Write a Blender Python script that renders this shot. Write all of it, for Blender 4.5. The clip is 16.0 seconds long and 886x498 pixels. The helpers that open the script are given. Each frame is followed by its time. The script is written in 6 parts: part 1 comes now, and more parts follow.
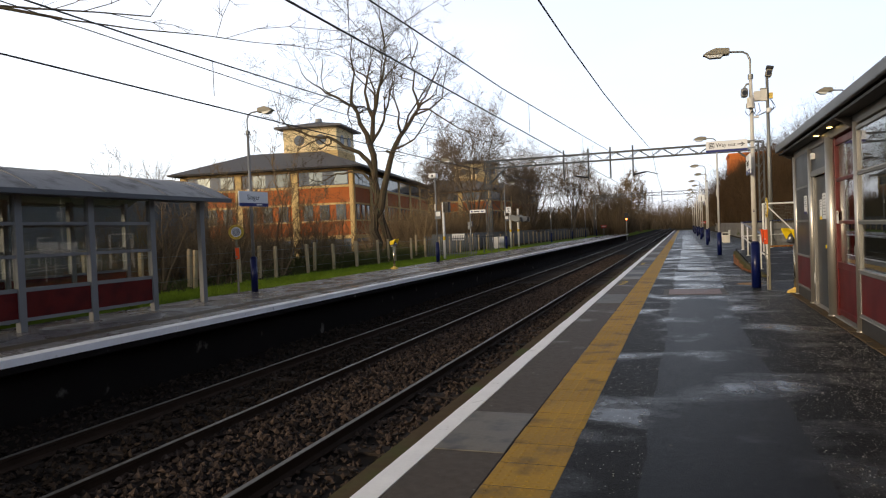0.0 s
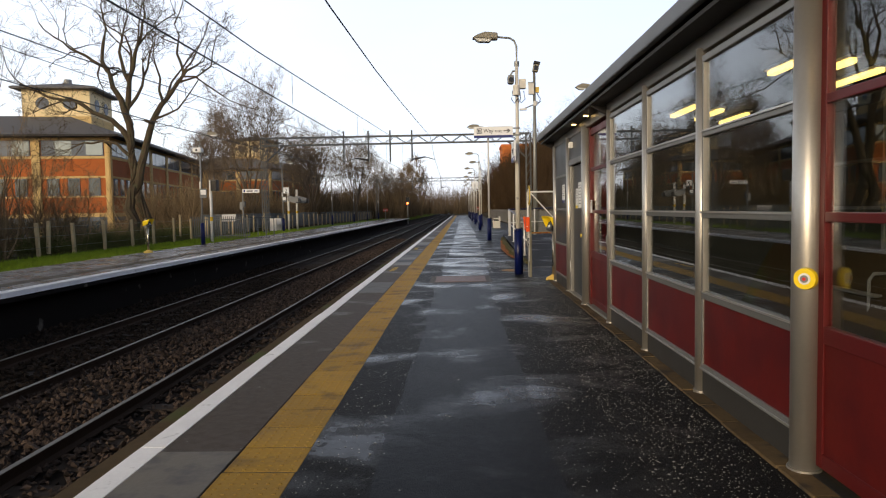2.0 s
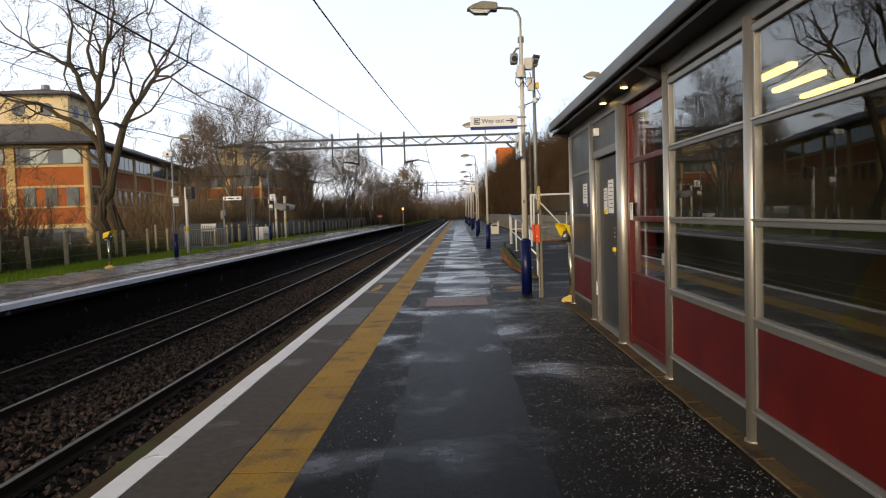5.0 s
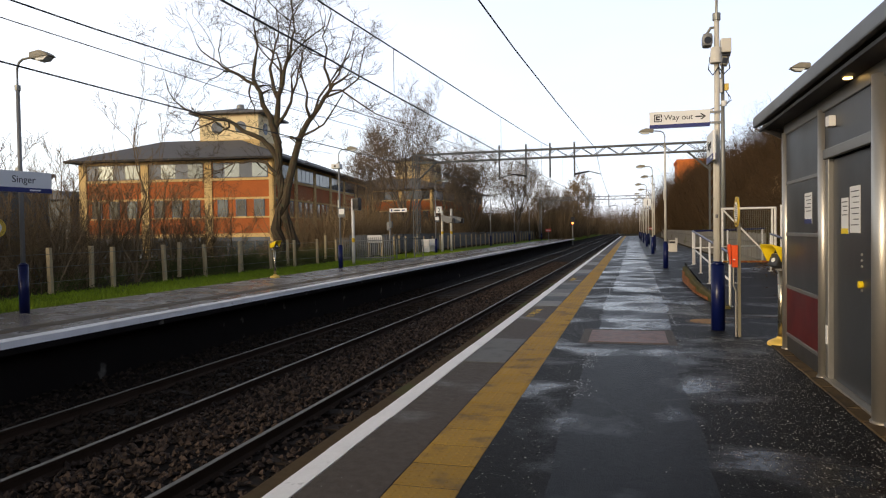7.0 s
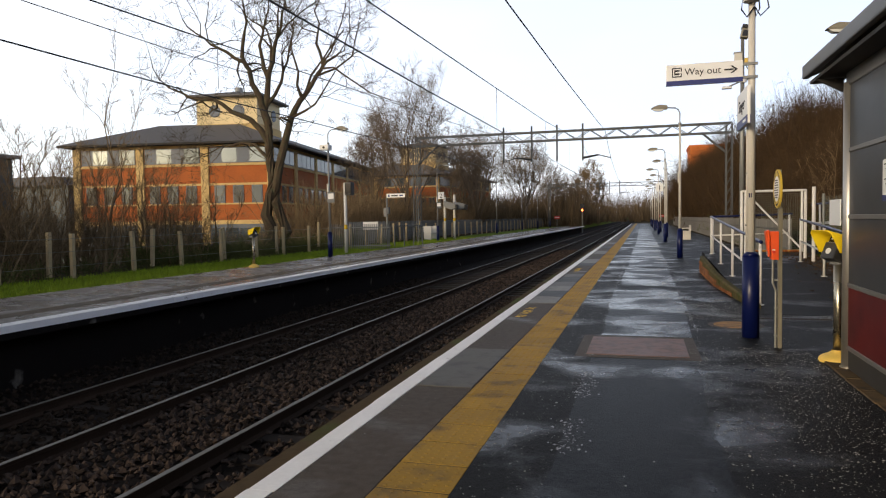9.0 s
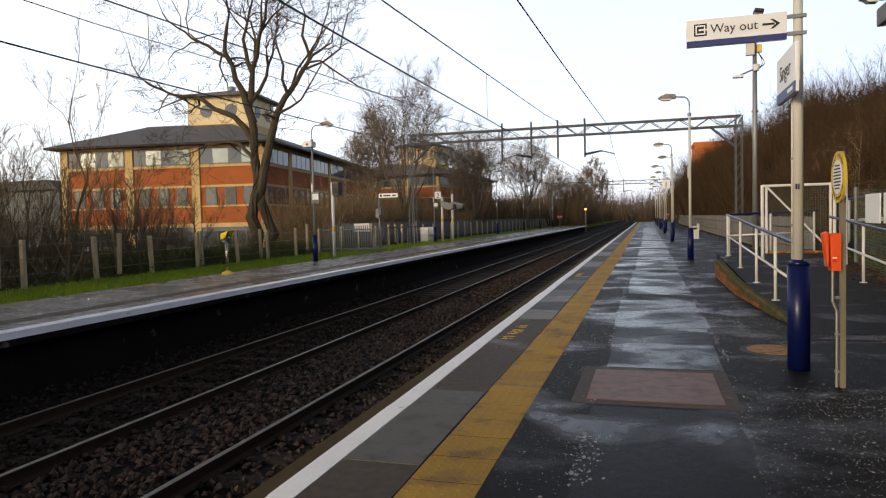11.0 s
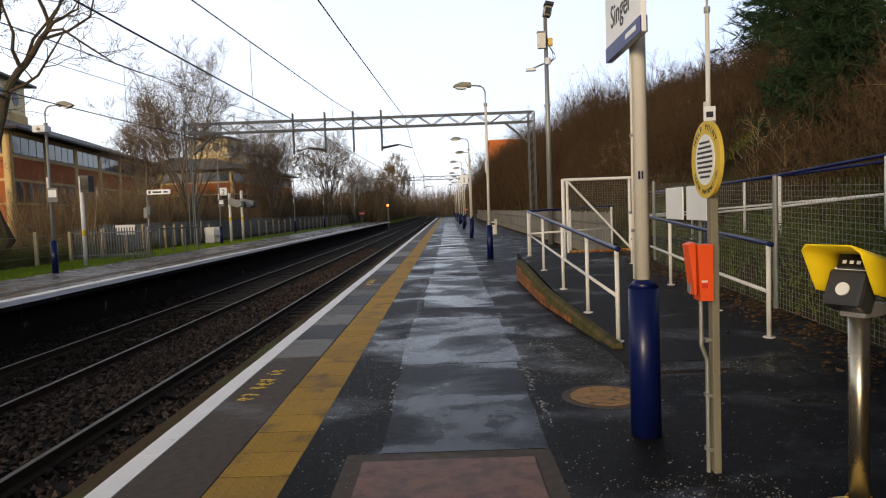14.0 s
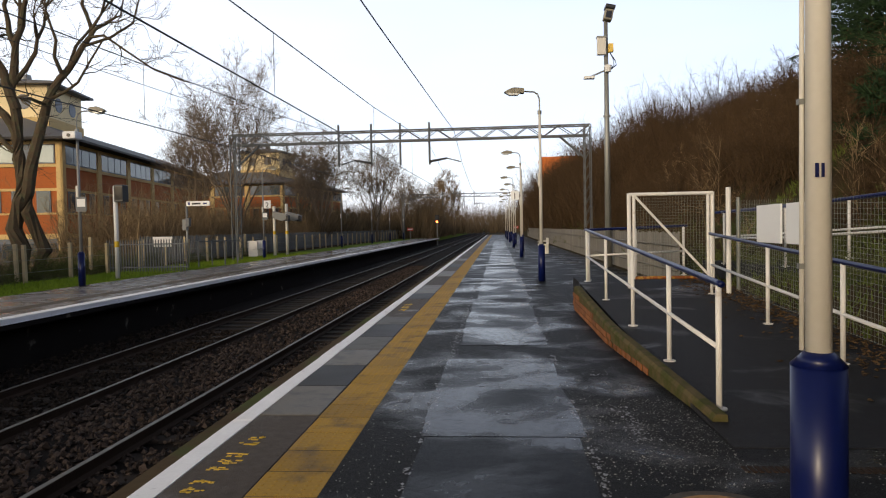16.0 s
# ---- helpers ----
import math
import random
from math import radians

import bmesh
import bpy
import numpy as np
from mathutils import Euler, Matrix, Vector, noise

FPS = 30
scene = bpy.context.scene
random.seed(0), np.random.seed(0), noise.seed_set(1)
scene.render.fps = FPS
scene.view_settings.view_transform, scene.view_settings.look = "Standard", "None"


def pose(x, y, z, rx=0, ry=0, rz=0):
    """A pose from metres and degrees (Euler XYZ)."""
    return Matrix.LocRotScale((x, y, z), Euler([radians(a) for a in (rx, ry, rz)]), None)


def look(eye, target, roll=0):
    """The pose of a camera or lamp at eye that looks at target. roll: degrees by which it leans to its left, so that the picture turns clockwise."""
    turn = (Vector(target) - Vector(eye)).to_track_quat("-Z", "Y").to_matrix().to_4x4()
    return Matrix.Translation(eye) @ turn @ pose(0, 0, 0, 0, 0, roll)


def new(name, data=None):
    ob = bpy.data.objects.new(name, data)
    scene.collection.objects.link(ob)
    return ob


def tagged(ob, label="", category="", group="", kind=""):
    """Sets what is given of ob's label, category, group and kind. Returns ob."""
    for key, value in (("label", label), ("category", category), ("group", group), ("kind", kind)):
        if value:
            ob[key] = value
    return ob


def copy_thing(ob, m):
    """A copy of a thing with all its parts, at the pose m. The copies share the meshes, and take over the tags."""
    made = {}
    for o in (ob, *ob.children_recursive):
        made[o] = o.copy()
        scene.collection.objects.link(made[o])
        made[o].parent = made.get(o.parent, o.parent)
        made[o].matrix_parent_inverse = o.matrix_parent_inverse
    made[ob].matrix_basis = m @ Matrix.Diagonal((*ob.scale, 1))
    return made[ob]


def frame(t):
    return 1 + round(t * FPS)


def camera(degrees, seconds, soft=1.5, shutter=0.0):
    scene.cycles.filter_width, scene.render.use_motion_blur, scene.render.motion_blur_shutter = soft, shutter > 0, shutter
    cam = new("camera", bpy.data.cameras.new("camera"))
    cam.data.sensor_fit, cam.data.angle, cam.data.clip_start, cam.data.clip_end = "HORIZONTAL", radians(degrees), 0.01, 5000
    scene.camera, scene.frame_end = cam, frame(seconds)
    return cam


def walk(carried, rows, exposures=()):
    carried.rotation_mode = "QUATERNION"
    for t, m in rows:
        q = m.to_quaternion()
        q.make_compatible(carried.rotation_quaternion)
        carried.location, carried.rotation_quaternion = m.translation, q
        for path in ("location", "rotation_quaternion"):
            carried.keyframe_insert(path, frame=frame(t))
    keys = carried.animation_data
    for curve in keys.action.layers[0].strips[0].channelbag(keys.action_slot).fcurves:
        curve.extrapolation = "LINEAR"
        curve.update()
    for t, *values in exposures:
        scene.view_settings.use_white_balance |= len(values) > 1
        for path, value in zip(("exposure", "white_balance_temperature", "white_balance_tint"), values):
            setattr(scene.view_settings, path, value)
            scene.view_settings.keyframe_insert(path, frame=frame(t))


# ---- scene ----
cam = camera(65.5, 16.0, soft=1.15)
PATH = [
    (0, (-0.097, 1.45, 1.45), (-0.757, 3.337, 1.403), -2.3),
    (0.5, (-0.018, 1.665, 1.455), (-0.458, 3.616, 1.419), -0.7),
    (1, (0.029, 1.923, 1.456), (-0.179, 3.912, 1.42), -0.4),
    (1.5, (0.05, 2.241, 1.469), (0.02, 4.239, 1.373), -1.9),
    (2, (0.124, 2.669, 1.449), (0.069, 4.665, 1.333), -1.0),
    (2.5, (0.148, 3.141, 1.424), (0.169, 5.139, 1.346), -1.1),
    (3, (0.193, 3.568, 1.393), (0.209, 5.566, 1.298), -1.6),
    (3.2, (0.197, 3.739, 1.393), (0.222, 5.737, 1.295), -0.9),
    (5.3, (0.15, 5.511, 1.49), (0.064, 7.506, 1.389), -2.4),
    (5.5, (0.15, 5.681, 1.484), (-0.044, 7.669, 1.387), -2.1),
    (6, (0.122, 6.094, 1.486), (-0.262, 8.055, 1.395), -1.2),
    (6.5, (0.11, 6.517, 1.489), (-0.328, 8.467, 1.425), -3.0),
    (7, (0.148, 6.977, 1.497), (-0.38, 8.906, 1.446), -0.9),
    (7.5, (0.152, 7.5, 1.473), (-0.337, 9.438, 1.396), -1.8),
    (8, (0.128, 8.079, 1.468), (-0.379, 10.012, 1.376), -2.4),
    (8.5, (0.117, 8.592, 1.444), (-0.471, 10.5, 1.335), -0.4),
    (8.7, (0.153, 8.758, 1.432), (-0.403, 10.676, 1.337), -0.9),
    (10.8, (0.047, 10.663, 1.439), (-0.516, 12.581, 1.367), -0.8),
    (11, (0.046, 10.841, 1.436), (-0.521, 12.757, 1.351), -1.4),
    (11.5, (0.045, 11.303, 1.44), (-0.507, 13.222, 1.327), -2.0),
    (12, (0.073, 11.641, 1.463), (-0.435, 13.573, 1.377), -0.4),
    (12.5, (0.042, 11.992, 1.475), (-0.209, 13.975, 1.395), -1.6),
    (13, (0.073, 12.404, 1.48), (-0.011, 14.4, 1.395), -1.3),
    (13.5, (0.086, 12.887, 1.479), (0.084, 14.884, 1.375), -1.7),
    (14, (0.134, 13.345, 1.484), (0.118, 15.342, 1.371), -2.1),
    (14.5, (0.178, 13.814, 1.483), (0.117, 15.81, 1.378), -0.2),
    (15, (0.168, 14.253, 1.479), (0.137, 16.252, 1.415), -1.9),
    (15.5, (0.188, 14.718, 1.467), (0.031, 16.71, 1.386), -1.4),
    (16, (0.202, 15.105, 1.474), (0.043, 17.097, 1.414), -1.1),
]



walk(cam, [(t, look(eye, target, roll)) for t, eye, target, roll in PATH])

# ---------------------------------------------------------------- light
world = bpy.data.worlds.new("world")
scene.world = world
world.use_nodes = True
wn, wl = world.node_tree.nodes, world.node_tree.links
wn.clear()
w_out, w_bg = wn.new("ShaderNodeOutputWorld"), wn.new("ShaderNodeBackground")
sky = wn.new("ShaderNodeTexSky")
sky.sky_type, sky.sun_disc = "NISHITA", False
SUN_EL, SUN_AZ = 13.0, 208.0
sky.sun_elevation, sky.sun_rotation = radians(SUN_EL), radians(SUN_AZ)
sky.air_density, sky.dust_density = 1.0, 2.0
w_tc = wn.new("ShaderNodeTexCoord")
w_sep = wn.new("ShaderNodeSeparateXYZ")
wl.new(w_tc.outputs["Generated"], w_sep.inputs[0])
w_map = wn.new("ShaderNodeMapping")
w_map.inputs["Scale"].default_value = (1.0, 1.0, 3.5)
wl.new(w_tc.outputs["Generated"], w_map.inputs[0])
w_noise = wn.new("ShaderNodeTexNoise")
w_noise.inputs["Scale"].default_value, w_noise.inputs["Detail"].default_value = 1.6, 5.0
wl.new(w_map.outputs[0], w_noise.inputs["Vector"])
# high thin cloud: brighter and whiter to the west, bluer to the east
w_ramp = wn.new("ShaderNodeValToRGB")
w_ramp.color_ramp.elements[0].position, w_ramp.color_ramp.elements[0].color = 0.0, (0.905, 0.91, 0.945, 1)
w_ramp.color_ramp.elements[1].position, w_ramp.color_ramp.elements[1].color = 1.0, (0.445, 0.505, 0.72, 1)
w_add = wn.new("ShaderNodeMath"); w_add.operation = "MULTIPLY_ADD"
wl.new(w_sep.outputs["X"], w_add.inputs[0])
w_add.inputs[1].default_value, w_add.inputs[2].default_value = 0.55, 0.48
w_add2 = wn.new("ShaderNodeMath"); w_add2.operation = "MULTIPLY_ADD"
wl.new(w_noise.outputs[0], w_add2.inputs[0])
w_add2.inputs[1].default_value = 0.45
w_sub = wn.new("ShaderNodeMath"); w_sub.operation = "SUBTRACT"
wl.new(w_add.outputs[0], w_sub.inputs[0]); w_sub.inputs[1].default_value = 0.2
wl.new(w_sub.outputs[0], w_add2.inputs[2])
wl.new(w_add2.outputs[0], w_ramp.inputs[0])
w_mix = wn.new("ShaderNodeMix"); w_mix.data_type = "RGBA"
w_mix.inputs["Factor"].default_value = 0.86
w_scale = wn.new("ShaderNodeVectorMath"); w_scale.operation = "SCALE"
wl.new(sky.outputs[0], w_scale.inputs[0]); w_scale.inputs["Scale"].default_value = 0.35
wl.new(w_scale.outputs[0], w_mix.inputs["A"])
wl.new(w_ramp.outputs[0], w_mix.inputs["B"])
# brighter towards the horizon than overhead
w_high = wn.new("ShaderNodeMapRange")
w_high.interpolation_type = "SMOOTHSTEP"
wl.new(w_sep.outputs["Z"], w_high.inputs[0])
for k, v in zip((1, 2, 3, 4), (0.24, 0.70, 1.28, 0.24)):
    w_high.inputs[k].default_value = v
wl.new(w_mix.outputs["Result"], w_bg.inputs["Color"])
wl.new(w_high.outputs[0], w_bg.inputs["Strength"])
wl.new(w_bg.outputs[0], w_out.inputs[0])

sun_data = bpy.data.lights.new("sun", "SUN")
sun_data.energy, sun_data.angle, sun_data.color = 1.7, radians(10), (1.0, 0.80, 0.55)
sun = new("sun", sun_data)
az = radians(SUN_AZ)
sun_dir = Vector((math.sin(az) * math.cos(radians(SUN_EL)), math.cos(az) * math.cos(radians(SUN_EL)), math.sin(radians(SUN_EL))))
sun.matrix_world = look(tuple(sun_dir * 50), (0, 0, 0))
scene.view_settings.exposure = 0.15

# ---------------------------------------------------------------- materials
def material(name, base, rough=0.6, metal=0.0, var=0.25, scale=1.2, fine=35.0, bump=0.15, tint=None, tint_at=(0.5, 0.7), island=0.0, pieces=0.0, spec=0.3, rough_var=0.1):
    """Base colour with broad and fine variation, an optional stain colour, fine relief."""
    m = bpy.data.materials.new(name)
    m.use_nodes = True
    n, l = m.node_tree.nodes, m.node_tree.links
    b = n["Principled BSDF"]
    b.inputs["Roughness"].default_value, b.inputs["Metallic"].default_value = rough, metal
    b.inputs["Specular IOR Level"].default_value = spec
    geo = n.new("ShaderNodeNewGeometry")
    big, small = n.new("ShaderNodeTexNoise"), n.new("ShaderNodeTexNoise")
    for tex, s, d in ((big, scale, 4.0), (small, fine, 3.0)):
        l.new(geo.outputs["Position"], tex.inputs["Vector"])
        tex.inputs["Scale"].default_value, tex.inputs["Detail"].default_value = s, d
    mul = n.new("ShaderNodeMath"); mul.operation = "MULTIPLY_ADD"
    l.new(big.outputs[0], mul.inputs[0]); mul.inputs[1].default_value = 2 * var; mul.inputs[2].default_value = 1 - 1.6 * var
    add = n.new("ShaderNodeMath"); add.operation = "MULTIPLY_ADD"
    l.new(small.outputs[0], add.inputs[0]); add.inputs[1].default_value = 1.2 * var
    l.new(mul.outputs[0], add.inputs[2])
    level = add.outputs[0]
    for source, amount in (("island", island), ("object", pieces)):
        if amount:
            sock = geo.outputs["Random Per Island"] if source == "island" else n.new("ShaderNodeObjectInfo").outputs["Random"]
            k = n.new("ShaderNodeMath"); k.operation = "MULTIPLY_ADD"
            l.new(sock, k.inputs[0]); k.inputs[1].default_value = 2 * amount; k.inputs[2].default_value = 1 - amount
            k2 = n.new("ShaderNodeMath"); k2.operation = "MULTIPLY"
            l.new(level, k2.inputs[0]); l.new(k.outputs[0], k2.inputs[1])
            level = k2.outputs[0]
    col = n.new("ShaderNodeVectorMath"); col.operation = "SCALE"
    col.inputs[0].default_value = base
    l.new(level, col.inputs["Scale"])
    out = col.outputs[0]
    if tint:
        stain = n.new("ShaderNodeTexNoise")
        l.new(geo.outputs["Position"], stain.inputs["Vector"])
        stain.inputs["Scale"].default_value, stain.inputs["Detail"].default_value = scale * 2.3, 6.0
        mask = n.new("ShaderNodeMapRange")
        l.new(stain.outputs[0], mask.inputs[0])
        mask.inputs[1].default_value, mask.inputs[2].default_value = tint_at
        mix = n.new("ShaderNodeMix"); mix.data_type = "RGBA"
        l.new(mask.outputs[0], mix.inputs["Factor"]); l.new(out, mix.inputs["A"])
        mix.inputs["B"].default_value = (*tint, 1)
        out = mix.outputs["Result"]
    l.new(out, b.inputs["Base Color"])
    if rough_var:
        rr = n.new("ShaderNodeMath"); rr.operation = "MULTIPLY_ADD"; rr.use_clamp = True
        l.new(big.outputs[0], rr.inputs[0]); rr.inputs[1].default_value = 2 * rough_var; rr.inputs[2].default_value = rough - rough_var
        l.new(rr.outputs[0], b.inputs["Roughness"])
    if bump:
        bp = n.new("ShaderNodeBump")
        bp.inputs["Strength"].default_value, bp.inputs["Distance"].default_value = bump, 0.01
        l.new(small.outputs[0], bp.inputs["Height"]); l.new(bp.outputs[0], b.inputs["Normal"])
    return m


def glow(name, color, power):
    m = bpy.data.materials.new(name)
    m.use_nodes = True
    b = m.node_tree.nodes["Principled BSDF"]
    b.inputs["Base Color"].default_value = (*color, 1)
    b.inputs["Emission Color"].default_value, b.inputs["Emission Strength"].default_value = (*color, 1), power
    return m


def glazing(name, tone=(0.8, 0.85, 0.85), face=0.065, edge=0.9):
    """Clear panes: each face mirrors more towards grazing, else lets light straight through."""
    m = bpy.data.materials.new(name)
    m.use_nodes = True
    n, l = m.node_tree.nodes, m.node_tree.links
    n.clear()
    o, mix, tr, gl, fr = (n.new("ShaderNode" + k) for k in ("OutputMaterial", "MixShader", "BsdfTransparent", "BsdfGlossy", "LayerWeight"))
    tr.inputs[0].default_value = (*tone, 1)
    gl.inputs["Roughness"].default_value = 0.008
    gl.inputs[0].default_value = (0.95, 0.95, 0.95, 1)
    fr.inputs["Blend"].default_value = 0.5
    power = n.new("ShaderNodeMath"); power.operation = "POWER"; power.inputs[1].default_value = 5.0
    l.new(fr.outputs["Facing"], power.inputs[0])
    amount = n.new("ShaderNodeMath"); amount.operation = "MULTIPLY_ADD"; amount.use_clamp = True
    amount.inputs[1].default_value, amount.inputs[2].default_value = edge, face
    l.new(power.outputs[0], amount.inputs[0])
    l.new(amount.outputs[0], mix.inputs[0]); l.new(tr.outputs[0], mix.inputs[1]); l.new(gl.outputs[0], mix.inputs[2])
    l.new(mix.outputs[0], o.inputs[0])
    return m


def wet_asphalt(name, base, wet, chip=0.5, dry=0.5, rough=0.6, sheen=0.125):
    """Worn asphalt with pale chips, darker damp patches and thin standing water."""
    m = bpy.data.materials.new(name)
    m.use_nodes = True
    n, l = m.node_tree.nodes, m.node_tree.links
    b = n["Principled BSDF"]
    geo = n.new("ShaderNodeNewGeometry")

    def tex(kind, s, detail=4.0, stretch=None):
        t = n.new(kind)
        src = geo.outputs["Position"]
        if stretch:
            mp = n.new("ShaderNodeMapping"); mp.inputs["Scale"].default_value = stretch
            l.new(src, mp.inputs[0]); src = mp.outputs[0]
        l.new(src, t.inputs["Vector"]); t.inputs["Scale"].default_value = s
        if "Noise" in kind:
            t.inputs["Detail"].default_value = detail
        return t

    def ramp(sock, lo, hi, a=0.0, c=1.0):
        r = n.new("ShaderNodeMapRange"); l.new(sock, r.inputs[0])
        for k, v in zip((1, 2, 3, 4), (lo, hi, a, c)):
            r.inputs[k].default_value = v
        return r.outputs[0]

    broad = tex("ShaderNodeTexNoise", 0.8, 8.0, (1.0, 1.25, 1.0))
    broad.inputs["Roughness"].default_value = 0.55
    broad.inputs["Distortion"].default_value = 0.35
    grain = tex("ShaderNodeTexNoise", 160.0, 2.0)
    mid = tex("ShaderNodeTexNoise", 14.0, 6.0)
    chips = tex("ShaderNodeTexVoronoi", 38.0)
    chip_mask = ramp(chips.outputs["Distance"], 0.10, 0.20, 1.0, 0.0)
    pick = tex("ShaderNodeTexNoise", 5.0, 5.0)
    chip_here = n.new("ShaderNodeMath"); chip_here.operation = "MULTIPLY"
    l.new(chip_mask, chip_here.inputs[0]); l.new(ramp(pick.outputs[0], 0.52, 0.62, 0.0, chip), chip_here.inputs[1])
    tone = n.new("ShaderNodeMath"); tone.operation = "MULTIPLY_ADD"
    l.new(mid.outputs[0], tone.inputs[0]); tone.inputs[1].default_value = 0.9; tone.inputs[2].default_value = 0.3
    tone2 = n.new("ShaderNodeMath"); tone2.operation = "MULTIPLY_ADD"
    l.new(grain.outputs[0], tone2.inputs[0]); tone2.inputs[1].default_value = 0.6; l.new(tone.outputs[0], tone2.inputs[2])
    col = n.new("ShaderNodeVectorMath"); col.operation = "SCALE"
    col.inputs[0].default_value = base; l.new(tone2.outputs[0], col.inputs["Scale"])
    mix = n.new("ShaderNodeMix"); mix.data_type = "RGBA"
    l.new(chip_here.outputs[0], mix.inputs["Factor"]); l.new(col.outputs[0], mix.inputs["A"])
    mix.inputs["B"].default_value = (0.13, 0.13, 0.125, 1)
    l.new(mix.outputs["Result"], b.inputs["Base Color"])
    puddle = ramp(broad.outputs[0], 0.46 - wet, 0.60 - wet)
    film = n.new("ShaderNodeMath"); film.operation = "MULTIPLY"
    l.new(puddle, film.inputs[0]); l.new(ramp(mid.outputs[0], 0.36, 0.56, 0.72, 1.0), film.inputs[1])
    puddle = film.outputs[0]
    l.new(ramp(puddle, 0, 1, 0.05, sheen), b.inputs["Specular IOR Level"])
    l.new(ramp(puddle, 0, 1, dry, 0.17), b.inputs["Roughness"])
    bp = n.new("ShaderNodeBump"); bp.inputs["Distance"].default_value = 0.006
    l.new(ramp(puddle, 0, 1, rough, 0.05), bp.inputs["Strength"])
    hsum = n.new("ShaderNodeMath"); hsum.operation = "ADD"
    l.new(grain.outputs[0], hsum.inputs[0]); l.new(mid.outputs[0], hsum.inputs[1])
    l.new(hsum.outputs[0], bp.inputs["Height"]); l.new(bp.outputs[0], b.inputs["Normal"])
    return m


M = {}
M["asphalt"] = wet_asphalt("chipped_asphalt", (0.0088, 0.0087, 0.0092), -0.035, 0.45, 0.50, 0.8, 0.105)
M["asphalt_far"] = wet_asphalt("pale_worn_asphalt", (0.19, 0.172, 0.155), 0.08, 0.4, 0.5, 0.6)
M["smooth"] = wet_asphalt("smooth_damp_asphalt", (0.0085, 0.0100, 0.0135), -0.085, 0.12, 0.40, 0.7, 0.085)
M["smooth_wet"] = wet_asphalt("smooth_wet_asphalt", (0.0090, 0.0105, 0.0138), 0.025, 0.12, 0.40, 0.6, 0.11)
M["asphalt_edge"] = wet_asphalt("edge_asphalt", (0.085, 0.070, 0.057), -0.14, 0.2, 0.58, 0.5)
M["ramp"] = wet_asphalt("ramp_asphalt", (0.022, 0.022, 0.024), -0.07, 0.5, 0.58, 0.7)
M["chip"] = material("pale_grit", (0.26, 0.26, 0.24), 0.7, var=0.2, island=0.4, bump=0)
M["tactile"] = material("ochre_tactile", (0.36, 0.21, 0.022), 0.65, var=0.3, scale=1.5, tint=(0.12, 0.08, 0.035), tint_at=(0.52, 0.75), pieces=0.12, bump=0.2, spec=0.2)
M["white_paint"] = material("worn_white_paint", (0.92, 0.91, 0.89), 0.5, var=0.1, scale=3.0, tint=(0.25, 0.24, 0.22), tint_at=(0.66, 0.78))
M["slab_pale"] = material("pale_concrete_slab", (0.145, 0.128, 0.100), 0.45, var=0.25, scale=2.0, tint=(0.07, 0.065, 0.06), spec=0.1)
M["slab_dark"] = material("dark_concrete_slab", (0.030, 0.028, 0.026), 0.5, var=0.25, scale=2.0, spec=0.1)
M["platform_wall"] = material("dark_platform_wall", (0.011, 0.009, 0.008), 0.85, var=0.5, scale=1.1, tint=(0.14, 0.13, 0.11), tint_at=(0.66, 0.78), bump=0.5, spec=0.08)
M["ballast"] = material("rusty_ballast", (0.048, 0.034, 0.026), 0.8, var=0.35, scale=0.8, fine=18, bump=0.6, island=0.8, spec=0.15)
M["dark_ballast"] = material("dark_ballast", (0.026, 0.019, 0.014), 0.85, var=0.4, scale=0.9, fine=18, bump=0.6, island=0.7, spec=0.08)
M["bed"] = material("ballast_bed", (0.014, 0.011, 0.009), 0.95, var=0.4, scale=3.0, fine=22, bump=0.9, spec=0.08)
M["sleeper"] = material("dirty_sleeper", (0.034, 0.027, 0.022), 0.85, var=0.3, scale=2.0, pieces=0.25, spec=0.08)
M["rail_side"] = material("rusty_rail", (0.040, 0.026, 0.018), 0.75, var=0.3, scale=4.0, spec=0.08)
M["rail_top"] = material("polished_rail", (0.16, 0.145, 0.13), 0.50, 1.0, var=0.1, scale=2.0, bump=0.02)
M["grass"] = material("winter_grass", (0.14, 0.205, 0.018), 0.9, var=0.45, scale=0.7, fine=60, bump=0.8, tint=(0.10, 0.085, 0.03), tint_at=(0.55, 0.75), spec=0.08)
M["blade"] = material("grass_blade", (0.165, 0.235, 0.018), 0.7, var=0.3, scale=0.6, island=0.35, bump=0, spec=0.08)
M["earth"] = material("leaf_litter", (0.05, 0.036, 0.02), 0.95, var=0.5, scale=0.5, fine=14, bump=0.8, tint=(0.045, 0.055, 0.018), tint_at=(0.52, 0.66), spec=0.08)
M["bright_steel"] = material("bright_bead_steel", (0.62, 0.60, 0.56), 0.32, 0.85, var=0.1, scale=4.0, bump=0.02)
M["steel"] = material("brushed_steel", (0.46, 0.435, 0.39), 0.40, 0.80, var=0.08, scale=2.5, fine=60, bump=0.03)
M["alu"] = material("grey_aluminium", (0.22, 0.215, 0.20), 0.42, 0.6, var=0.1, scale=3.0, bump=0.03)
M["grey_panel"] = material("grey_panel", (0.036, 0.039, 0.042), 0.35, var=0.1, scale=1.5, bump=0.02)
M["grey_paint"] = material("grey_paint", (0.10, 0.105, 0.11), 0.45, var=0.1, scale=2.0, bump=0.02)
M["red"] = material("dark_red_panel", (0.098, 0.0085, 0.007), 0.38, var=0.26, scale=1.3, fine=26, bump=0.03, tint=(0.055, 0.005, 0.006), tint_at=(0.42, 0.72), spec=0.2)
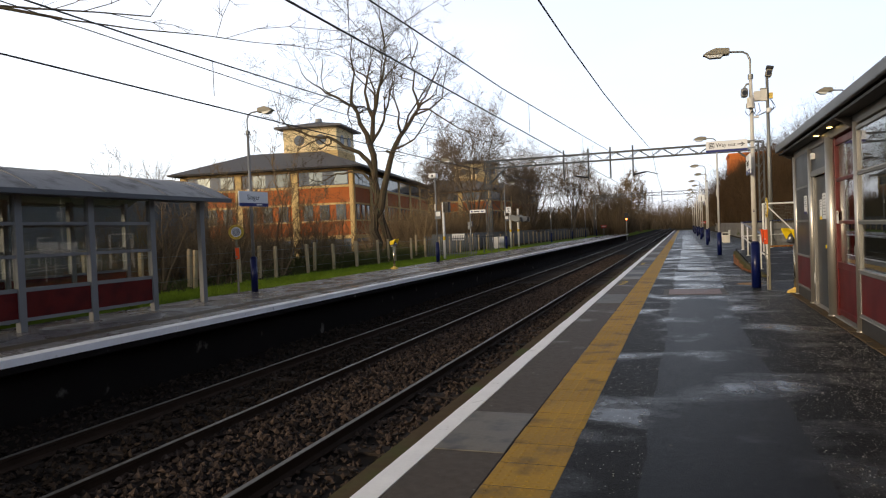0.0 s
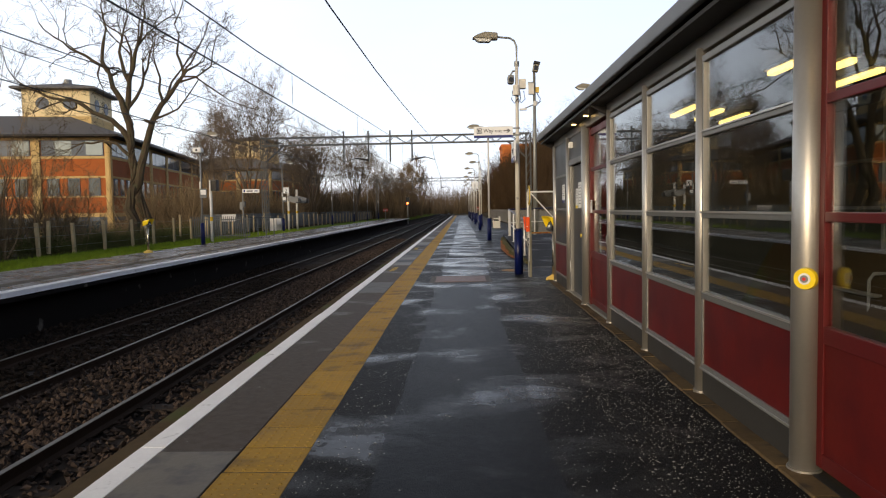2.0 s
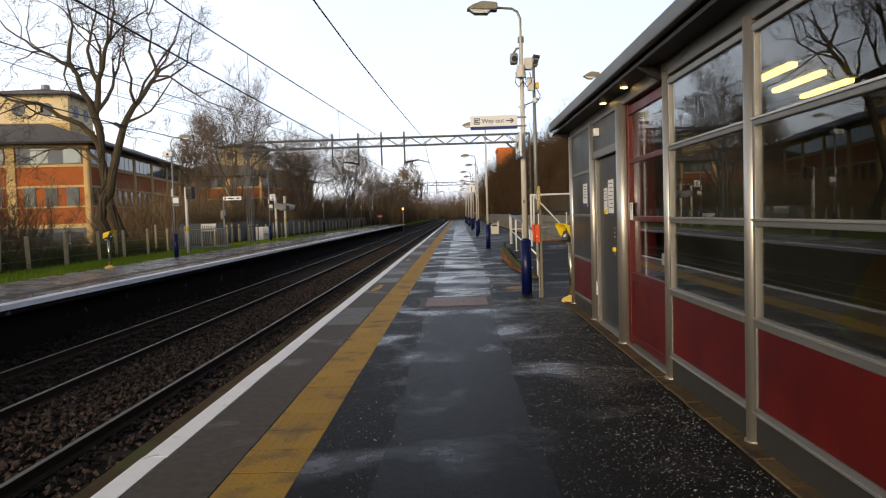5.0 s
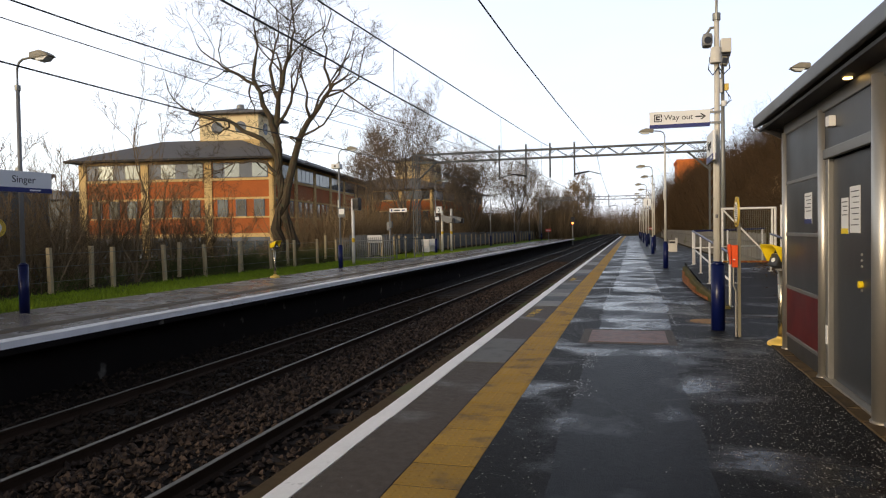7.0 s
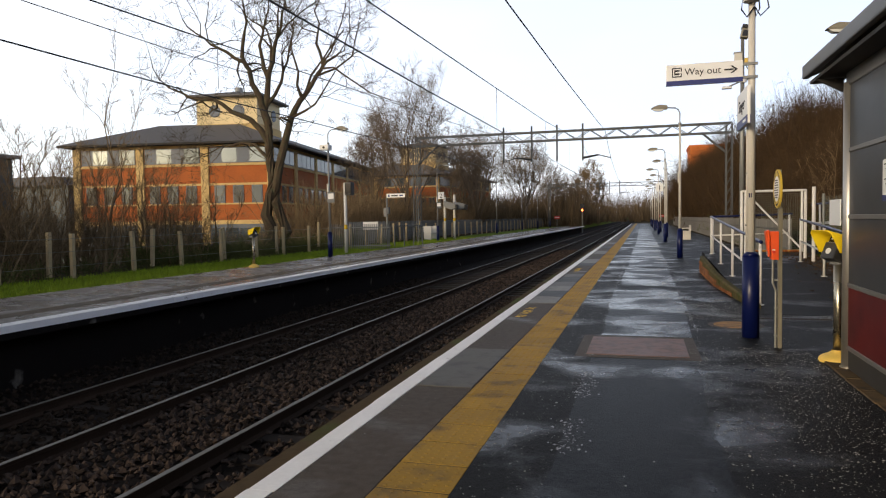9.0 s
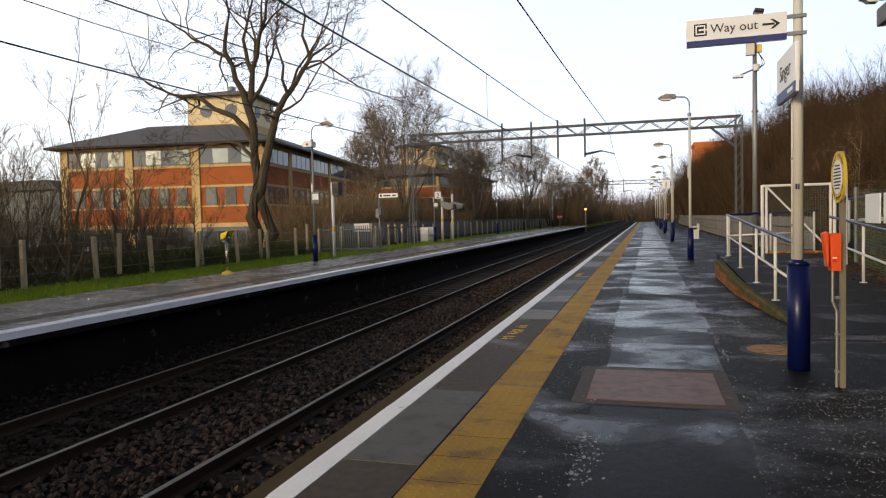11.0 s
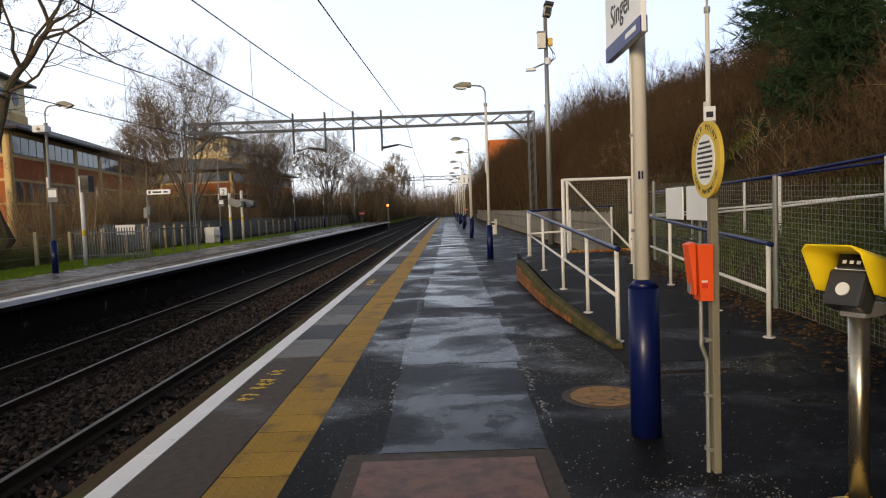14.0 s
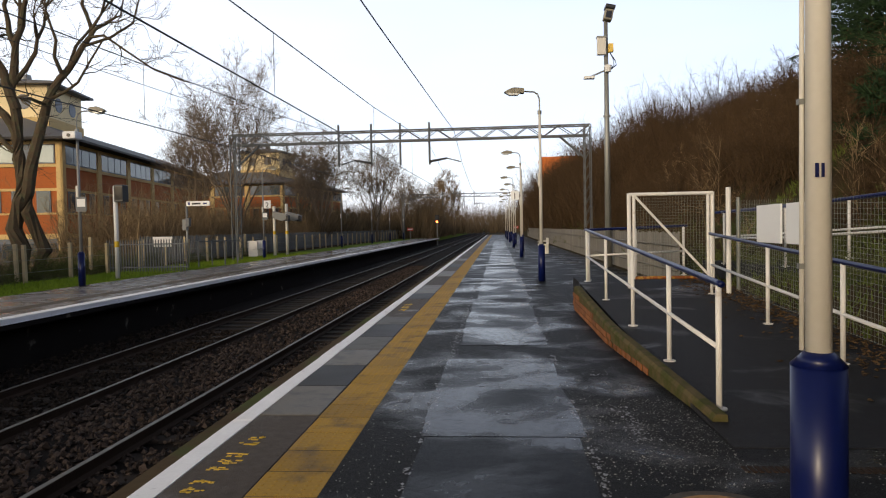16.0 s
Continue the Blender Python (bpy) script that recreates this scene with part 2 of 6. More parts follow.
M["red_frame"] = material("dark_red_frame", (0.085, 0.007, 0.007), 0.35, var=0.12, scale=3.0, bump=0.02)
M["roof_dark"] = material("dark_roof_metal", (0.032, 0.030, 0.030), 0.5, var=0.2, scale=1.0, bump=0.05, spec=0.08)
M["roof_sheet"] = material("weathered_roof_sheet", (0.30, 0.295, 0.29), 0.55, var=0.35, scale=1.0, tint=(0.09, 0.085, 0.075), bump=0.1)
M["plinth"] = material("mossy_paving", (0.095, 0.066, 0.034), 0.75, var=0.35, scale=2.5, tint=(0.05, 0.04, 0.03), pieces=0.2, spec=0.08)
M["cream"] = material("cream_paint", (0.58, 0.55, 0.48), 0.42, var=0.08, scale=2.0, bump=0.02)
M["white"] = material("off_white_paint", (0.66, 0.64, 0.60), 0.45, var=0.1, scale=3.0, tint=(0.30, 0.22, 0.14), tint_at=(0.66, 0.8), bump=0.03)
M["sign_white"] = material("white_sign", (0.78, 0.78, 0.76), 0.4, var=0.05, scale=2.0, bump=0)
M["navy"] = material("navy_paint", (0.003, 0.007, 0.058), 0.34, var=0.15, scale=4.0, bump=0.03)
M["navy_sign"] = material("navy_sign", (0.03, 0.04, 0.16), 0.4, var=0.05, bump=0)
M["ink"] = material("black_lettering", (0.02, 0.02, 0.022), 0.5, var=0.05, bump=0)
M["orange"] = material("orange_box", (0.72, 0.085, 0.015), 0.4, var=0.08, scale=4.0, bump=0.02)
M["yellow"] = material("yellow_hood", (0.80, 0.58, 0.015), 0.38, var=0.08, scale=4.0, bump=0.02)
M["yellow_paint"] = material("worn_yellow_paint", (0.62, 0.40, 0.02), 0.6, var=0.3, scale=6.0)
M["rusty_rail"] = material("rusted_yellow_paint", (0.42, 0.24, 0.05), 0.7, var=0.3, scale=5.0, tint=(0.20, 0.055, 0.012), tint_at=(0.42, 0.58), bump=0.2)
M["black"] = material("black_plastic", (0.02, 0.02, 0.022), 0.35, var=0.1, bump=0.02)
M["grey_plastic"] = material("grey_plastic", (0.19, 0.19, 0.185), 0.45, var=0.1, bump=0.02)
M["galv"] = material("galvanised_steel", (0.24, 0.24, 0.22), 0.5, 0.5, var=0.15, scale=3.0, bump=0.05)
M["timber_post"] = material("weathered_post", (0.42, 0.33, 0.19), 0.8, var=0.3, scale=3.0, fine=50, bump=0.3)
M["gantry"] = material("dull_gantry_steel", (0.095, 0.10, 0.10), 0.6, 0.2, var=0.2, scale=2.0)
M["wire"] = material("dark_wire", (0.03, 0.03, 0.032), 0.6, var=0.1, bump=0)
M["brick_red"] = material("orange_red_brick", (0.36, 0.100, 0.022), 0.8, var=0.3, scale=0.7, fine=9, bump=0.2)
M["stone"] = material("buff_stone", (0.56, 0.39, 0.16), 0.75, var=0.2, scale=0.8, fine=8)
M["slate"] = material("grey_slate_roof", (0.11, 0.11, 0.115), 0.65, var=0.25, scale=0.8, fine=7, bump=0.3)
# upper front panes: bright sky reflection is helped along by a paler base
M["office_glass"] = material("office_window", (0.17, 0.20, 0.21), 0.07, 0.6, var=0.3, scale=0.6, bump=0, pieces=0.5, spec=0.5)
# same glass, darkened: duller reflection of side and lower panes put into the colour
M["office_glass_shaded"] = material("shaded_office_window", (0.045, 0.06, 0.07), 0.07, 0.3, var=0.3, scale=0.6, bump=0, pieces=0.4, spec=0.4)
M["office_frame"] = material("blue_grey_frame", (0.09, 0.11, 0.14), 0.4, var=0.1, bump=0)
M["bark"] = material("dark_bark", (0.075, 0.056, 0.036), 0.9, var=0.4, scale=2.0, fine=24, bump=0.6, tint=(0.075, 0.075, 0.045), tint_at=(0.5, 0.7), spec=0.08)
M["twig"] = material("brown_twigs", (0.066, 0.042, 0.022), 0.85, var=0.35, scale=0.35, island=0.35, bump=0, spec=0.08)
M["twig_pale"] = material("pale_twigs", (0.165, 0.128, 0.092), 0.85, var=0.35, scale=0.4, island=0.35, bump=0, spec=0.08)
M["rough_grass"] = material("rough_bank_grass", (0.085, 0.105, 0.022), 0.85, var=0.4, scale=0.5, island=0.4, bump=0, spec=0.08)
M["litter"] = material("fallen_leaves", (0.09, 0.055, 0.025), 0.8, var=0.3, scale=2.0, island=0.5, bump=0, spec=0.08)
M["salt"] = material("pale_sediment", (0.22, 0.22, 0.225), 0.45, var=0.3, scale=6.0, island=0.4, bump=0)
M["bramble"] = material("olive_bramble", (0.085, 0.095, 0.03), 0.8, var=0.5, scale=0.4, island=0.4, bump=0, spec=0.08)
M["needle"] = material("conifer_needles", (0.020, 0.038, 0.016), 0.7, var=0.4, scale=0.7, island=0.4, bump=0, spec=0.08)
M["fence"] = material("silvered_boards", (0.17, 0.155, 0.13), 0.85, var=0.25, scale=1.5, pieces=0.15, island=0.2)
M["mesh_wire"] = material("mesh_wire", (0.21, 0.22, 0.18), 0.5, 0.4, var=0.1, bump=0)
M["palisade"] = material("palisade_grey", (0.12, 0.125, 0.125), 0.6, var=0.2)
M["orange_brick"] = material("orange_render", (0.60, 0.17, 0.035), 0.8, var=0.15, scale=0.6, fine=6)
M["manhole"] = material("rusty_cover", (0.34, 0.18, 0.055), 0.7, var=0.35, scale=5.0, tint=(0.07, 0.05, 0.035), bump=0.3)
M["cover"] = material("pink_brown_cover", (0.18, 0.085, 0.055), 0.5, var=0.35, scale=3.5, fine=55, tint=(0.11, 0.055, 0.035), tint_at=(0.45, 0.62), bump=0.35)
M["kerb"] = material("mossy_kerb", (0.10, 0.078, 0.038), 0.85, var=0.4, scale=3.5, tint=(0.055, 0.058, 0.016), tint_at=(0.4, 0.65), bump=0.4, spec=0.08)
M["ramp_brick"] = material("ramp_brick", (0.20, 0.075, 0.025), 0.85, var=0.3, scale=2.0, pieces=0.25)
# near-black bases: the dimness inside the room is put into the colour
M["interior"] = material("interior_wall_shade", (0.020, 0.022, 0.020), 0.6, var=0.15, scale=1.0)
M["interior_floor_shade"] = material("interior_floor", (0.022, 0.02, 0.018), 0.6, var=0.2, scale=1.0)
M["post_grey"] = material("grey_green_steel", (0.17, 0.155, 0.11), 0.6, var=0.25, scale=3.0, fine=50, bump=0.1)
M["pole_steel"] = material("polished_pole_steel", (0.42, 0.38, 0.29), 0.27, 0.95, var=0.1, scale=3.0, bump=0.02)
M["faded_ochre"] = material("faded_ochre", (0.105, 0.080, 0.048), 0.6, var=0.3, scale=1.5, tint=(0.08, 0.07, 0.06), spec=0.1)
M["tube"] = glow("strip_lamp", (1.0, 0.68, 0.16), 3.0)
M["twig_far"] = material("far_twigs", (0.125, 0.092, 0.055), 0.85, var=0.35, scale=0.15, island=0.35, bump=0, spec=0.08)
M["twig_tan"] = material("tan_twigs", (0.19, 0.135, 0.075), 0.85, var=0.35, scale=0.4, island=0.4, bump=0, spec=0.08)
M["kick"] = material("dull_kick_plate", (0.034, 0.032, 0.029), 0.45, var=0.2, scale=2.0, bump=0.03)
M["spot"] = glow("soffit_lamp", (1.0, 0.62, 0.22), 6.0)
M["signal_red"] = glow("signal_lamp", (1.0, 0.16, 0.03), 8.0)
M["glass"] = glazing("clear_glass", (0.90, 0.92, 0.92))
M["yellow_foot"] = material("pale_yellow_foot", (0.68, 0.47, 0.10), 0.55, var=0.2, scale=6.0)
M["lens"] = material("lamp_lens", (0.55, 0.55, 0.50), 0.25, var=0.1, bump=0)
M["lamp_body"] = material("lamp_body", (0.22, 0.20, 0.15), 0.5, var=0.3, scale=6.0, bump=0.05)
M["paper"] = material("paper_notice", (0.68, 0.68, 0.66), 0.6, var=0.05, bump=0)
M["dark_glass"] = material("dark_screen", (0.012, 0.012, 0.014), 0.12, var=0.05, bump=0)
M["sign_red"] = material("red_sign", (0.55, 0.03, 0.02), 0.5, var=0.1, bump=0)
M["container"] = material("grey_cladding", (0.135, 0.145, 0.138), 0.6, var=0.15, scale=0.8)


# ---------------------------------------------------------------- builders
def thing(name, at=(0, 0, 0), label="", category="", group="", kind="", turn=0.0):
    e = new(name)
    e.empty_display_size = 0.1
    e.matrix_basis = pose(*at, 0, 0, turn)
    return tagged(e, label, category, group, kind)


def part(name, bm, mat, parent=None, label="", smooth=False):
    me = bpy.data.meshes.new(name)
    bm.to_mesh(me)
    bm.free()
    return part_data(name, me, mat, parent, label, smooth)


def part_data(name, me, mat, parent=None, label="", smooth=False):
    if mat and not me.materials:
        me.materials.append(M[mat])
    if smooth:
        me.shade_smooth()
    ob = new(name, me)
    ob.parent = parent
    if label:
        ob["label"] = label
    return ob


def box(x0, x1, y0, y1, z0, z1, bm=None, bevel=0.0, turn=None):
    bm = bm or bmesh.new()
    vs = bmesh.ops.create_cube(bm, size=1.0)["verts"]
    for v in vs:
        v.co = Vector((x0 + (v.co.x + 0.5) * (x1 - x0), y0 + (v.co.y + 0.5) * (y1 - y0), z0 + (v.co.z + 0.5) * (z1 - z0)))
    if bevel:
        es = list({e for v in vs for e in v.link_edges})
        bmesh.ops.bevel(bm, geom=es, offset=bevel, segments=2, affect="EDGES", profile=0.6)
    if turn:
        bmesh.ops.transform(bm, matrix=turn, verts=bm.verts)
    return bm


def rod(p0, p1, r0, r1=None, seg=12, bm=None):
    bm = bm or bmesh.new()
    p0, p1 = Vector(p0), Vector(p1)
    r1 = r0 if r1 is None else r1
    d = p1 - p0
    m = Matrix.Translation((p0 + p1) / 2) @ d.to_track_quat("Z", "Y").to_matrix().to_4x4()
    bmesh.ops.create_cone(bm, cap_ends=True, segments=seg, radius1=r0, radius2=r1, depth=d.length, matrix=m)
    return bm


def tube(points, r, seg=8, bm=None):
    bm = bm or bmesh.new()
    pts = [Vector(p) for p in points]
    rings = []
    for i, p in enumerate(pts):
        d = (pts[min(i + 1, len(pts) - 1)] - pts[max(i - 1, 0)]).normalized()
        q = d.to_track_quat("Z", "Y")
        rings.append([bm.verts.new(p + q @ Vector((r * math.cos(2 * math.pi * k / seg), r * math.sin(2 * math.pi * k / seg), 0))) for k in range(seg)])
    for a, b in zip(rings, rings[1:]):
        for k in range(seg):
            bm.faces.new((a[k], a[(k + 1) % seg], b[(k + 1) % seg], b[k]))
    bm.faces.new(rings[0][::-1]); bm.faces.new(rings[-1])
    return bm


def prism(outline, axis, lo, hi, bm=None):
    """A 2D outline pushed along an axis: x (y, z pairs), y (x, z pairs) or z (x, y pairs)."""
    bm = bm or bmesh.new()
    put = {"x": lambda a, b, c: (c, a, b), "y": lambda a, b, c: (a, c, b), "z": lambda a, b, c: (a, b, c)}[axis]
    lows, highs = [bm.verts.new(put(a, b, lo)) for a, b in outline], [bm.verts.new(put(a, b, hi)) for a, b in outline]
    n = len(outline)
    for i in range(n):
        bm.faces.new((lows[i], lows[(i + 1) % n], highs[(i + 1) % n], highs[i]))
    bm.faces.new(lows[::-1]); bm.faces.new(highs)
    bmesh.ops.recalc_face_normals(bm, faces=bm.faces)
    return bm


def lettering(text, size, at, parent, mat="ink", name="lettering", depth=0.002, align="LEFT"):
    """Raised letters of the built-in font; at is a pose whose x runs along the line and z faces the reader."""
    cu = bpy.data.curves.new(name, "FONT")
    cu.body, cu.size, cu.extrude, cu.align_x, cu.resolution_u = text, size, depth, align, 3
    tmp = bpy.data.objects.new(name, cu)
    me = bpy.data.meshes.new_from_object(tmp)
    bpy.data.objects.remove(tmp)
    me.transform(at)
    return part_data(name, me, mat, parent)


def shapes(name, arrays, mat, parent=None, **tags):
    """One mesh from arrays of vertices (n, k, 3) and a shared face pattern."""
    verts, faces, base = [], [], 0
    for v, pattern in arrays:
        n, k, _ = v.shape
        verts.append(v.reshape(-1, 3))
        for f in pattern:
            faces.append((np.arange(n)[:, None] * k + base + np.array(f)[None, :]))
        base += n * k
    me = bpy.data.meshes.new(name)
    v = np.concatenate(verts)
    tris = np.concatenate([f for f in faces])
    me.from_pydata(v.tolist(), [], tris.tolist())
    return tagged(part_data(name, me, mat, parent), **tags)


SPIKE = [(0, 1, 3), (1, 2, 3), (2, 0, 3)]


def spikes(p0, p1, r):
    """Three-sided twigs that taper to a point."""
    d = p1 - p0
    d /= np.linalg.norm(d, axis=1)[:, None] + 1e-9
    a = np.cross(d, np.random.normal(size=d.shape))
    a /= np.linalg.norm(a, axis=1)[:, None] + 1e-9
    b = np.cross(d, a)
    r = np.broadcast_to(r, (len(p0),))[:, None]
    return np.stack([p0 + a * r, p0 + (-0.5 * a + 0.87 * b) * r, p0 + (-0.5 * a - 0.87 * b) * r, p1], axis=1)


def thicket(centres, heights, stems=5, twigs=10, subs=3, lean=0.35, thick=0.018, curl=0.5):
    """Bare shrubs: stems, twigs off the stems, fine shoots off the twigs."""
    n = len(centres)
    base = np.repeat(centres, stems, axis=0) + np.random.normal(0, 0.25, (n * stems, 3)) * (1, 1, 0)
    h = np.repeat(heights, stems) * np.random.uniform(0.55, 1.05, n * stems)
    up = np.random.normal(0, lean, (n * stems, 3)); up[:, 2] = 1.0
    up /= np.linalg.norm(up, axis=1)[:, None]
    tip = base + up * h[:, None]
    out = [spikes(base, tip, thick * h / 2.2)]
    f = np.random.uniform(0.2, 0.95, (n * stems, twigs))
    s = (base[:, None] + (tip - base)[:, None] * f[..., None]).reshape(-1, 3)
    hl = np.repeat(h, twigs) * (1.15 - f.reshape(-1)) * 0.5
    d = np.repeat(up, twigs, axis=0) * 0.8 + np.random.normal(0, curl, (len(s), 3))
    d /= np.linalg.norm(d, axis=1)[:, None]
    e = s + d * hl[:, None]
    out.append(spikes(s, e, 0.008))
    g = np.random.uniform(0.25, 0.95, (len(s), subs))
    s2 = (s[:, None] + (e - s)[:, None] * g[..., None]).reshape(-1, 3)
    d2 = np.repeat(d, subs, axis=0) + np.random.normal(0, 0.6, (len(s2), 3))
    d2 /= np.linalg.norm(d2, axis=1)[:, None]
    out.append(spikes(s2, s2 + d2 * (np.repeat(hl, subs) * np.random.uniform(0.3, 0.7, len(s2)))[:, None], 0.0045))
    return np.concatenate(out)


# ---------------------------------------------------------------- ground
def hill(x, y):
    """Height of the ground east of the near platform and west of the far one."""
    if x > 4.2:
        foot = 4.8 if y > 32 else 6.8
        shelf = 0.55 + 0.04 * max(0.0, min(8.0, 27 - y)) if y < 30 else 0.1
        z = shelf * min(1.0, (x - 4.2) / 0.5)
        if x > foot:
            z += min(0.85 * (x - foot), 6.3) * (1.0 if y < 140 else max(0.25, 1 - (y - 140) / 60)) + 0.35 * noise.noise((x * 0.2, y * 0.2, 0))
        return z
    if x < -14.8:
        return -0.05 - 0.04 * min(10.0, -14.8 - x)
    return -0.05


xs = [-900, -300, -120, -70, -45, -35, -28, -22, -18, -14.8, -12.02, -12.0, -2.1, -2.08, 2.0, 4.2] + [4.7 + 0.8 * i for i in range(22)] + [26, 40, 80, 200, 900]
ys = [-400, -120, -60, -30] + [-10 + 3.0 * i for i in range(50)] + [160, 200, 260, 340, 500, 900, 2500]
bm = bmesh.new()
grid = [[bm.verts.new((x, y, -1.045 if -12.01 < x < -2.09 else hill(x, y))) for y in ys] for x in xs]
for i in range(len(xs) - 1):
    for j in range(len(ys) - 1):
        f = bm.faces.new((grid[i][j], grid[i + 1][j], grid[i + 1][j + 1], grid[i][j + 1]))
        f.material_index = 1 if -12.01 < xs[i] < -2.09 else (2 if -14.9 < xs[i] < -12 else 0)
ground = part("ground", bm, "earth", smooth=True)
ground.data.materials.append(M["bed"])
ground.data.materials.append(M["grass"])
tagged(ground, "brown leaf-littered earth, trackbed and grass verge", "ground", kind="structure")

# near platform
EDGE, FAR_END = -1.885, 150.0
p = part("platform_near", prism([(-1.75, 0), (4.25, 0), (4.25, -1.3), (-2.08, -1.3), (-2.08, -0.22), (-1.75, -0.22)], "y", -40, FAR_END), "asphalt")
tagged(p, "wet dark asphalt railway platform with worn patches", "platform", kind="structure")
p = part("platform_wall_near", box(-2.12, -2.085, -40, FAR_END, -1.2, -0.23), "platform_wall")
tagged(p, "near-black masonry wall under the platform edge", "platform wall", kind="structure")
strip = part("platform_edge_strip", box(-1.726, -1.237, -40, FAR_END, -0.02, 0.004), "asphalt_edge")
tagged(strip, "dark asphalt strip between white edge and ochre paving", "pavement", kind="structure")
for y0, y1, x0, x1 in ((-6, 16.1, -0.36, 0.62), (17.5, 19.9, -0.34, 0.72), (19.92, 22.8, -0.37, 0.78), (23.7, 28.6, -0.30, 0.80), (29.3, 41, -0.25, 0.85), (41.8, 60, -0.2, 0.9), (61, 90, -0.2, 0.9)):
    m = max(6, int((y1 - y0) / 0.35))
    rows = [y0 + (y1 - y0) * k / m for k in range(m + 1)]
    rag = lambda y, s: 0.035 * noise.noise((y * 0.9, s, 0)) + 0.014 * noise.noise((y * 5.0, s, 3))
    lane = part("smooth_lane", prism([(x0 + rag(y, x0), y) for y in rows] + [(x1 + 1.6 * rag(y, 9 + x1), y) for y in rows[::-1]], "z", -0.01, 0.004), "smooth" if y0 < 10 else "smooth_wet")
    tagged(lane, "smooth dark wet asphalt repair strip", "pavement", "repair strips", "structure")

# far platform
LEDGE = -8.54
p = part("platform_far", prism([(-12.0, 0.0), (-8.82, 0.0), (-8.82, -0.2), (-8.3 - 0.75, -0.2), (-8.3 - 0.75, -1.3), (-12.0, -1.3)], "y", -40, 118), "asphalt_far")
tagged(p, "damp grey asphalt platform across the tracks", "platform", kind="structure")
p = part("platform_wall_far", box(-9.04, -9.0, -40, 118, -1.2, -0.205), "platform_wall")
tagged(p, "near-black stained masonry wall under the far platform", "platform wall", kind="structure")
p = part("ochre_strip_far", box(-9.75, -9.35, -40, 70, -0.02, 0.004), "faded_ochre")
tagged(p, "faded ochre paving strip on the far platform", "pavement", kind="structure")

# ---------------------------------------------------------------- tracks
def rail_profile(c, top):
    w, f = 0.036, 0.07
    return [(c - f, top - 0.155), (c + f, top - 0.155), (c + f, top - 0.14), (c + 0.012, top - 0.115), (c + 0.012, top - 0.045),
            (c + w, top - 0.032), (c + w, top - 0.004), (c - w, top - 0.004), (c - w, top - 0.032), (c - 0.012, top - 0.045), (c - 0.012, top - 0.115), (c - f, top - 0.14)]


RAIL_Z = -0.86
tracks = []
for near, far in ((-2.57, -4.075), (-5.795, -7.32)):
    tr = thing("railway_track", ((near + far) / 2, 0, -1.1), "worn steel rails on dirty sleepers and ballast", "railway track", "tracks", "structure")
    for c in (near, far):
        c -= (near + far) / 2
        r = part("rail", prism(rail_profile(c, RAIL_Z + 1.1), "y", -40, 420), "rail_side", tr)
        part("running_surface", box(c - 0.03, c + 0.03, -40, 420, RAIL_Z + 1.095, RAIL_Z + 1.1), "rail_top", r, "polished steel running surface")
    tracks.append(tr)

# ---------------------------------------------------------------- waiting room on the near platform
WX = 1.95          # front line of the posts
BAYS = [-3.6, -2.0, -0.35, 1.3, 2.95, 4.60, 6.36, 7.95, 9.50, 11.15, 12.77, 14.41, 16.06]
HEAD = 2.58
room = thing("waiting_room", (WX, 0, 0), "steel and glass platform waiting room with red lower panels", "building")


def wr(name, bm, mat, label="", parent=None):
    bmesh.ops.translate(bm, vec=(-WX, 0, 0), verts=bm.verts)
    return part(name, bm, mat, parent or room, label)


for i, y in enumerate(BAYS):
    big = i in (6, 10)
    r = 0.075 if big else 0.05
    bm = rod((WX, y, 0.0), (WX, y, HEAD + 0.03), r, seg=36)
    wr("post", bm, "steel", "brushed stainless steel post").data.shade_smooth()
    wr("post_base", rod((WX, y, 0.0), (WX, y, 0.03), r + 0.012, seg=28), "steel")
wr("head_beam", box(WX - 0.02, WX + 0.14, BAYS[0], 16.11, HEAD, HEAD + 0.16, bevel=0.01), "alu")
# floor, walls and ceiling carry the room's shade in their colour
wr("floor_slab", box(WX + 0.0, 5.3, BAYS[0], 16.06, -0.05, 0.02), "interior_floor_shade")
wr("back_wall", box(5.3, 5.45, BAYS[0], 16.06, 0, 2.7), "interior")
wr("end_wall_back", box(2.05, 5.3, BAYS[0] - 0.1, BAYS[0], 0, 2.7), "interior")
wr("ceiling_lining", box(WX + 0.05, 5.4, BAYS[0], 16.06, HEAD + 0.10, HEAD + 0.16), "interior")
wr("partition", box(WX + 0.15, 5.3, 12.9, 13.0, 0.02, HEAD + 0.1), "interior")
# curved roof with a deep overhang
prof = []
for k in range(13):
    a = k / 12
    prof.append((1.70 + 4.3 * a, 2.86 + 0.62 * math.sin(math.pi * (0.06 + 0.88 * a)) - 0.62 * math.sin(math.pi * 0.06)))
prof_low = [(x, z - 0.10) for x, z in prof]
bm = prism(prof + prof_low[::-1], "y", BAYS[0] - 0.6, 16.60)
wr("roof", bm, "roof_dark", "dark curved metal roof with overhanging eaves")
wr("gutter", box(1.67, 1.73, BAYS[0] - 0.6, 16.63, 2.76, 2.89, bevel=0.015), "grey_paint", "grey metal gutter edge")
wr("soffit", box(1.73, WX + 0.05, BAYS[0] - 0.6, 16.58, 2.70, 2.73), "roof_dark")
for y in (16.28, 11.3, 6.3, 1.3):
    wr("eaves_bracket", prism([(1.72, 2.69), (WX, 2.69), (WX, 2.56)], "y", y - 0.02, y + 0.02), "roof_dark")
for y in (13.3, 12.3, 6.0, 4.2):
    wr("soffit_lamp", rod((1.86, y, 2.688), (1.86, y, 2.699), 0.036), "spot", "small warm soffit lamp")


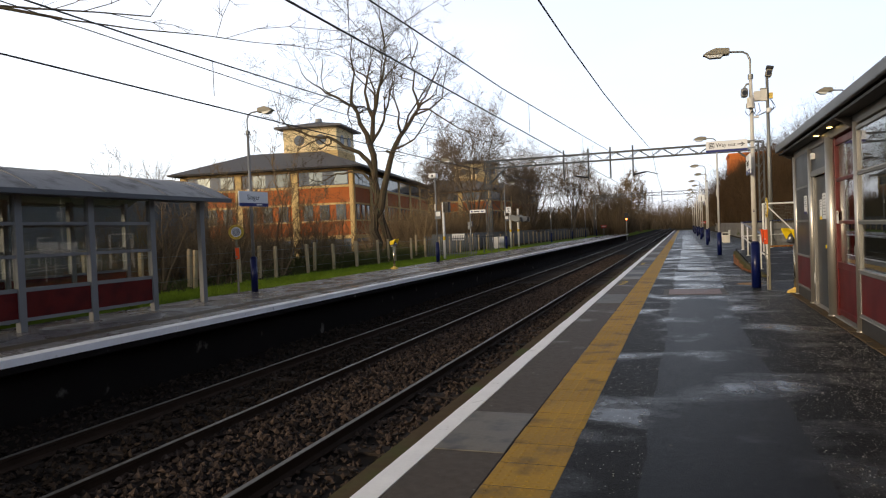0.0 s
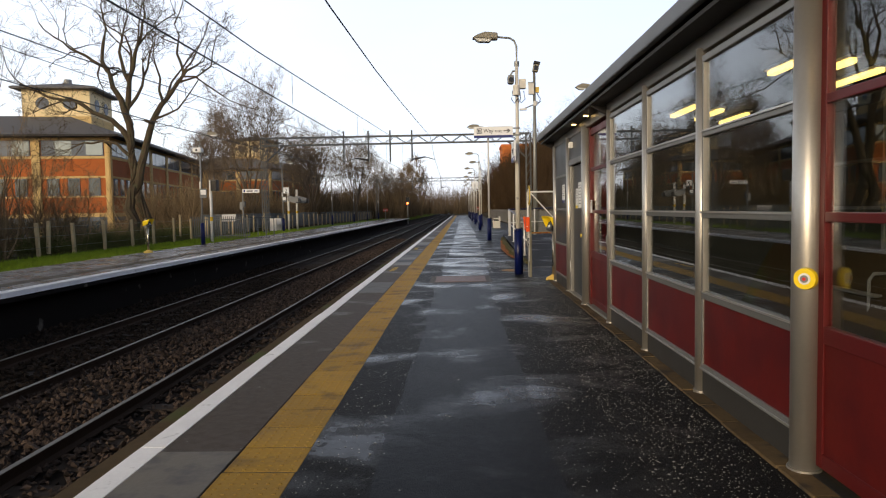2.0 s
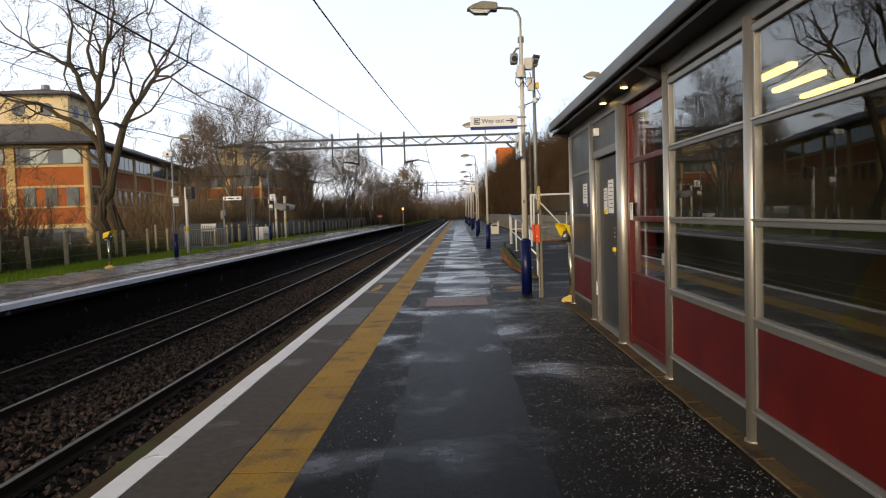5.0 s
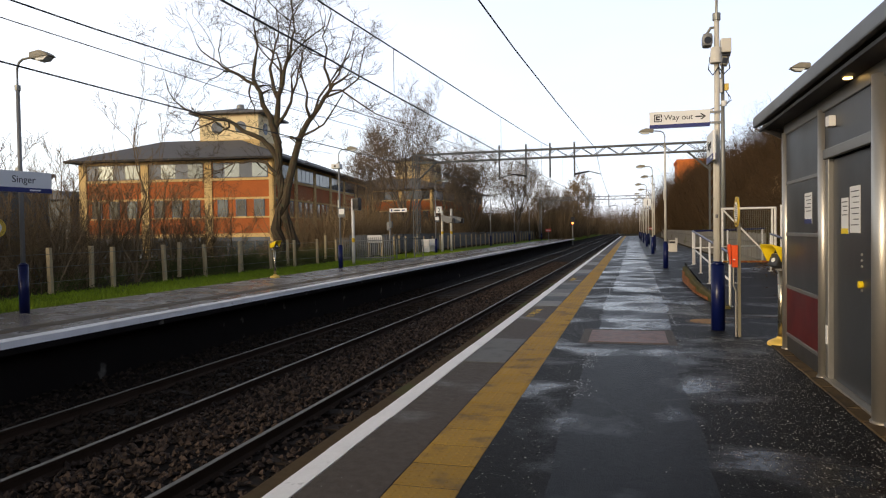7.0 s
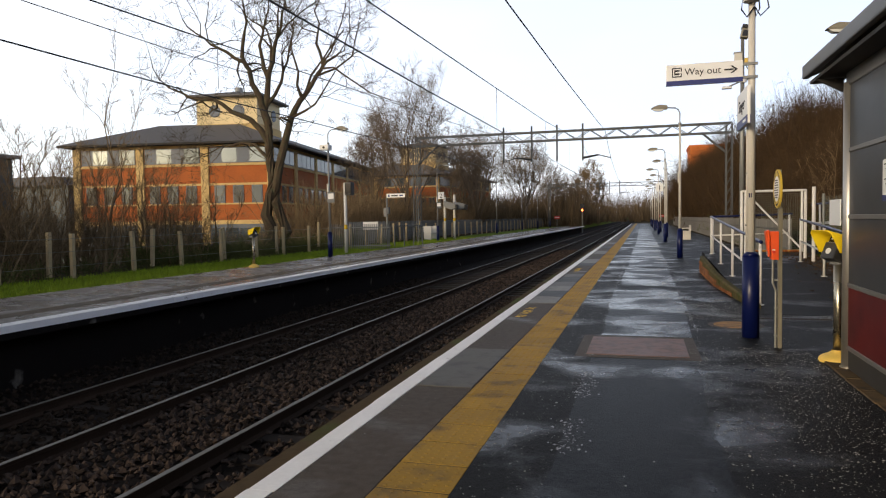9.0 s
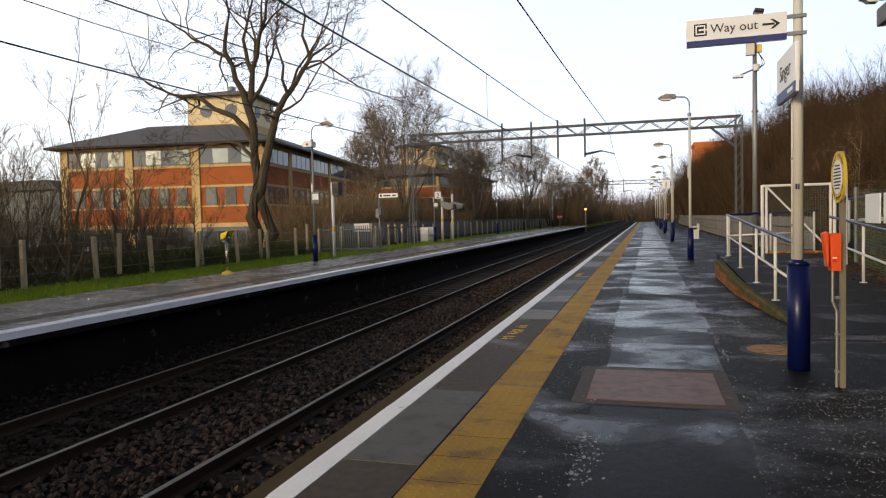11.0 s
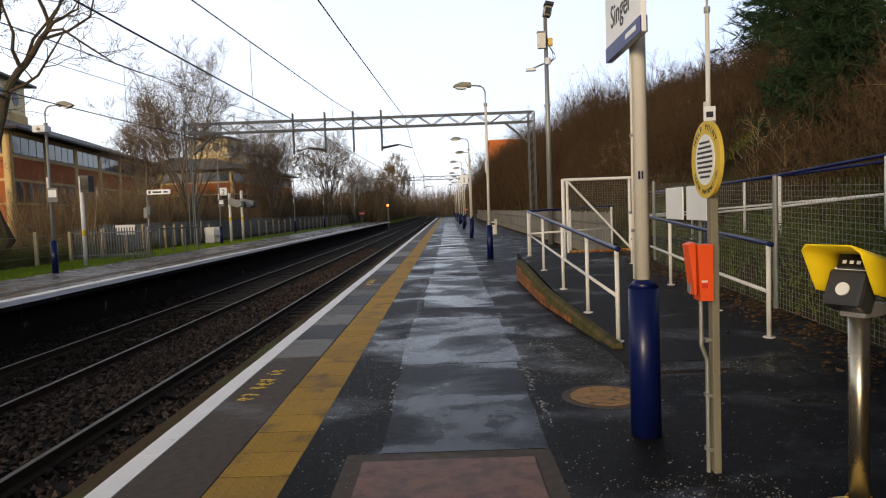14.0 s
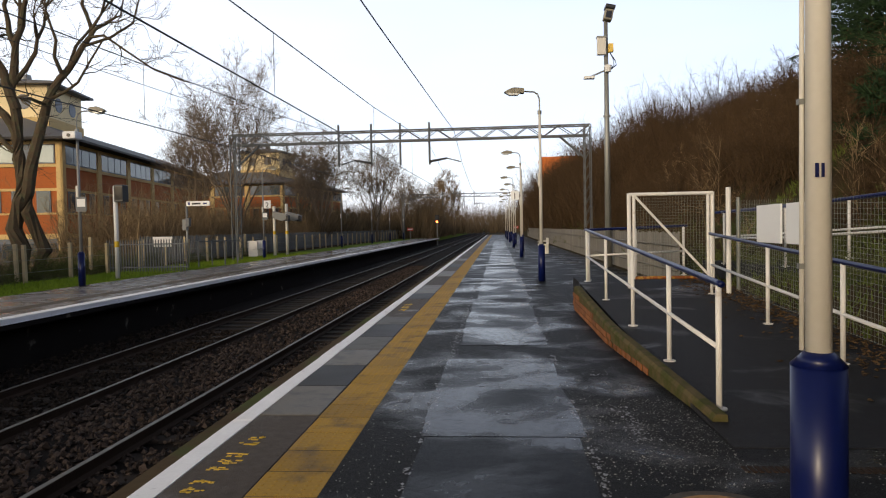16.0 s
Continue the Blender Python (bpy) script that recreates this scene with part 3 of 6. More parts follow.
def glazed_bay(y0, y1, colour="alu", panel="red", door=False):
    """One bay: sill panel, two lower panes and a top light between slim rails."""
    y0, y1 = y0 + 0.05, y1 - 0.05
    f = "red_frame" if door else colour
    x0, x1 = (WX + 0.03, WX + 0.075) if door else (WX - 0.025, WX + 0.025)
    xp = (x0 + x1) / 2
    if not door:
        wr("kick_plate", box(xp - 0.01, xp + 0.012, y0, y1, 0.01, 0.19), "kick")
    lo = 0.06 if door else 0.20
    for z, h in (((lo, 0.05), (0.74, 0.06), (1.35, 0.05), (1.95, 0.05), (2.50, 0.05)) if not door else ((lo, 0.08), (0.72, 0.09), (1.35, 0.05), (1.95, 0.05), (2.46, 0.09))):
        wr("rail", box(x0, x1, y0, y1, z, z + h, bevel=0.006), f)
    if door:
        for a, b in ((y0, y0 + 0.07), (y1 - 0.07, y1)):
            wr("stile", box(x0 - 0.002, x1 + 0.002, a, b, lo, 2.55, bevel=0.006), f)
    if not door:
        for z in (0.205, 0.788, 1.386, 1.986):
            wr("bead", box(x0 - 0.010, x0 + 0.002, y0, y1, z, z + 0.012), "bright_steel", "bright glazing bead")
        for a, b in ((y0, y0 + 0.035), (y1 - 0.035, y1)):
            wr("stile", box(x0 + 0.002, x1 - 0.002, a, b, 0.20, 2.55, bevel=0.004), colour)
    p = wr("panel", box(xp - 0.012, xp + 0.012, y0, y1, lo + 0.05, 0.745), panel, "dark red panel")
    for a, b in ((0.79, 1.36), (1.39, 1.96), (1.99, 2.51)):
        wr("pane", box(xp - 0.004, xp + 0.004, y0, y1, a, b), "glass").visible_shadow = False


for i in range(9):
    if i == 5:                      # red sliding door
        glazed_bay(BAYS[i], BAYS[i + 1], door=True)
    else:
        glazed_bay(BAYS[i], BAYS[i + 1])
# red door leaf set back beside the steel door
glazed_bay(BAYS[9], BAYS[10], door=True)
wr("door_jamb", box(WX + 0.02, WX + 0.30, 12.61, 12.73, 0.02, HEAD, bevel=0.005), "red_frame")
# steel door bay
wr("door_head", box(WX - 0.02, WX + 0.03, 12.83, 14.36, 2.13, 2.22, bevel=0.006), "alu")
wr("overpanel", box(WX, WX + 0.02, 12.83, 14.36, 2.22, HEAD), "grey_panel")
steel_door = wr("steel_door", box(WX + 0.045, WX + 0.09, 12.92, 14.24, 0.04, 2.12, bevel=0.006), "grey_panel", "plain grey steel door")
wr("door_frame", box(WX + 0.0, WX + 0.10, 12.83, 12.915, 0.02, 2.13, bevel=0.006), "grey_paint")
wr("door_frame", box(WX + 0.0, WX + 0.10, 14.25, 14.35, 0.02, 2.13, bevel=0.006), "alu")
wr("lock_plate", box(WX - 0.006, WX, 14.27, 14.33, 0.36, 0.54), "paper", "white plate on the door frame")
wr("door_lock", rod((WX + 0.05, 13.40, 1.0), (WX + 0.015, 13.40, 1.0), 0.03), "yellow", "brass door lock")
for z in (0.95, 1.15, 1.2, 1.25):
    wr("door_stud", rod((WX + 0.05, 13.40, z), (WX + 0.035, 13.40, z), 0.012, seg=8), "steel")
wr("threshold", box(WX - 0.02, WX + 0.25, 12.81, 14.38, 0.0, 0.035), "steel")
# end bay of grey panels over a red one
for a, b, mat in ((0.22, 0.76, "red"), (0.80, 1.38, "grey_panel"), (1.42, 1.98, "grey_panel"), (2.02, HEAD, "grey_panel")):
    wr("panel", box(WX - 0.01, WX + 0.02, 14.47, 16.01, a, b, bevel=0.004), mat)
for z in (0.19, 0.76, 1.38, 1.98):
    wr("rail", box(WX - 0.02, WX + 0.025, 14.47, 16.01, z, z + 0.04, bevel=0.005), "alu")
wr("kick_plate", box(WX - 0.005, WX + 0.015, 14.47, 16.01, 0.01, 0.19), "kick")
# gable end towards the ramp
for a, b, mat in ((0.02, 0.76, "red"), (0.80, 1.38, "grey_panel"), (1.42, 1.98, "grey_panel"), (2.02, 2.75, "grey_panel")):
    wr("gable_panel", box(WX + 0.06, 5.3, 16.05, 16.09, a, b), mat)
for z in (0.76, 1.38, 1.98):
    wr("gable_rail", box(WX + 0.06, 5.3, 16.04, 16.10, z, z + 0.04), "alu")
for x in (3.6, 5.25):
    wr("gable_post", rod((x, 16.08, 0), (x, 16.08, 2.8), 0.05, seg=16), "steel")
wr("alarm_box", box(WX - 0.06, WX, 13.98, 14.10, 2.40, 2.50, bevel=0.01), "paper")
# round exit buttons by the sliding door
bx, by, bz = WX - 0.05, 6.31, 1.055
btn = wr("exit_button", rod((bx + 0.012, by - 0.025, bz), (bx - 0.008, by - 0.045, bz), 0.058, 0.054, seg=32), "yellow", "round yellow door button", None)
wr("button_face", rod((bx - 0.0075, by - 0.0445, bz), (bx - 0.0105, by - 0.0475, bz), 0.030, seg=24), "paper", "white face of the button", btn)
wr("button_mark", rod((bx - 0.0100, by - 0.0470, bz), (bx - 0.0125, by - 0.0495, bz), 0.020, seg=16), "grey_plastic", "", btn)
wr("button_mark", rod((bx - 0.0122, by - 0.0492, bz), (bx - 0.0140, by - 0.0510, bz), 0.009, seg=12), "sign_red", "", btn)
wr("pull_bar", rod((WX + 0.10, 12.28, 0.75), (WX + 0.10, 12.28, 2.42), 0.018, seg=10), "alu", "tall steel pull bar")
wr("door_sill", box(WX - 0.02, WX + 0.09, 11.22, 12.70, 0.0, 0.04, bevel=0.005), "galv")
wr("door_handle", rod((WX + 0.0, 11.28, 0.98), (WX + 0.0, 11.28, 1.08), 0.035, seg=14), "steel", "steel door knob")

# back wall framing
for y in BAYS[:-2]:
    wr("back_post", box(5.22, 5.295, y - 0.03, y + 0.03, 0.02, HEAD + 0.09, bevel=0.006), "galv", "pale steel upright")
for z in (0.74, 1.35, 1.95):
    wr("back_rail", box(5.25, 5.296, BAYS[0], 12.88, z, z + 0.04), "grey_paint")
for y0, y1 in zip(BAYS[:9], BAYS[1:10]):
    wr("back_panel", box(5.285, 5.299, y0 + 0.05, y1 - 0.05, 0.1, 0.72), "red")
# strip lamps and furniture inside
for x in (2.95, 3.40, 3.90):
    for y in (2.3, 5.2, 8.3, 11.2):
        lamp = thing("strip_lamp", (x, y + 0.9 * (x - 2.6), 2.67), "warm fluorescent strip lamp on the ceiling", "lamp", "strip lamps")
        part("diffuser", box(-0.035, 0.035, -0.46, 0.46, -0.070, -0.026, bevel=0.012), "tube", lamp)
        part("housing", box(-0.05, 0.05, -0.50, 0.50, -0.025, 0.0), "paper", lamp)
for y in (2.2, 5.8, 8.6, 10.6):
    b = thing("waiting_bench", (4.6, y, 0.02), "pale tubular waiting-room bench with mesh seat", "bench", "waiting benches")
    for k in range(5):
        part("seat_slat", box(-0.22 + 0.09 * k, -0.15 + 0.09 * k, -0.7, 0.7, 0.43, 0.455, bevel=0.006), "galv", b)
    for k in range(3):
        part("back_slat", box(0.21, 0.235, -0.7, 0.7, 0.56 + 0.12 * k, 0.64 + 0.12 * k, bevel=0.006), "galv", b)
    for yy in (-0.6, 0.6):
        part("arm", tube([(-0.2, yy, 0.0), (-0.2, yy, 0.6), (-0.15, yy, 0.67), (0.15, yy, 0.67), (0.22, yy, 0.9)], 0.018, 8), "grey_plastic", b)
        part("leg", tube([(0.2, yy, 0.0), (0.2, yy, 0.45)], 0.018, 8), "grey_plastic", b)
ticket = thing("notice_board", (5.29, 9.0, 1.2), "notice board with pale papers on the back wall", "notice board")
part("board", box(-0.03, 0, -0.8, 0.8, 0, 0.9), "grey_paint", ticket)
for k in range(4):
    part("paper", box(-0.035, -0.031, -0.7 + 0.36 * k, -0.42 + 0.36 * k, 0.2, 0.62), "paper", ticket)


def notice(x, y, z, w, h, face, label, lines=6, band=None):
    """A paper notice on a panel; unreadable writing as bars."""
    n = thing("notice", (x, y, z), label, "sign", "notices")
    if face == "w":
        part("sheet", box(-0.004, 0, -w / 2, w / 2, 0, h), "paper", n)
        for k in range(lines):
            part("text_bar", box(-0.006, -0.004, -w * 0.38, w * (0.38 - 0.12 * (k % 3)), h * (0.9 - 0.12 * k) - 0.008, h * (0.9 - 0.12 * k)), "ink", n)
        if band:
            part("band", box(-0.006, -0.004, -w / 2, w / 2, 0, h * 0.15), band, n)
    return n


notice(WX - 0.011, 14.95, 1.52, 0.30, 0.32, "w", "white notice with text lines on the grey panel", 5, "navy_sign")
notice(WX + 0.043, 13.58, 1.43, 0.28, 0.40, "w", "white paper notice taped to the steel door", 7)
notice(WX + 0.043, 13.87, 1.42, 0.20, 0.32, "w", "small white notice with a yellow foot on the door", 4, "yellow")
notice(WX + 0.028, 12.55, 1.36, 0.12, 0.18, "w", "small white label on the red jamb", 3)


# ---------------------------------------------------------------- platform furniture
def lamp_post(sleeve=1.0, height=5.08, arm=-0.95, label="", pole="cream"):
    """Hinged platform lamp column: navy sleeve, slim pole, curved arm, angular lantern."""
    e = thing("lamp_post", (0, 0, 0), label or "cream platform lamp post with navy sleeve and angular lantern", "lamp post", "lamp posts")
    bm = rod((0, 0, 0), (0, 0, sleeve - 0.05), 0.095, seg=20)
    rod((0, 0, sleeve - 0.05), (0, 0, sleeve), 0.098, 0.05, seg=20, bm=bm)
    part("sleeve", bm, "navy", e, "navy painted steel sleeve", True)
    part("pole", rod((0, 0, sleeve - 0.02), (0, 0, height - 0.55), 0.046, 0.036, seg=14), pole, e, "", True)
    part("collar", rod((0, 0, height - 0.60), (0, 0, height - 0.50), 0.055, seg=12), "galv", e)
    s = 1 if arm > 0 else -1
    part("arm", tube([(0, 0, height - 0.55), (0, 0, height - 0.18), (0.05 * s, 0, height - 0.06), (0.14 * s, 0, height), (0.45 * s, 0, height + 0.03)], 0.022, 8), "galv", e)
    # lantern: tapered hood with a bowl under it
    a, b = 0.40 * s, arm
    hood = bmesh.new()
    prof = [(a, 0.02), (a, 0.15), (a + 0.5 * (b - a), 0.18), (b - 0.10 * s, 0.12), (b, 0.05), (a + 0.5 * (b - a), 0.03)]
    prism([(x, height + z - 0.05) for x, z in prof], "y", -0.11, 0.11, hood)
    bmesh.ops.bevel(hood, geom=hood.edges[:], offset=0.015, segments=2, affect="EDGES")
    hd = part("lantern_hood", hood, "lamp_body", e, "weathered lantern hood")
    part("lantern_bowl", prism([(a + 0.12 * s, height - 0.02), (b - 0.05 * s, height - 0.005), (b - 0.14 * s, height - 0.07), (a + 0.18 * s, height - 0.08)], "y", -0.09, 0.09), "lens", hd)
    part("junction_box", box(-0.07, 0.0, -0.06, 0.06, 3.0 - 0.45, 3.0 - 0.10, bevel=0.015), "cream", e)
    return e


POST_X = 1.36
post_a = lamp_post()
post_a.matrix_basis = pose(POST_X, 17.7, 0)
for y in (33.85, 49.0, 66.0, 82.0, 98.0, 114.0):
    copy_thing(post_a, pose(POST_X + 0.02 * random.uniform(-1, 1), y, 0, random.uniform(-0.5, 0.5), 0, random.uniform(-3, 3)))
# lesser columns between
for y in (57.5, 74.0, 90.0, 106.0):
    copy_thing(post_a, pose(POST_X + 0.35, y, 0, 0, 0, random.uniform(-3, 3)))

far_post = lamp_post(height=5.02, arm=0.87, label="grey lamp post with navy sleeve on the far platform", pole="grey_plastic")
far_post.matrix_basis = pose(-11.55, 18.0, 0)
for x, y in ((-11.8, 34.1), (-13.0, 53.2), (-13.2, 73.6), (-13.2, 88.0), (-13.0, 99.0), (-12.8, 110.0)):
    copy_thing(far_post, pose(x, y, 0, 0, 0, random.uniform(-4, 4)))
ramp_lamp = lamp_post(height=5.02, arm=-0.87, label="tall cream lamp post beside the upper ramp")
ramp_lamp.matrix_basis = pose(4.75, 25.5, 0.3)
plate = thing("camera_notice", (4.72, 25.37, 2.75), "small black and white camera notice on a post", "sign")
part("plate", box(-0.1, 0.1, -0.01, 0.01, 0, 0.35), "paper", plate)
part("symbol", box(-0.06, 0.06, -0.014, -0.01, 0.16, 0.26), "ink", plate)
part("band", box(-0.1, 0.1, -0.014, -0.01, 0, 0.09), "ink", plate)

# way out sign hung off the first post
wo = thing("way_out_sign", (POST_X, 17.66, 2.96), "white way-out sign with navy lower band and arrow", "sign")
part("board", box(-0.94, -0.10, -0.02, 0.02, 0.0, 0.245, bevel=0.006), "sign_white", wo)
part("band", box(-0.938, -0.102, -0.024, 0.024, 0.002, 0.055), "navy_sign", wo)
for z in (0.05, 0.2):
    part("bracket", box(-0.11, 0.06, -0.015, 0.015, z - 0.015, z + 0.015), "galv", wo)
lettering("Way out", 0.112, pose(-0.735, -0.0215, 0.115, 90), wo)
bm = box(-0.30, -0.20, -0.0245, -0.0205, 0.138, 0.156)
prism([(-0.235, 0.105), (-0.21, 0.105), (-0.155, 0.147), (-0.21, 0.189), (-0.235, 0.189), (-0.185, 0.147)], "y", -0.0245, -0.0205, bm)
part("arrow", bm, "ink", wo)
bm = box(-0.875, -0.765, -0.0235, -0.0205, 0.095, 0.205)
ic = part("exit_symbol", bm, "ink", wo)
part("symbol_gap", box(-0.862, -0.778, -0.0245, -0.0236, 0.108, 0.192), "sign_white", ic)
part("symbol_bar", box(-0.85, -0.79, -0.0255, -0.0246, 0.12, 0.18), "ink", ic)
part("symbol_arrow", box(-0.835, -0.765, -0.0265, -0.0256, 0.142, 0.158), "sign_white", ic)


def station_sign(at, turn, label, w):
    s = thing("station_sign", at, label, "sign", "station signs", turn=turn)
    part("board", box(-w, w, -0.018, 0.018, 0.0, 0.42, bevel=0.008), "sign_white", s)
    part("band", box(-w + 0.001, w - 0.001, -0.021, 0.021, 0.002, 0.095), "navy_sign", s)
    lettering("Singer", 0.20, pose(-0.02, -0.019, 0.19, 90), s, align="CENTER")
    part("text_bar", box(0.10, 0.33, -0.0235, -0.021, 0.035, 0.065), "sign_white", s, "strip of small white writing")
    part("strap", box(-0.05, 0.05, 0.018, 0.05, 0.1, 0.3), "galv", s)
    return s


station_sign((POST_X - 0.085, 17.70, 2.44), -90, "white station name sign with blue band on the post", 0.42)
station_sign((-11.46, 18.0, 2.40), 82, "white station name sign with navy band across the tracks", 0.58)

# camera cluster on the first post
cams = thing("camera_cluster", (POST_X, 17.7, 4.05), "cameras and junction boxes strapped to the lamp post", "camera")
bm = box(-0.20, -0.06, -0.12, 0.10, 0.05, 0.24, bevel=0.05)
part("camera_housing", bm, "grey_plastic", cams)
part("camera_glass", rod((-0.13, -0.125, 0.13), (-0.13, -0.10, 0.13), 0.05, seg=16), "dark_glass", cams)
part("dome", rod((-0.02, -0.08, -0.20), (-0.02, -0.08, 0.02), 0.085, 0.07, seg=18), "cream", cams, "cream loudspeaker drum")
part("junction_box", box(0.05, 0.19, -0.08, 0.08, -0.05, 0.15, bevel=0.01), "cream", cams)
part("bracket", tube([(-0.13, 0, 0.25), (-0.08, 0, 0.33), (0, 0, 0.33)], 0.02, 8), "galv", cams)
for k, x in enumerate((-0.10, 0.06, 0.14)):
    part("cable", tube([(x, -0.05, -0.1), (x * 1.2, -0.07, -0.28), (x * 0.6, -0.05, -0.36), (0.02, -0.045, -0.25)], 0.009, 6), "black", cams)

# cable ducts and tags on the first post
duct = thing("cable_duct", (POST_X - 0.047, 17.73, 1.0), "grey cable duct clipped to the lamp post", "cable")
part("duct", rod((0, 0, 0.0), (0.006, 0, 1.9), 0.009, seg=10), "cream", duct, "", True)
for z in (0.3, 0.9, 1.5):
    part("clip", box(-0.012, 0.03, -0.012, 0.012, z, z + 0.02), "galv", duct)
tag_plate = thing("post_tag", (POST_X - 0.01, 17.652, 1.62), "small blue tag on the pale post", "tag")
part("mark", box(-0.022, -0.010, -0.004, 0.002, 0.01, 0.06), "navy", tag_plate)
part("mark", box(0.0, 0.009, -0.004, 0.002, 0.01, 0.06), "navy", tag_plate)


def help_point(at, turn=0.0):
    """Round help sign over an orange box on a grey steel post."""
    h = thing("help_point", at, "grey post with round yellow help sign and orange box", "help point", turn=turn)
    part("post", box(-0.03, 0.03, -0.02, 0.02, 0, 1.55, bevel=0.005), "post_grey", h, "grey-green steel post")
    d = part("disc", rod((0, -0.035, 1.70), (0, -0.015, 1.70), 0.205, seg=40), "yellow_rim", h, "yellow rimmed round sign")
    part("disc_face", rod((0, -0.038, 1.70), (0, -0.034, 1.70), 0.135, seg=32), "sign_white", d, "white centre with lines of text")
    for k in range(8):
        w = math.sqrt(max(0.0, 0.12 ** 2 - (0.09 - 0.026 * k) ** 2)) * 0.9
        part("text_bar", box(-w, w, -0.0395, -0.038, 1.785 - 0.026 * k, 1.797 - 0.026 * k), "ink", d)
    for word, start, step, flip in (("HELP POINT", 145, -12.2, 1), ("TRAIN INFORMATION", 207, 7.9, -1)):
        for k, ch in enumerate(word):
            if ch == " ":
                continue
            a = radians(start + step * k)
            r = 0.158 if flip > 0 else 0.182
            m = Matrix.Translation((r * math.cos(a), -0.0355, 1.70 + r * math.sin(a))) @ pose(0, 0, 0, 90) @ pose(0, 0, 0, 0, 0, math.degrees(a) - 90 * flip)
            lettering(ch, 0.045 if flip > 0 else 0.034, m, d, "ink", "letter", 0.001, "CENTER")
    part("back_plate", box(-0.06, 0.06, -0.015, 0.0, 1.5, 1.9), "galv", h)
    bx = part("call_box", prism([(-0.105, 1.25), (-0.022, 1.25), (-0.022, 0.95), (-0.09, 0.95)], "x", -0.05, 0.06), "orange", h, "orange-red call box")
    part("hood_flap", prism([(-0.150, 1.25), (-0.118, 1.265), (-0.112, 1.255), (-0.108, 0.99), (-0.118, 0.98)], "x", -0.045, 0.05), "orange", bx)
    part("inner_panel", box(-0.05, 0.0, -0.125, -0.09, 0.99, 1.235), "grey_plastic", bx, "grey inner panel")
    part("button", box(0.060, 0.064, -0.085, -0.055, 1.02, 1.045), "sign_red", bx)
    part("button_label", box(0.060, 0.063, -0.085, -0.055, 1.05, 1.06), "paper", bx)
    part("conduit", tube([(0.0, -0.07, 0.95), (0.0, -0.07, 0.70), (0.0, -0.04, 0.62), (0.0, -0.04, 0.0)], 0.012, 8), "galv", h)
    for z in (0.12, 0.42, 0.72):
        part("clip", box(-0.02, 0.02, -0.055, -0.018, z, z + 0.02), "galv", h)
    return h


M["slab_grey"] = material("grey_concrete_slab", (0.105, 0.097, 0.080), 0.5, var=0.3, scale=2.0, tint=(0.06, 0.056, 0.048), spec=0.1)
M["yellow_rim"] = material("yellow_rim", (0.62, 0.44, 0.06), 0.5, var=0.1, scale=8.0, bump=0)
help_point((1.555, 17.05, 0), -90)
hp2 = copy_thing(bpy.data.objects["help_point"], pose(-11.8, 17.6, 0, 0, 0, 38))


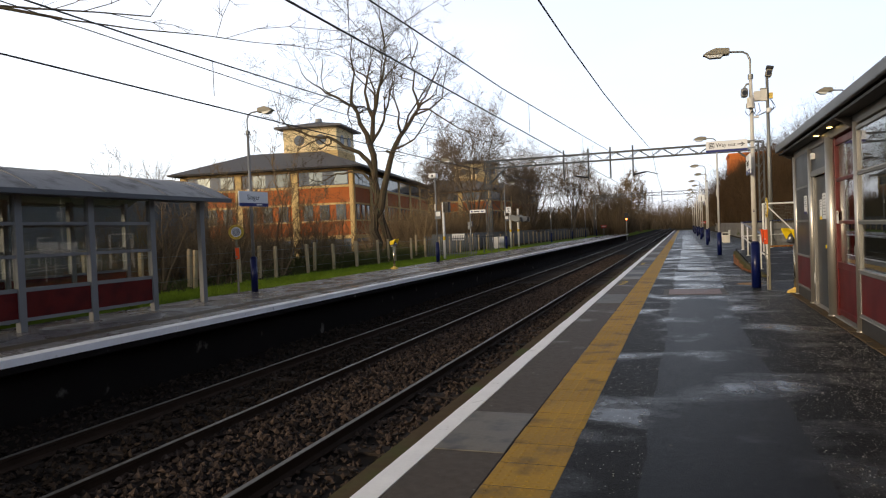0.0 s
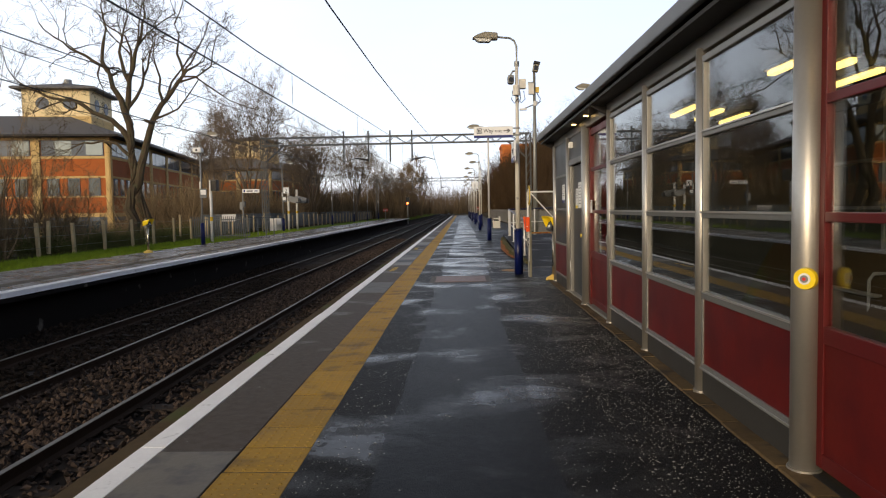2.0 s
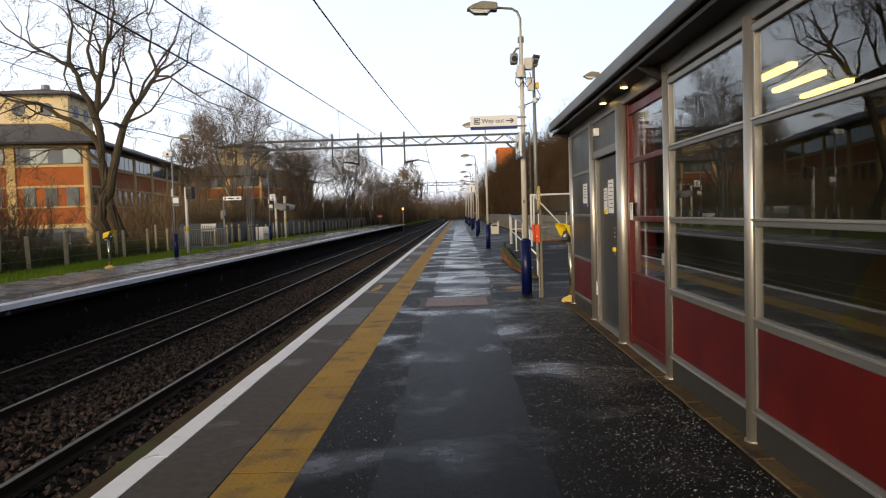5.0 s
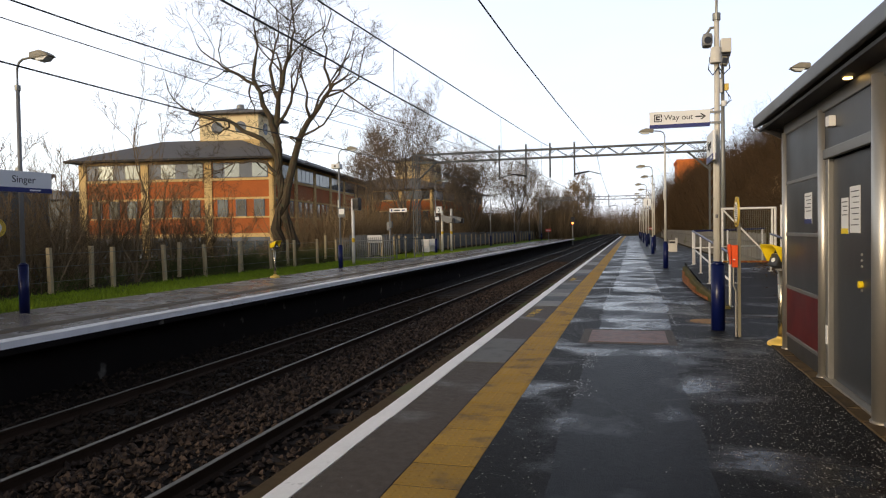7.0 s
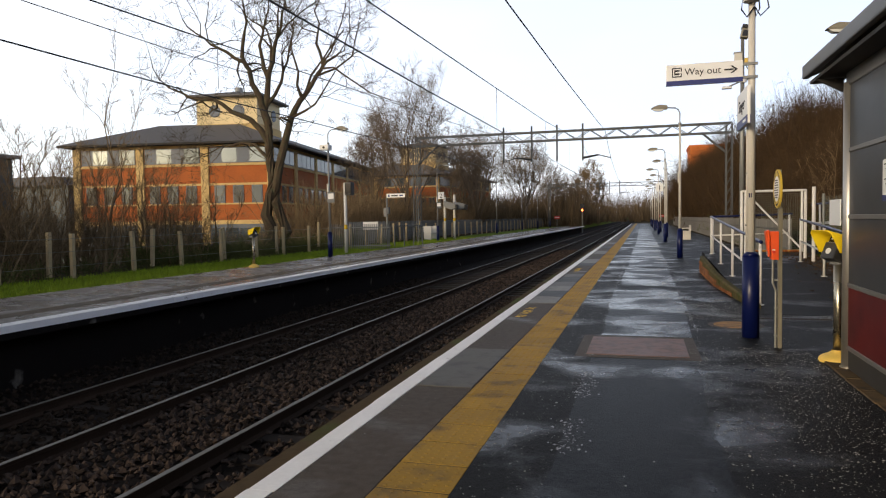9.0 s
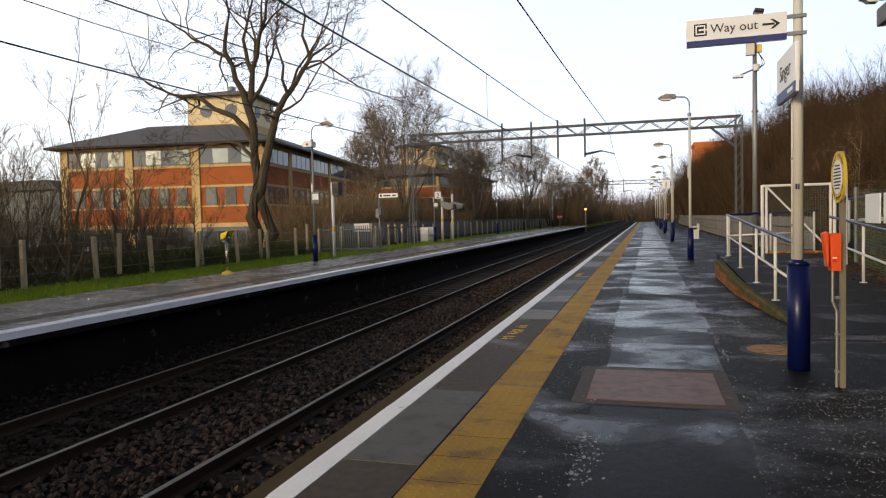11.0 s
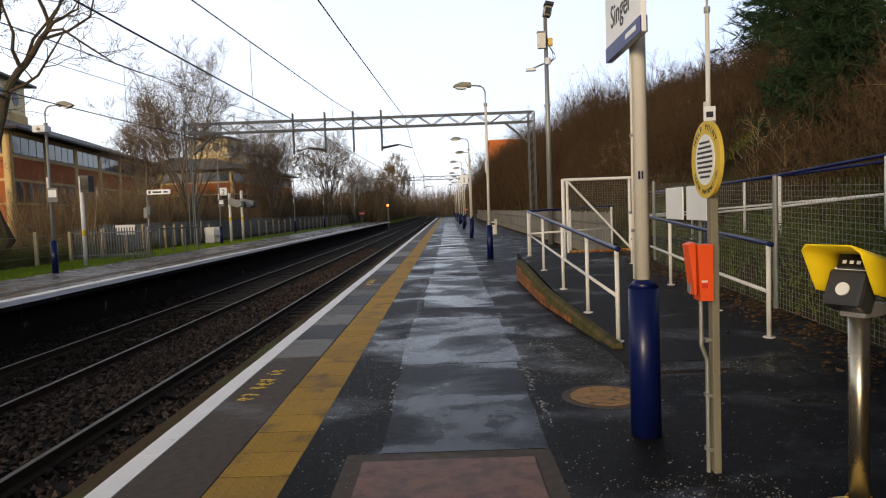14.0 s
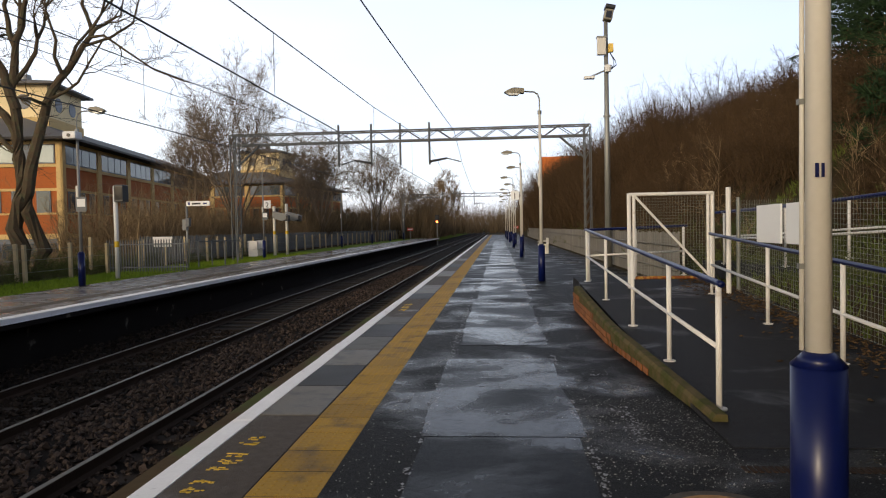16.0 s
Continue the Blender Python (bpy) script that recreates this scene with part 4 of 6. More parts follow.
def validator(at, turn):
    """Ticket reader under a yellow hood on a steel post with a yellow foot."""
    v = thing("ticket_reader", at, "steel post ticket reader under a bright yellow hood", "ticket reader", "ticket readers", turn=turn)
    part("pole", rod((0, 0, 0.03), (0, 0, 1.02), 0.043, seg=24), "pole_steel", v, "polished steel pole", True)
    bm = bmesh.new()
    turned = [(0.164, 0.0), (0.168, 0.018), (0.162, 0.036), (0.146, 0.053), (0.116, 0.068), (0.084, 0.082), (0.056, 0.098), (0.053, 0.115)]
    rings = [[bm.verts.new((r * math.cos(6.28319 * k / 40), r * math.sin(6.28319 * k / 40), z)) for k in range(40)] for r, z in turned]
    for ra, rb in zip(rings, rings[1:]):
        for k in range(40):
            bm.faces.new((ra[k], ra[(k + 1) % 40], rb[(k + 1) % 40], rb[k]))
    part("foot", bm, "yellow_foot", v, "pale yellow rounded foot", True)
    # hood: one folded sheet, rounded along its ridge, flared and open to the front
    hood = bmesh.new()
    sheets = []
    for off in (0.0, 0.006):
        rows = []
        for f in (0.0, 0.5, 1.0):                       # front to back
            row = []
            for k in range(15):
                a = k / 14 * 2 - 1                          # across the sheet
                top = 1 - min(1.0, max(0.0, (abs(a) - 0.30) / 0.70)) ** 1.15
                half = (0.135 - 0.025 * f) - off
                x = math.copysign(half * min(1.0, abs(a) / 0.42) ** 0.7, a)
                z = (1.06 - 0.05 * f) + (0.215 - 0.035 * f - off) * top
                y = -0.105 + 0.225 * f - 0.115 * (1 - f) * top
                row.append(hood.verts.new((x, y, z)))
            rows.append(row)
        sheets.append(rows)
        for ra, rb in zip(rows, rows[1:]):
            for k in range(14):
                hood.faces.new((ra[k], ra[k + 1], rb[k + 1], rb[k]))
    for e in (0, 2):
        for k in range(14):
            hood.faces.new((sheets[0][e][k], sheets[0][e][k + 1], sheets[1][e][k + 1], sheets[1][e][k]))
    for k in (0, 14):
        for e in (0, 1):
            hood.faces.new((sheets[0][e][k], sheets[0][e + 1][k], sheets[1][e + 1][k], sheets[1][e][k]))
    bmesh.ops.recalc_face_normals(hood, faces=hood.faces)
    part("hood", hood, "yellow", v, "bright yellow folded sheet hood", True)
    lean = Matrix.Translation((0, -0.06, 1.06)) @ Matrix.Rotation(radians(-24), 4, "X")
    body = part("reader", box(-0.085, 0.085, -0.055, 0.06, -0.085, 0.085, bevel=0.018, turn=lean), "reader_grey", v, "dark grey card reader")
    part("screen", box(-0.07, 0.07, -0.035, 0.05, 0.09, 0.17, bevel=0.008, turn=lean), "dark_glass", body, "black display")
    part("display_bezel", box(-0.078, 0.078, -0.030, 0.052, 0.083, 0.098, turn=lean), "paper", body)
    part("target", rod(lean @ Vector((0, -0.062, -0.01)), lean @ Vector((0, -0.054, -0.01)), 0.030, seg=20), "paper", body, "white card target")
    for k in range(3):
        part("display_mark", box(-0.045 + 0.032 * k, -0.028 + 0.032 * k, -0.037, -0.0345, 0.115, 0.130, turn=lean), "paper", body)
    part("bracket", box(-0.06, 0.06, -0.05, 0.12, 0.94, 1.0, bevel=0.01), "grey_plastic", v)
    return v


M["reader_grey"] = material("reader_grey", (0.035, 0.035, 0.036), 0.4, var=0.1, bump=0.02)
validator((1.96, 16.42, 0), -62)
far_reader = validator((-11.7, 28.3, 0), 75)

# covers in the asphalt
cov = thing("access_cover", (0.09, 16.83, 0), "pinkish-brown rectangular access cover in a concrete frame", "cover", kind="structure")
part("frame", box(-0.62, 0.62, -0.66, 0.66, -0.02, 0.003), "asphalt_edge", cov)
part("lid", box(-0.51, 0.51, -0.55, 0.53, -0.02, 0.008, bevel=0.003), "cover", cov)
mh = thing("manhole", (1.31, 18.61, 0), "rusty round manhole cover with a dark rim", "manhole cover", kind="structure")
part("rim", rod((0, 0, -0.02), (0, 0, 0.004), 0.34, seg=32), "asphalt_edge", mh)
part("lid", rod((0, 0, -0.02), (0, 0, 0.009), 0.27, seg=32), "manhole", mh)
drain = thing("drain_grating", (2.1, 19.3, 0), "dark slotted drain across the ramp foot", "drain", kind="structure")
for k in range(24):
    part("bar", box(-0.46 + 0.04 * k, -0.435 + 0.04 * k, -0.05, 0.05, -0.01, 0.006), "rail_side", drain)

# ---------------------------------------------------------------- ramp
RAMP0, RAMP1 = 20.0, 28.8


def ramp_z(y):
    return 0.005 + max(0.0, min(1.0, (y - RAMP0) / (RAMP1 - RAMP0))) * 0.42


bm = prism([(RAMP0 - 0.3, -0.05), (RAMP0 - 0.3, 0.006), (RAMP0, 0.008), (RAMP1, ramp_z(RAMP1)), (29.3, ramp_z(RAMP1) + 0.01), (29.3, -0.05)], "x", 1.72, 4.3)
tagged(part("ramp", bm, "ramp"), "dark asphalt access ramp rising beside the platform", "ramp", kind="structure")
kerb = thing("ramp_kerb", (1.64, 20.3, 0), "mossy concrete ramp kerb over orange brickwork", "kerb", kind="structure")
bm = bmesh.new()
out = [(0.10, 0.03), (0.0, 0.03)]
rows = []
for k in range(10):
    y = 20.25 + (27.4 - 20.25) * k / 9
    x = 1.75 - 0.22 * min(1.0, (y - 20.25) / 3.5)
    top = ramp_z(y) + 0.055
    rows.append([bm.verts.new((x + dx - 1.64, y - 20.3, z)) for dx, z in ((0, -0.05), (0, top - 0.03), (0.025, top), (0.105, top), (0.12, -0.05))])
for a, b in zip(rows, rows[1:]):
    for k in range(4):
        bm.faces.new((a[k], a[k + 1], b[k + 1], b[k]))
bm.faces.new(rows[0]); bm.faces.new(rows[-1][::-1])
bmesh.ops.recalc_face_normals(bm, faces=bm.faces)
part("coping", bm, "kerb", kerb)


def handrail(points, name_label, height=0.98, mid=0.48, group="handrails"):
    """White posts and mid rail, navy top rail, following the ground."""
    x0, y0, z0 = points[0]
    h = thing("handrail", (x0, y0, z0), name_label, "handrail", group)
    loc = [Vector(p) - Vector(points[0]) for p in points]
    for q in loc:
        part("post", rod(q - Vector((0, 0, 0.03)), q + Vector((0, 0, height)), 0.024, seg=12), "white", h, "", True)
        part("base_plate", rod(q, q + Vector((0, 0, 0.012)), 0.06, seg=14), "white", h)
    d0, d1 = (loc[0] - loc[1]).normalized() * 0.08, (loc[-1] - loc[-2]).normalized() * 0.08
    tops = [loc[0] + d0] + loc + [loc[-1] + d1]
    part("top_rail", tube([q + Vector((0, 0, height)) for q in tops], 0.026, 12), "navy", h, "navy blue top rail", True)
    part("mid_rail", tube([q + Vector((0, 0, mid)) for q in loc], 0.02, 10), "white", h, "", True)
    return h


handrail([(1.89, y, ramp_z(y)) for y in (20.55, 22.1, 23.95, 26.1, 28.4)], "white tubular handrail with navy top rail along the ramp")
handrail([(3.45, 20.5, 0.03), (3.48, 21.95, ramp_z(21.95)), (3.56, 24.0, ramp_z(24.0)), (3.66, 26.6, ramp_z(26.6))], "white handrail with navy top beside the mesh fence")
handrail([(1.95, 28.6, 0.41), (2.9, 28.9, 0.43), (3.9, 29.2, 0.45)], "white handrail with navy top across the landing")
handrail([(4.5, 28.6, 0.7), (4.9, 26.8, 0.74), (5.4, 24.3, 0.86), (5.75, 22.2, 1.0), (6.1, 19.8, 1.15), (6.4, 17.4, 1.3)], "white handrail with navy top along the upper path")
handrail([(4.55, 29.5, 0.7), (6.0, 27.0, 0.85), (6.9, 24.0, 1.0), (7.4, 21.0, 1.2)], "white handrail with navy top on the far side of the path")
upper = part("upper_path", prism([(4.35, 29.5), (6.2, 29.5), (7.0, 24), (7.6, 17), (6.1, 17), (5.2, 24)], "z", 0.4, 0.72), "ramp")
tagged(upper, "asphalt path climbing behind the mesh fence", "path", kind="structure")

# gate
gate = thing("mesh_gate", (2.50, 27.4, 0.30), "white tubular frame gate with wire mesh and diagonal brace", "gate")
for x in (0.0, 1.42):
    part("gate_post", rod((x, 0, -0.1), (x, 0, 1.72), 0.035, seg=12), "white", gate)
for x in (0.08, 1.34):
    part("stile", rod((x, -0.02, 0.22), (x, -0.02, 1.70), 0.028, seg=12), "white", gate)
part("top_rail", rod((0.0, -0.02, 1.70), (1.42, -0.02, 1.70), 0.03, seg=12), "white", gate)
part("bottom_rail", rod((0.08, -0.02, 0.24), (1.34, -0.02, 0.24), 0.028, seg=12), "rusty_rail", gate, "yellow lower rail streaked with rust")
part("brace", rod((0.10, -0.04, 1.66), (1.32, -0.04, 0.30), 0.022, seg=10), "white", gate)
bm = bmesh.new()
for k in range(25):
    rod((0.10 + 0.05 * k, 0, 0.25), (0.10 + 0.05 * k, 0, 1.68), 0.0022, seg=3, bm=bm)
for k in range(29):
    rod((0.08, 0, 0.27 + 0.05 * k), (1.34, 0, 0.27 + 0.05 * k), 0.0022, seg=3, bm=bm)
part("mesh", bm, "mesh_wire", gate, "grey weld mesh")
tall = thing("gate_stop_post", (3.93, 26.6, 0.3), "plain tall white tubular post", "post")
part("post", rod((0, 0, 0), (0, 0, 1.75), 0.04, seg=12), "white", tall)


def mesh_fence(a, b, label, height=1.55):
    """Weld-mesh panel fence between two points on the ground, wires and posts."""
    a, b = Vector(a), Vector(b)
    d = b - a
    ln = d.length
    f = thing("mesh_fence", tuple(a), label, "fence", "mesh fences")
    n = max(1, round(ln / 2.4))
    for k in range(n + 1):
        q = d * (k / n)
        part("post", rod(q, q + Vector((0, 0, height + 0.05)), 0.03, seg=10), "galv", f)
    bm = bmesh.new()
    off = Vector((-0.034, 0.0, 0))
    for k in range(int(ln / 0.075)):
        q = d * (k * 0.075 / ln) + off
        rod(q + Vector((0, 0, 0.03)), q + Vector((0, 0, height)), 0.0020, seg=3, bm=bm)
    for k in range(int(height / 0.06)):
        z = Vector((0, 0, 0.04 + 0.06 * k))
        rod(off + z, d + off + z, 0.0020, seg=3, bm=bm)
    part("mesh", bm, "mesh_wire", f, "rusted grey weld mesh")
    return f


mesh_fence((4.22, 27.0, 0.30), (3.92, 16.3, 0.0), "weld-mesh fence along the planted bank")
for k in range(2):
    bd = thing("white_board", (4.05, 25.2 - 1.05 * k, 1.18), "blank white board wired to the mesh fence", "sign board", "white boards", turn=-2)
    part("board", box(-0.03, -0.005, -0.48, 0.48, 0.0, 0.54, bevel=0.006), "sign_white", bd)

# back fence of upright boards and the far bench
def board_fence(a, b, height, mat, step, label, name="board_fence", wide=0.11, point=False, gap=1.0):
    a, b = Vector(a), Vector(b)
    d = b - a
    n = int(d.length / step)
    u = d.normalized()
    v = Vector((-u.y, u.x, 0))
    f = thing(name, tuple(a), label, "fence", "fences")
    for z in (0.35, height - 0.3):
        part("arris_rail", tube([u * 0 + v * 0.04 + Vector((0, 0, z)), d + v * 0.04 + Vector((0, 0, z))], 0.03, 4), mat, f)
    bm = bmesh.new()
    for k in range(n):
        q = u * (k * step + random.uniform(-0.01, 0.01))
        h = height + random.uniform(-0.03, 0.03)
        m = Matrix.Translation(q) @ Matrix.Rotation(math.atan2(u.y, u.x), 4, "Z") @ Matrix.Rotation(random.uniform(-0.015, 0.015), 4, "Y")
        vs = bmesh.ops.create_cube(bm, size=1.0)["verts"]
        for w in vs:
            w.co = m @ Vector((w.co.x * wide, w.co.y * 0.022, (w.co.z + 0.5) * h))
    tagged(part("paling", bm, mat, f), kind="stuff")
    return f


board_fence((4.32, 31.2, 0.05), (4.62, 118, 0.05), 1.22, "fence", 0.135, "silver-grey close-boarded fence behind the platform")
bench = thing("platform_bench", (2.66, 53.1, 0), "cream perforated metal platform bench", "bench")
part("seat", box(-0.25, 0.25, -0.75, 0.75, 0.42, 0.46, bevel=0.01), "cream", bench)
part("backrest", box(0.22, 0.27, -0.75, 0.75, 0.5, 0.85, bevel=0.01), "cream", bench)
for y in (-0.65, 0.65):
    part("leg", box(-0.22, 0.25, y - 0.03, y + 0.03, 0, 0.5, bevel=0.01), "cream", bench)
    part("arm", tube([(-0.22, y, 0.46), (-0.22, y, 0.66), (0.22, y, 0.68)], 0.02, 8), "cream", bench)

# ---------------------------------------------------------------- camera mast, gantries, wires
mast = thing("camera_mast", (4.12, 40.0, 0), "grey steel mast with camera, box and floodlight", "mast")
part("pole", rod((0, 0, 0), (0, 0, 8.65), 0.12, 0.07, seg=16), "galv", mast, "", True)
part("flange", rod((0, 0, 5.3), (0, 0, 5.36), 0.13, seg=14), "galv", mast)
part("cabinet", box(-0.33, -0.03, -0.24, -0.04, 7.45, 8.05, bevel=0.02), "cream", mast, "weathered cream cabinet")
part("cabinet_lid", box(-0.35, -0.01, -0.26, -0.02, 8.03, 8.09, bevel=0.01), "galv", mast)
part("side_box", box(0.07, 0.24, -0.15, 0.02, 7.55, 7.85, bevel=0.02), "yellow_foot", mast, "yellowed side box")
camera_turn = Matrix.Translation((0.06, -0.05, 8.75)) @ Matrix.Rotation(radians(12), 4, "Y")
top_cam = part("top_camera", box(-0.15, 0.15, -0.2, 0.2, -0.10, 0.28, bevel=0.05, turn=camera_turn), "lamp_body", mast, "hooded camera housing")
part("camera_hood", box(-0.17, 0.17, -0.26, 0.22, 0.29, 0.42, bevel=0.02, turn=camera_turn), "black", top_cam)
part("camera_glass", box(-0.10, 0.10, -0.207, -0.201, -0.04, 0.20, turn=camera_turn), "dark_glass", top_cam)
part("dome_camera", rod((0.04, -0.16, 6.85), (0.04, -0.16, 7.08), 0.10, 0.13, seg=18), "paper", mast)
part("floodlight_arm", tube([(0, 0, 6.95), (-0.3, -0.1, 6.82), (-0.55, -0.1, 6.72)], 0.03, 8), "galv", mast)
part("floodlight", box(-0.80, -0.42, -0.22, 0.0, 6.63, 6.73, bevel=0.02), "paper", mast)
for k, x in enumerate((0.22, 0.30)):
    part("cable", tube([(0.12, -0.05, 7.55), (x, -0.08, 7.35 - 0.1 * k), (x + 0.04, -0.08, 7.1), (0.1, -0.06, 6.9)], 0.018, 6), "black", mast)


def gantry(y, x0, x1, z0, z1, label):
    """Lattice portal across the tracks: boxed truss beam on lattice legs with droppers and arms."""
    g = thing("overhead_gantry", ((x0 + x1) / 2, y, 0), label, "gantry", "gantries")
    c = (x0 + x1) / 2
    a, b = x0 - c, x1 - c
    for yy in (-0.3, 0.3):
        for z in (z0, z1):
            part("chord", box(a, b, yy - 0.035, yy + 0.035, z - 0.035, z + 0.035), "gantry", g)
    bm = bmesh.new()
    n = int((b - a) / 0.75)
    for yy in (-0.3, 0.3):
        for k in range(n):
            p, q = a + (b - a) * k / n, a + (b - a) * (k + 1) / n
            za, zb = (z0, z1) if k % 2 else (z1, z0)
            rod((p, yy, za), (q, yy, zb), 0.022, seg=5, bm=bm)
    for k in range(n + 1):
        p = a + (b - a) * k / n
        rod((p, -0.3, z1), (p, 0.3, z1), 0.018, seg=4, bm=bm)
    part("lattice", bm, "gantry", g)
    for s, x in ((-1, a), (1, b)):
        for dx in (-0.25 * s - 0.0, 0.05 * s):
            for yy in (-0.28, 0.28):
                part("leg", box(x + dx - 0.024, x + dx + 0.024, yy - 0.024, yy + 0.024, -0.6, z1), "gantry", g)
        bm = bmesh.new()
        for k in range(12):
            zz, zt = -0.3 + (z1 + 0.2) * k / 12, -0.3 + (z1 + 0.2) * (k + 1) / 12
            for yy in (-0.28, 0.28):
                rod((x - 0.25 * s, yy, zz), (x + 0.05 * s, yy, zt), 0.013, seg=4, bm=bm)
            rod((x - 0.25 * s, -0.28, zz), (x - 0.25 * s, 0.28, zt), 0.02, seg=4, bm=bm)
        part("leg_lattice", bm, "gantry", g)
        part("knee_brace", rod((x - 0.25 * s, 0, z0 - 1.1), (x - 1.5 * s, 0, z0), 0.06, seg=8), "gantry", g)
    for x in (-7.9, -6.2, -4.7, -3.2):
        part("drop_tube", rod((x - c, -0.33, z0 - 1.28), (x - c, -0.33, z1 + 0.35), 0.055, seg=8), "gantry", g)
    for x, s in ((-6.2, -1), (-3.2, 1)):
        part("insulator", rod((x - c, -0.33, z0 - 1.13), (x - c + 0.9 * s, -0.33, z0 - 0.98), 0.07, 0.05, seg=10), "black", g)
        part("register_arm", rod((x - c + 0.9 * s, -0.33, z0 - 0.98), (x - c + 1.6 * s, -0.33, z0 - 1.18), 0.03, seg=8), "gantry", g)
    return g


gantry(50.6, -13.65, 4.9, 6.03, 6.55, "grey steel lattice gantry spanning both tracks")
gantry(118.0, -14.0, 5.0, 6.12, 6.6, "distant grey lattice gantry over the tracks")


def wire(points, r, label):
    w = part("overhead_wire", tube(points, r, 6), "wire")
    return tagged(w, label, "wire", "overhead wires")


def span(x, y0, y1, za, zm, zb, n=14):
    """A wire that sags between two supports."""
    out = []
    for k in range(n + 1):
        f = k / n
        out.append((x, y0 + (y1 - y0) * f, za * (1 - f) + zb * f - (((za + zb) / 2 - zm) * 4 * f * (1 - f))))
    return out


NEAR, FARX = -3.33, -6.56
for x, who in ((NEAR, "near"), (FARX, "far")):
    wire([(x, -30, 5.0), (x, -12, 4.3), (x, 0, 4.05), (x, 8.5, 4.08), (x, 14.5, 4.20), (x, 24, 4.58), (x, 35, 5.03), (x, 44, 5.55), (x, 50.6, 6.0), (x, 62, 5.1), (x, 84, 4.5), (x, 106, 5.1), (x, 118, 6.0)], 0.010, "dark catenary wire over the %s track" % who)
wire([(NEAR, -30, 3.42), (NEAR, 20, 3.60), (NEAR, 50.6, 3.85), (NEAR, 118, 3.9), (NEAR, 300, 3.9)], 0.011, "dark contact wire over the near track")
wire([(FARX, -30, 3.44), (FARX, 6, 3.44), (FARX, 18, 3.46), (FARX, 30, 3.62), (FARX, 50.6, 3.85), (FARX, 118, 3.9), (FARX, 300, 3.9)], 0.010, "dark contact wire over the far track")
wire([(FARX, -30, 4.5), (FARX, 0, 4.02), (FARX, 13, 3.94), (FARX, 18, 4.0), (FARX, 30, 4.42), (FARX, 42, 5.05), (FARX, 50.6, 5.6)], 0.006, "thin auxiliary wire over the far track")
wire([(-1.95, -30, 6.3), (-1.95, -12, 5.2), (-1.95, 0, 4.72), (-1.95, 7, 4.66), (-1.95, 14, 4.75), (-1.95, 20, 4.92), (-1.95, 28, 5.28), (-1.95, 36, 5.70), (-1.95, 44, 6.12), (-1.95, 50.6, 6.5), (-2.1, 62, 5.8), (-2.2, 80, 5.2), (-2.2, 100, 5.4), (-2.2, 118, 6.4)], 0.014, "thick dark feeder wire above the platform edge")
for x, pts in ((NEAR, ((8, 4.07), (17, 4.29), (26, 4.65), (35, 5.02), (44, 5.54))), (FARX, ((10, 4.1), (19, 4.37), (28, 4.74), (37, 5.14), (46, 5.68)))):
    for y, z in pts:
        w = tagged(part("dropper", rod((x, y, 3.56 + 0.004 * y), (x, y, z), 0.005, seg=5), "wire"), "thin vertical dropper between overhead wires", "wire", "droppers")

# ---------------------------------------------------------------- far platform
sh = thing("platform_shelter", (-11.1, 10.4, 0), "grey steel shelter with curved roof and red lower panels", "shelter")
SY = [-8.3, -6.65, -5.0, -3.35, -1.7, -0.02, 1.55, 3.2, 4.85]
for y in SY:
    part("post", box(-0.06, 0.06, y - 0.07, y + 0.07, 0, 2.5, bevel=0.01), "grey_plastic", sh)
    part("back_post", box(-2.36, -2.24, y - 0.06, y + 0.06, 0, 2.5, bevel=0.01), "grey_plastic", sh)
for y0, y1 in zip(SY[:-2], SY[1:-1]):
    for z, h in ((0.18, 0.06), (0.70, 0.07), (1.30, 0.06), (1.88, 0.06), (2.40, 0.1)):
        part("rail", box(-0.03, 0.03, y0 + 0.07, y1 - 0.07, z, z + h), "grey_plastic", sh)
    part("panel", box(-0.02, 0.02, y0 + 0.07, y1 - 0.07, 0.22, 0.71), "red", sh, "dark red lower panel")
    for a, b in ((0.76, 1.31), (1.35, 1.89), (1.93, 2.41)):
        part("pane", box(-0.005, 0.005, y0 + 0.07, y1 - 0.07, a, b), "glass", sh).visible_shadow = False
part("head_rail", box(-0.05, 0.05, SY[-2], SY[-1], 2.40, 2.5), "grey_plastic", sh)
for y0, y1 in zip(SY[:-1], SY[1:]):
    part("back_panel", box(-2.32, -2.28, y0 + 0.06, y1 - 0.06, 0.22, 0.80), "red", sh)
    for z in (0.80, 1.36, 1.92, 2.4):
        part("back_rail", box(-2.33, -2.27, y0 + 0.06, y1 - 0.06, z, z + 0.05), "grey_plastic", sh)
    part("back_pane", box(-2.304, -2.296, y0 + 0.06, y1 - 0.06, 0.85, 2.4), "glass", sh).visible_shadow = False
prof = [(-2.75 + 3.25 * k / 12, 2.45 + 0.62 * math.sin(math.pi * (0.05 + 0.9 * k / 12)) - 0.05) for k in range(13)]
part("roof", prism(prof + [(x, z - 0.09) for x, z in prof[::-1]], "y", SY[0] - 0.4, SY[-1] + 0.55), "roof_sheet", sh, "weathered curved sheet roof")
part("fascia", box(0.47, 0.52, SY[0] - 0.4, SY[-1] + 0.55, 2.40, 2.49), "grey_paint", sh)
for y in SY:
    part("roof_seam", prism([(x, z + 0.018) for x, z in prof] + [(x, z - 0.01) for x, z in prof[::-1]], "y", y - 0.02, y + 0.02), "grey_plastic", sh)
sb = thing("shelter_bench", (-12.6, 9.0, 0), "dark metal bench inside the shelter", "bench")
part("seat", box(-0.2, 0.2, -2.5, 2.5, 0.42, 0.46), "galv", sb)
for y in (-2.2, 0, 2.2):
    part("leg", box(-0.15, 0.15, y - 0.03, y + 0.03, 0, 0.42), "galv", sb)


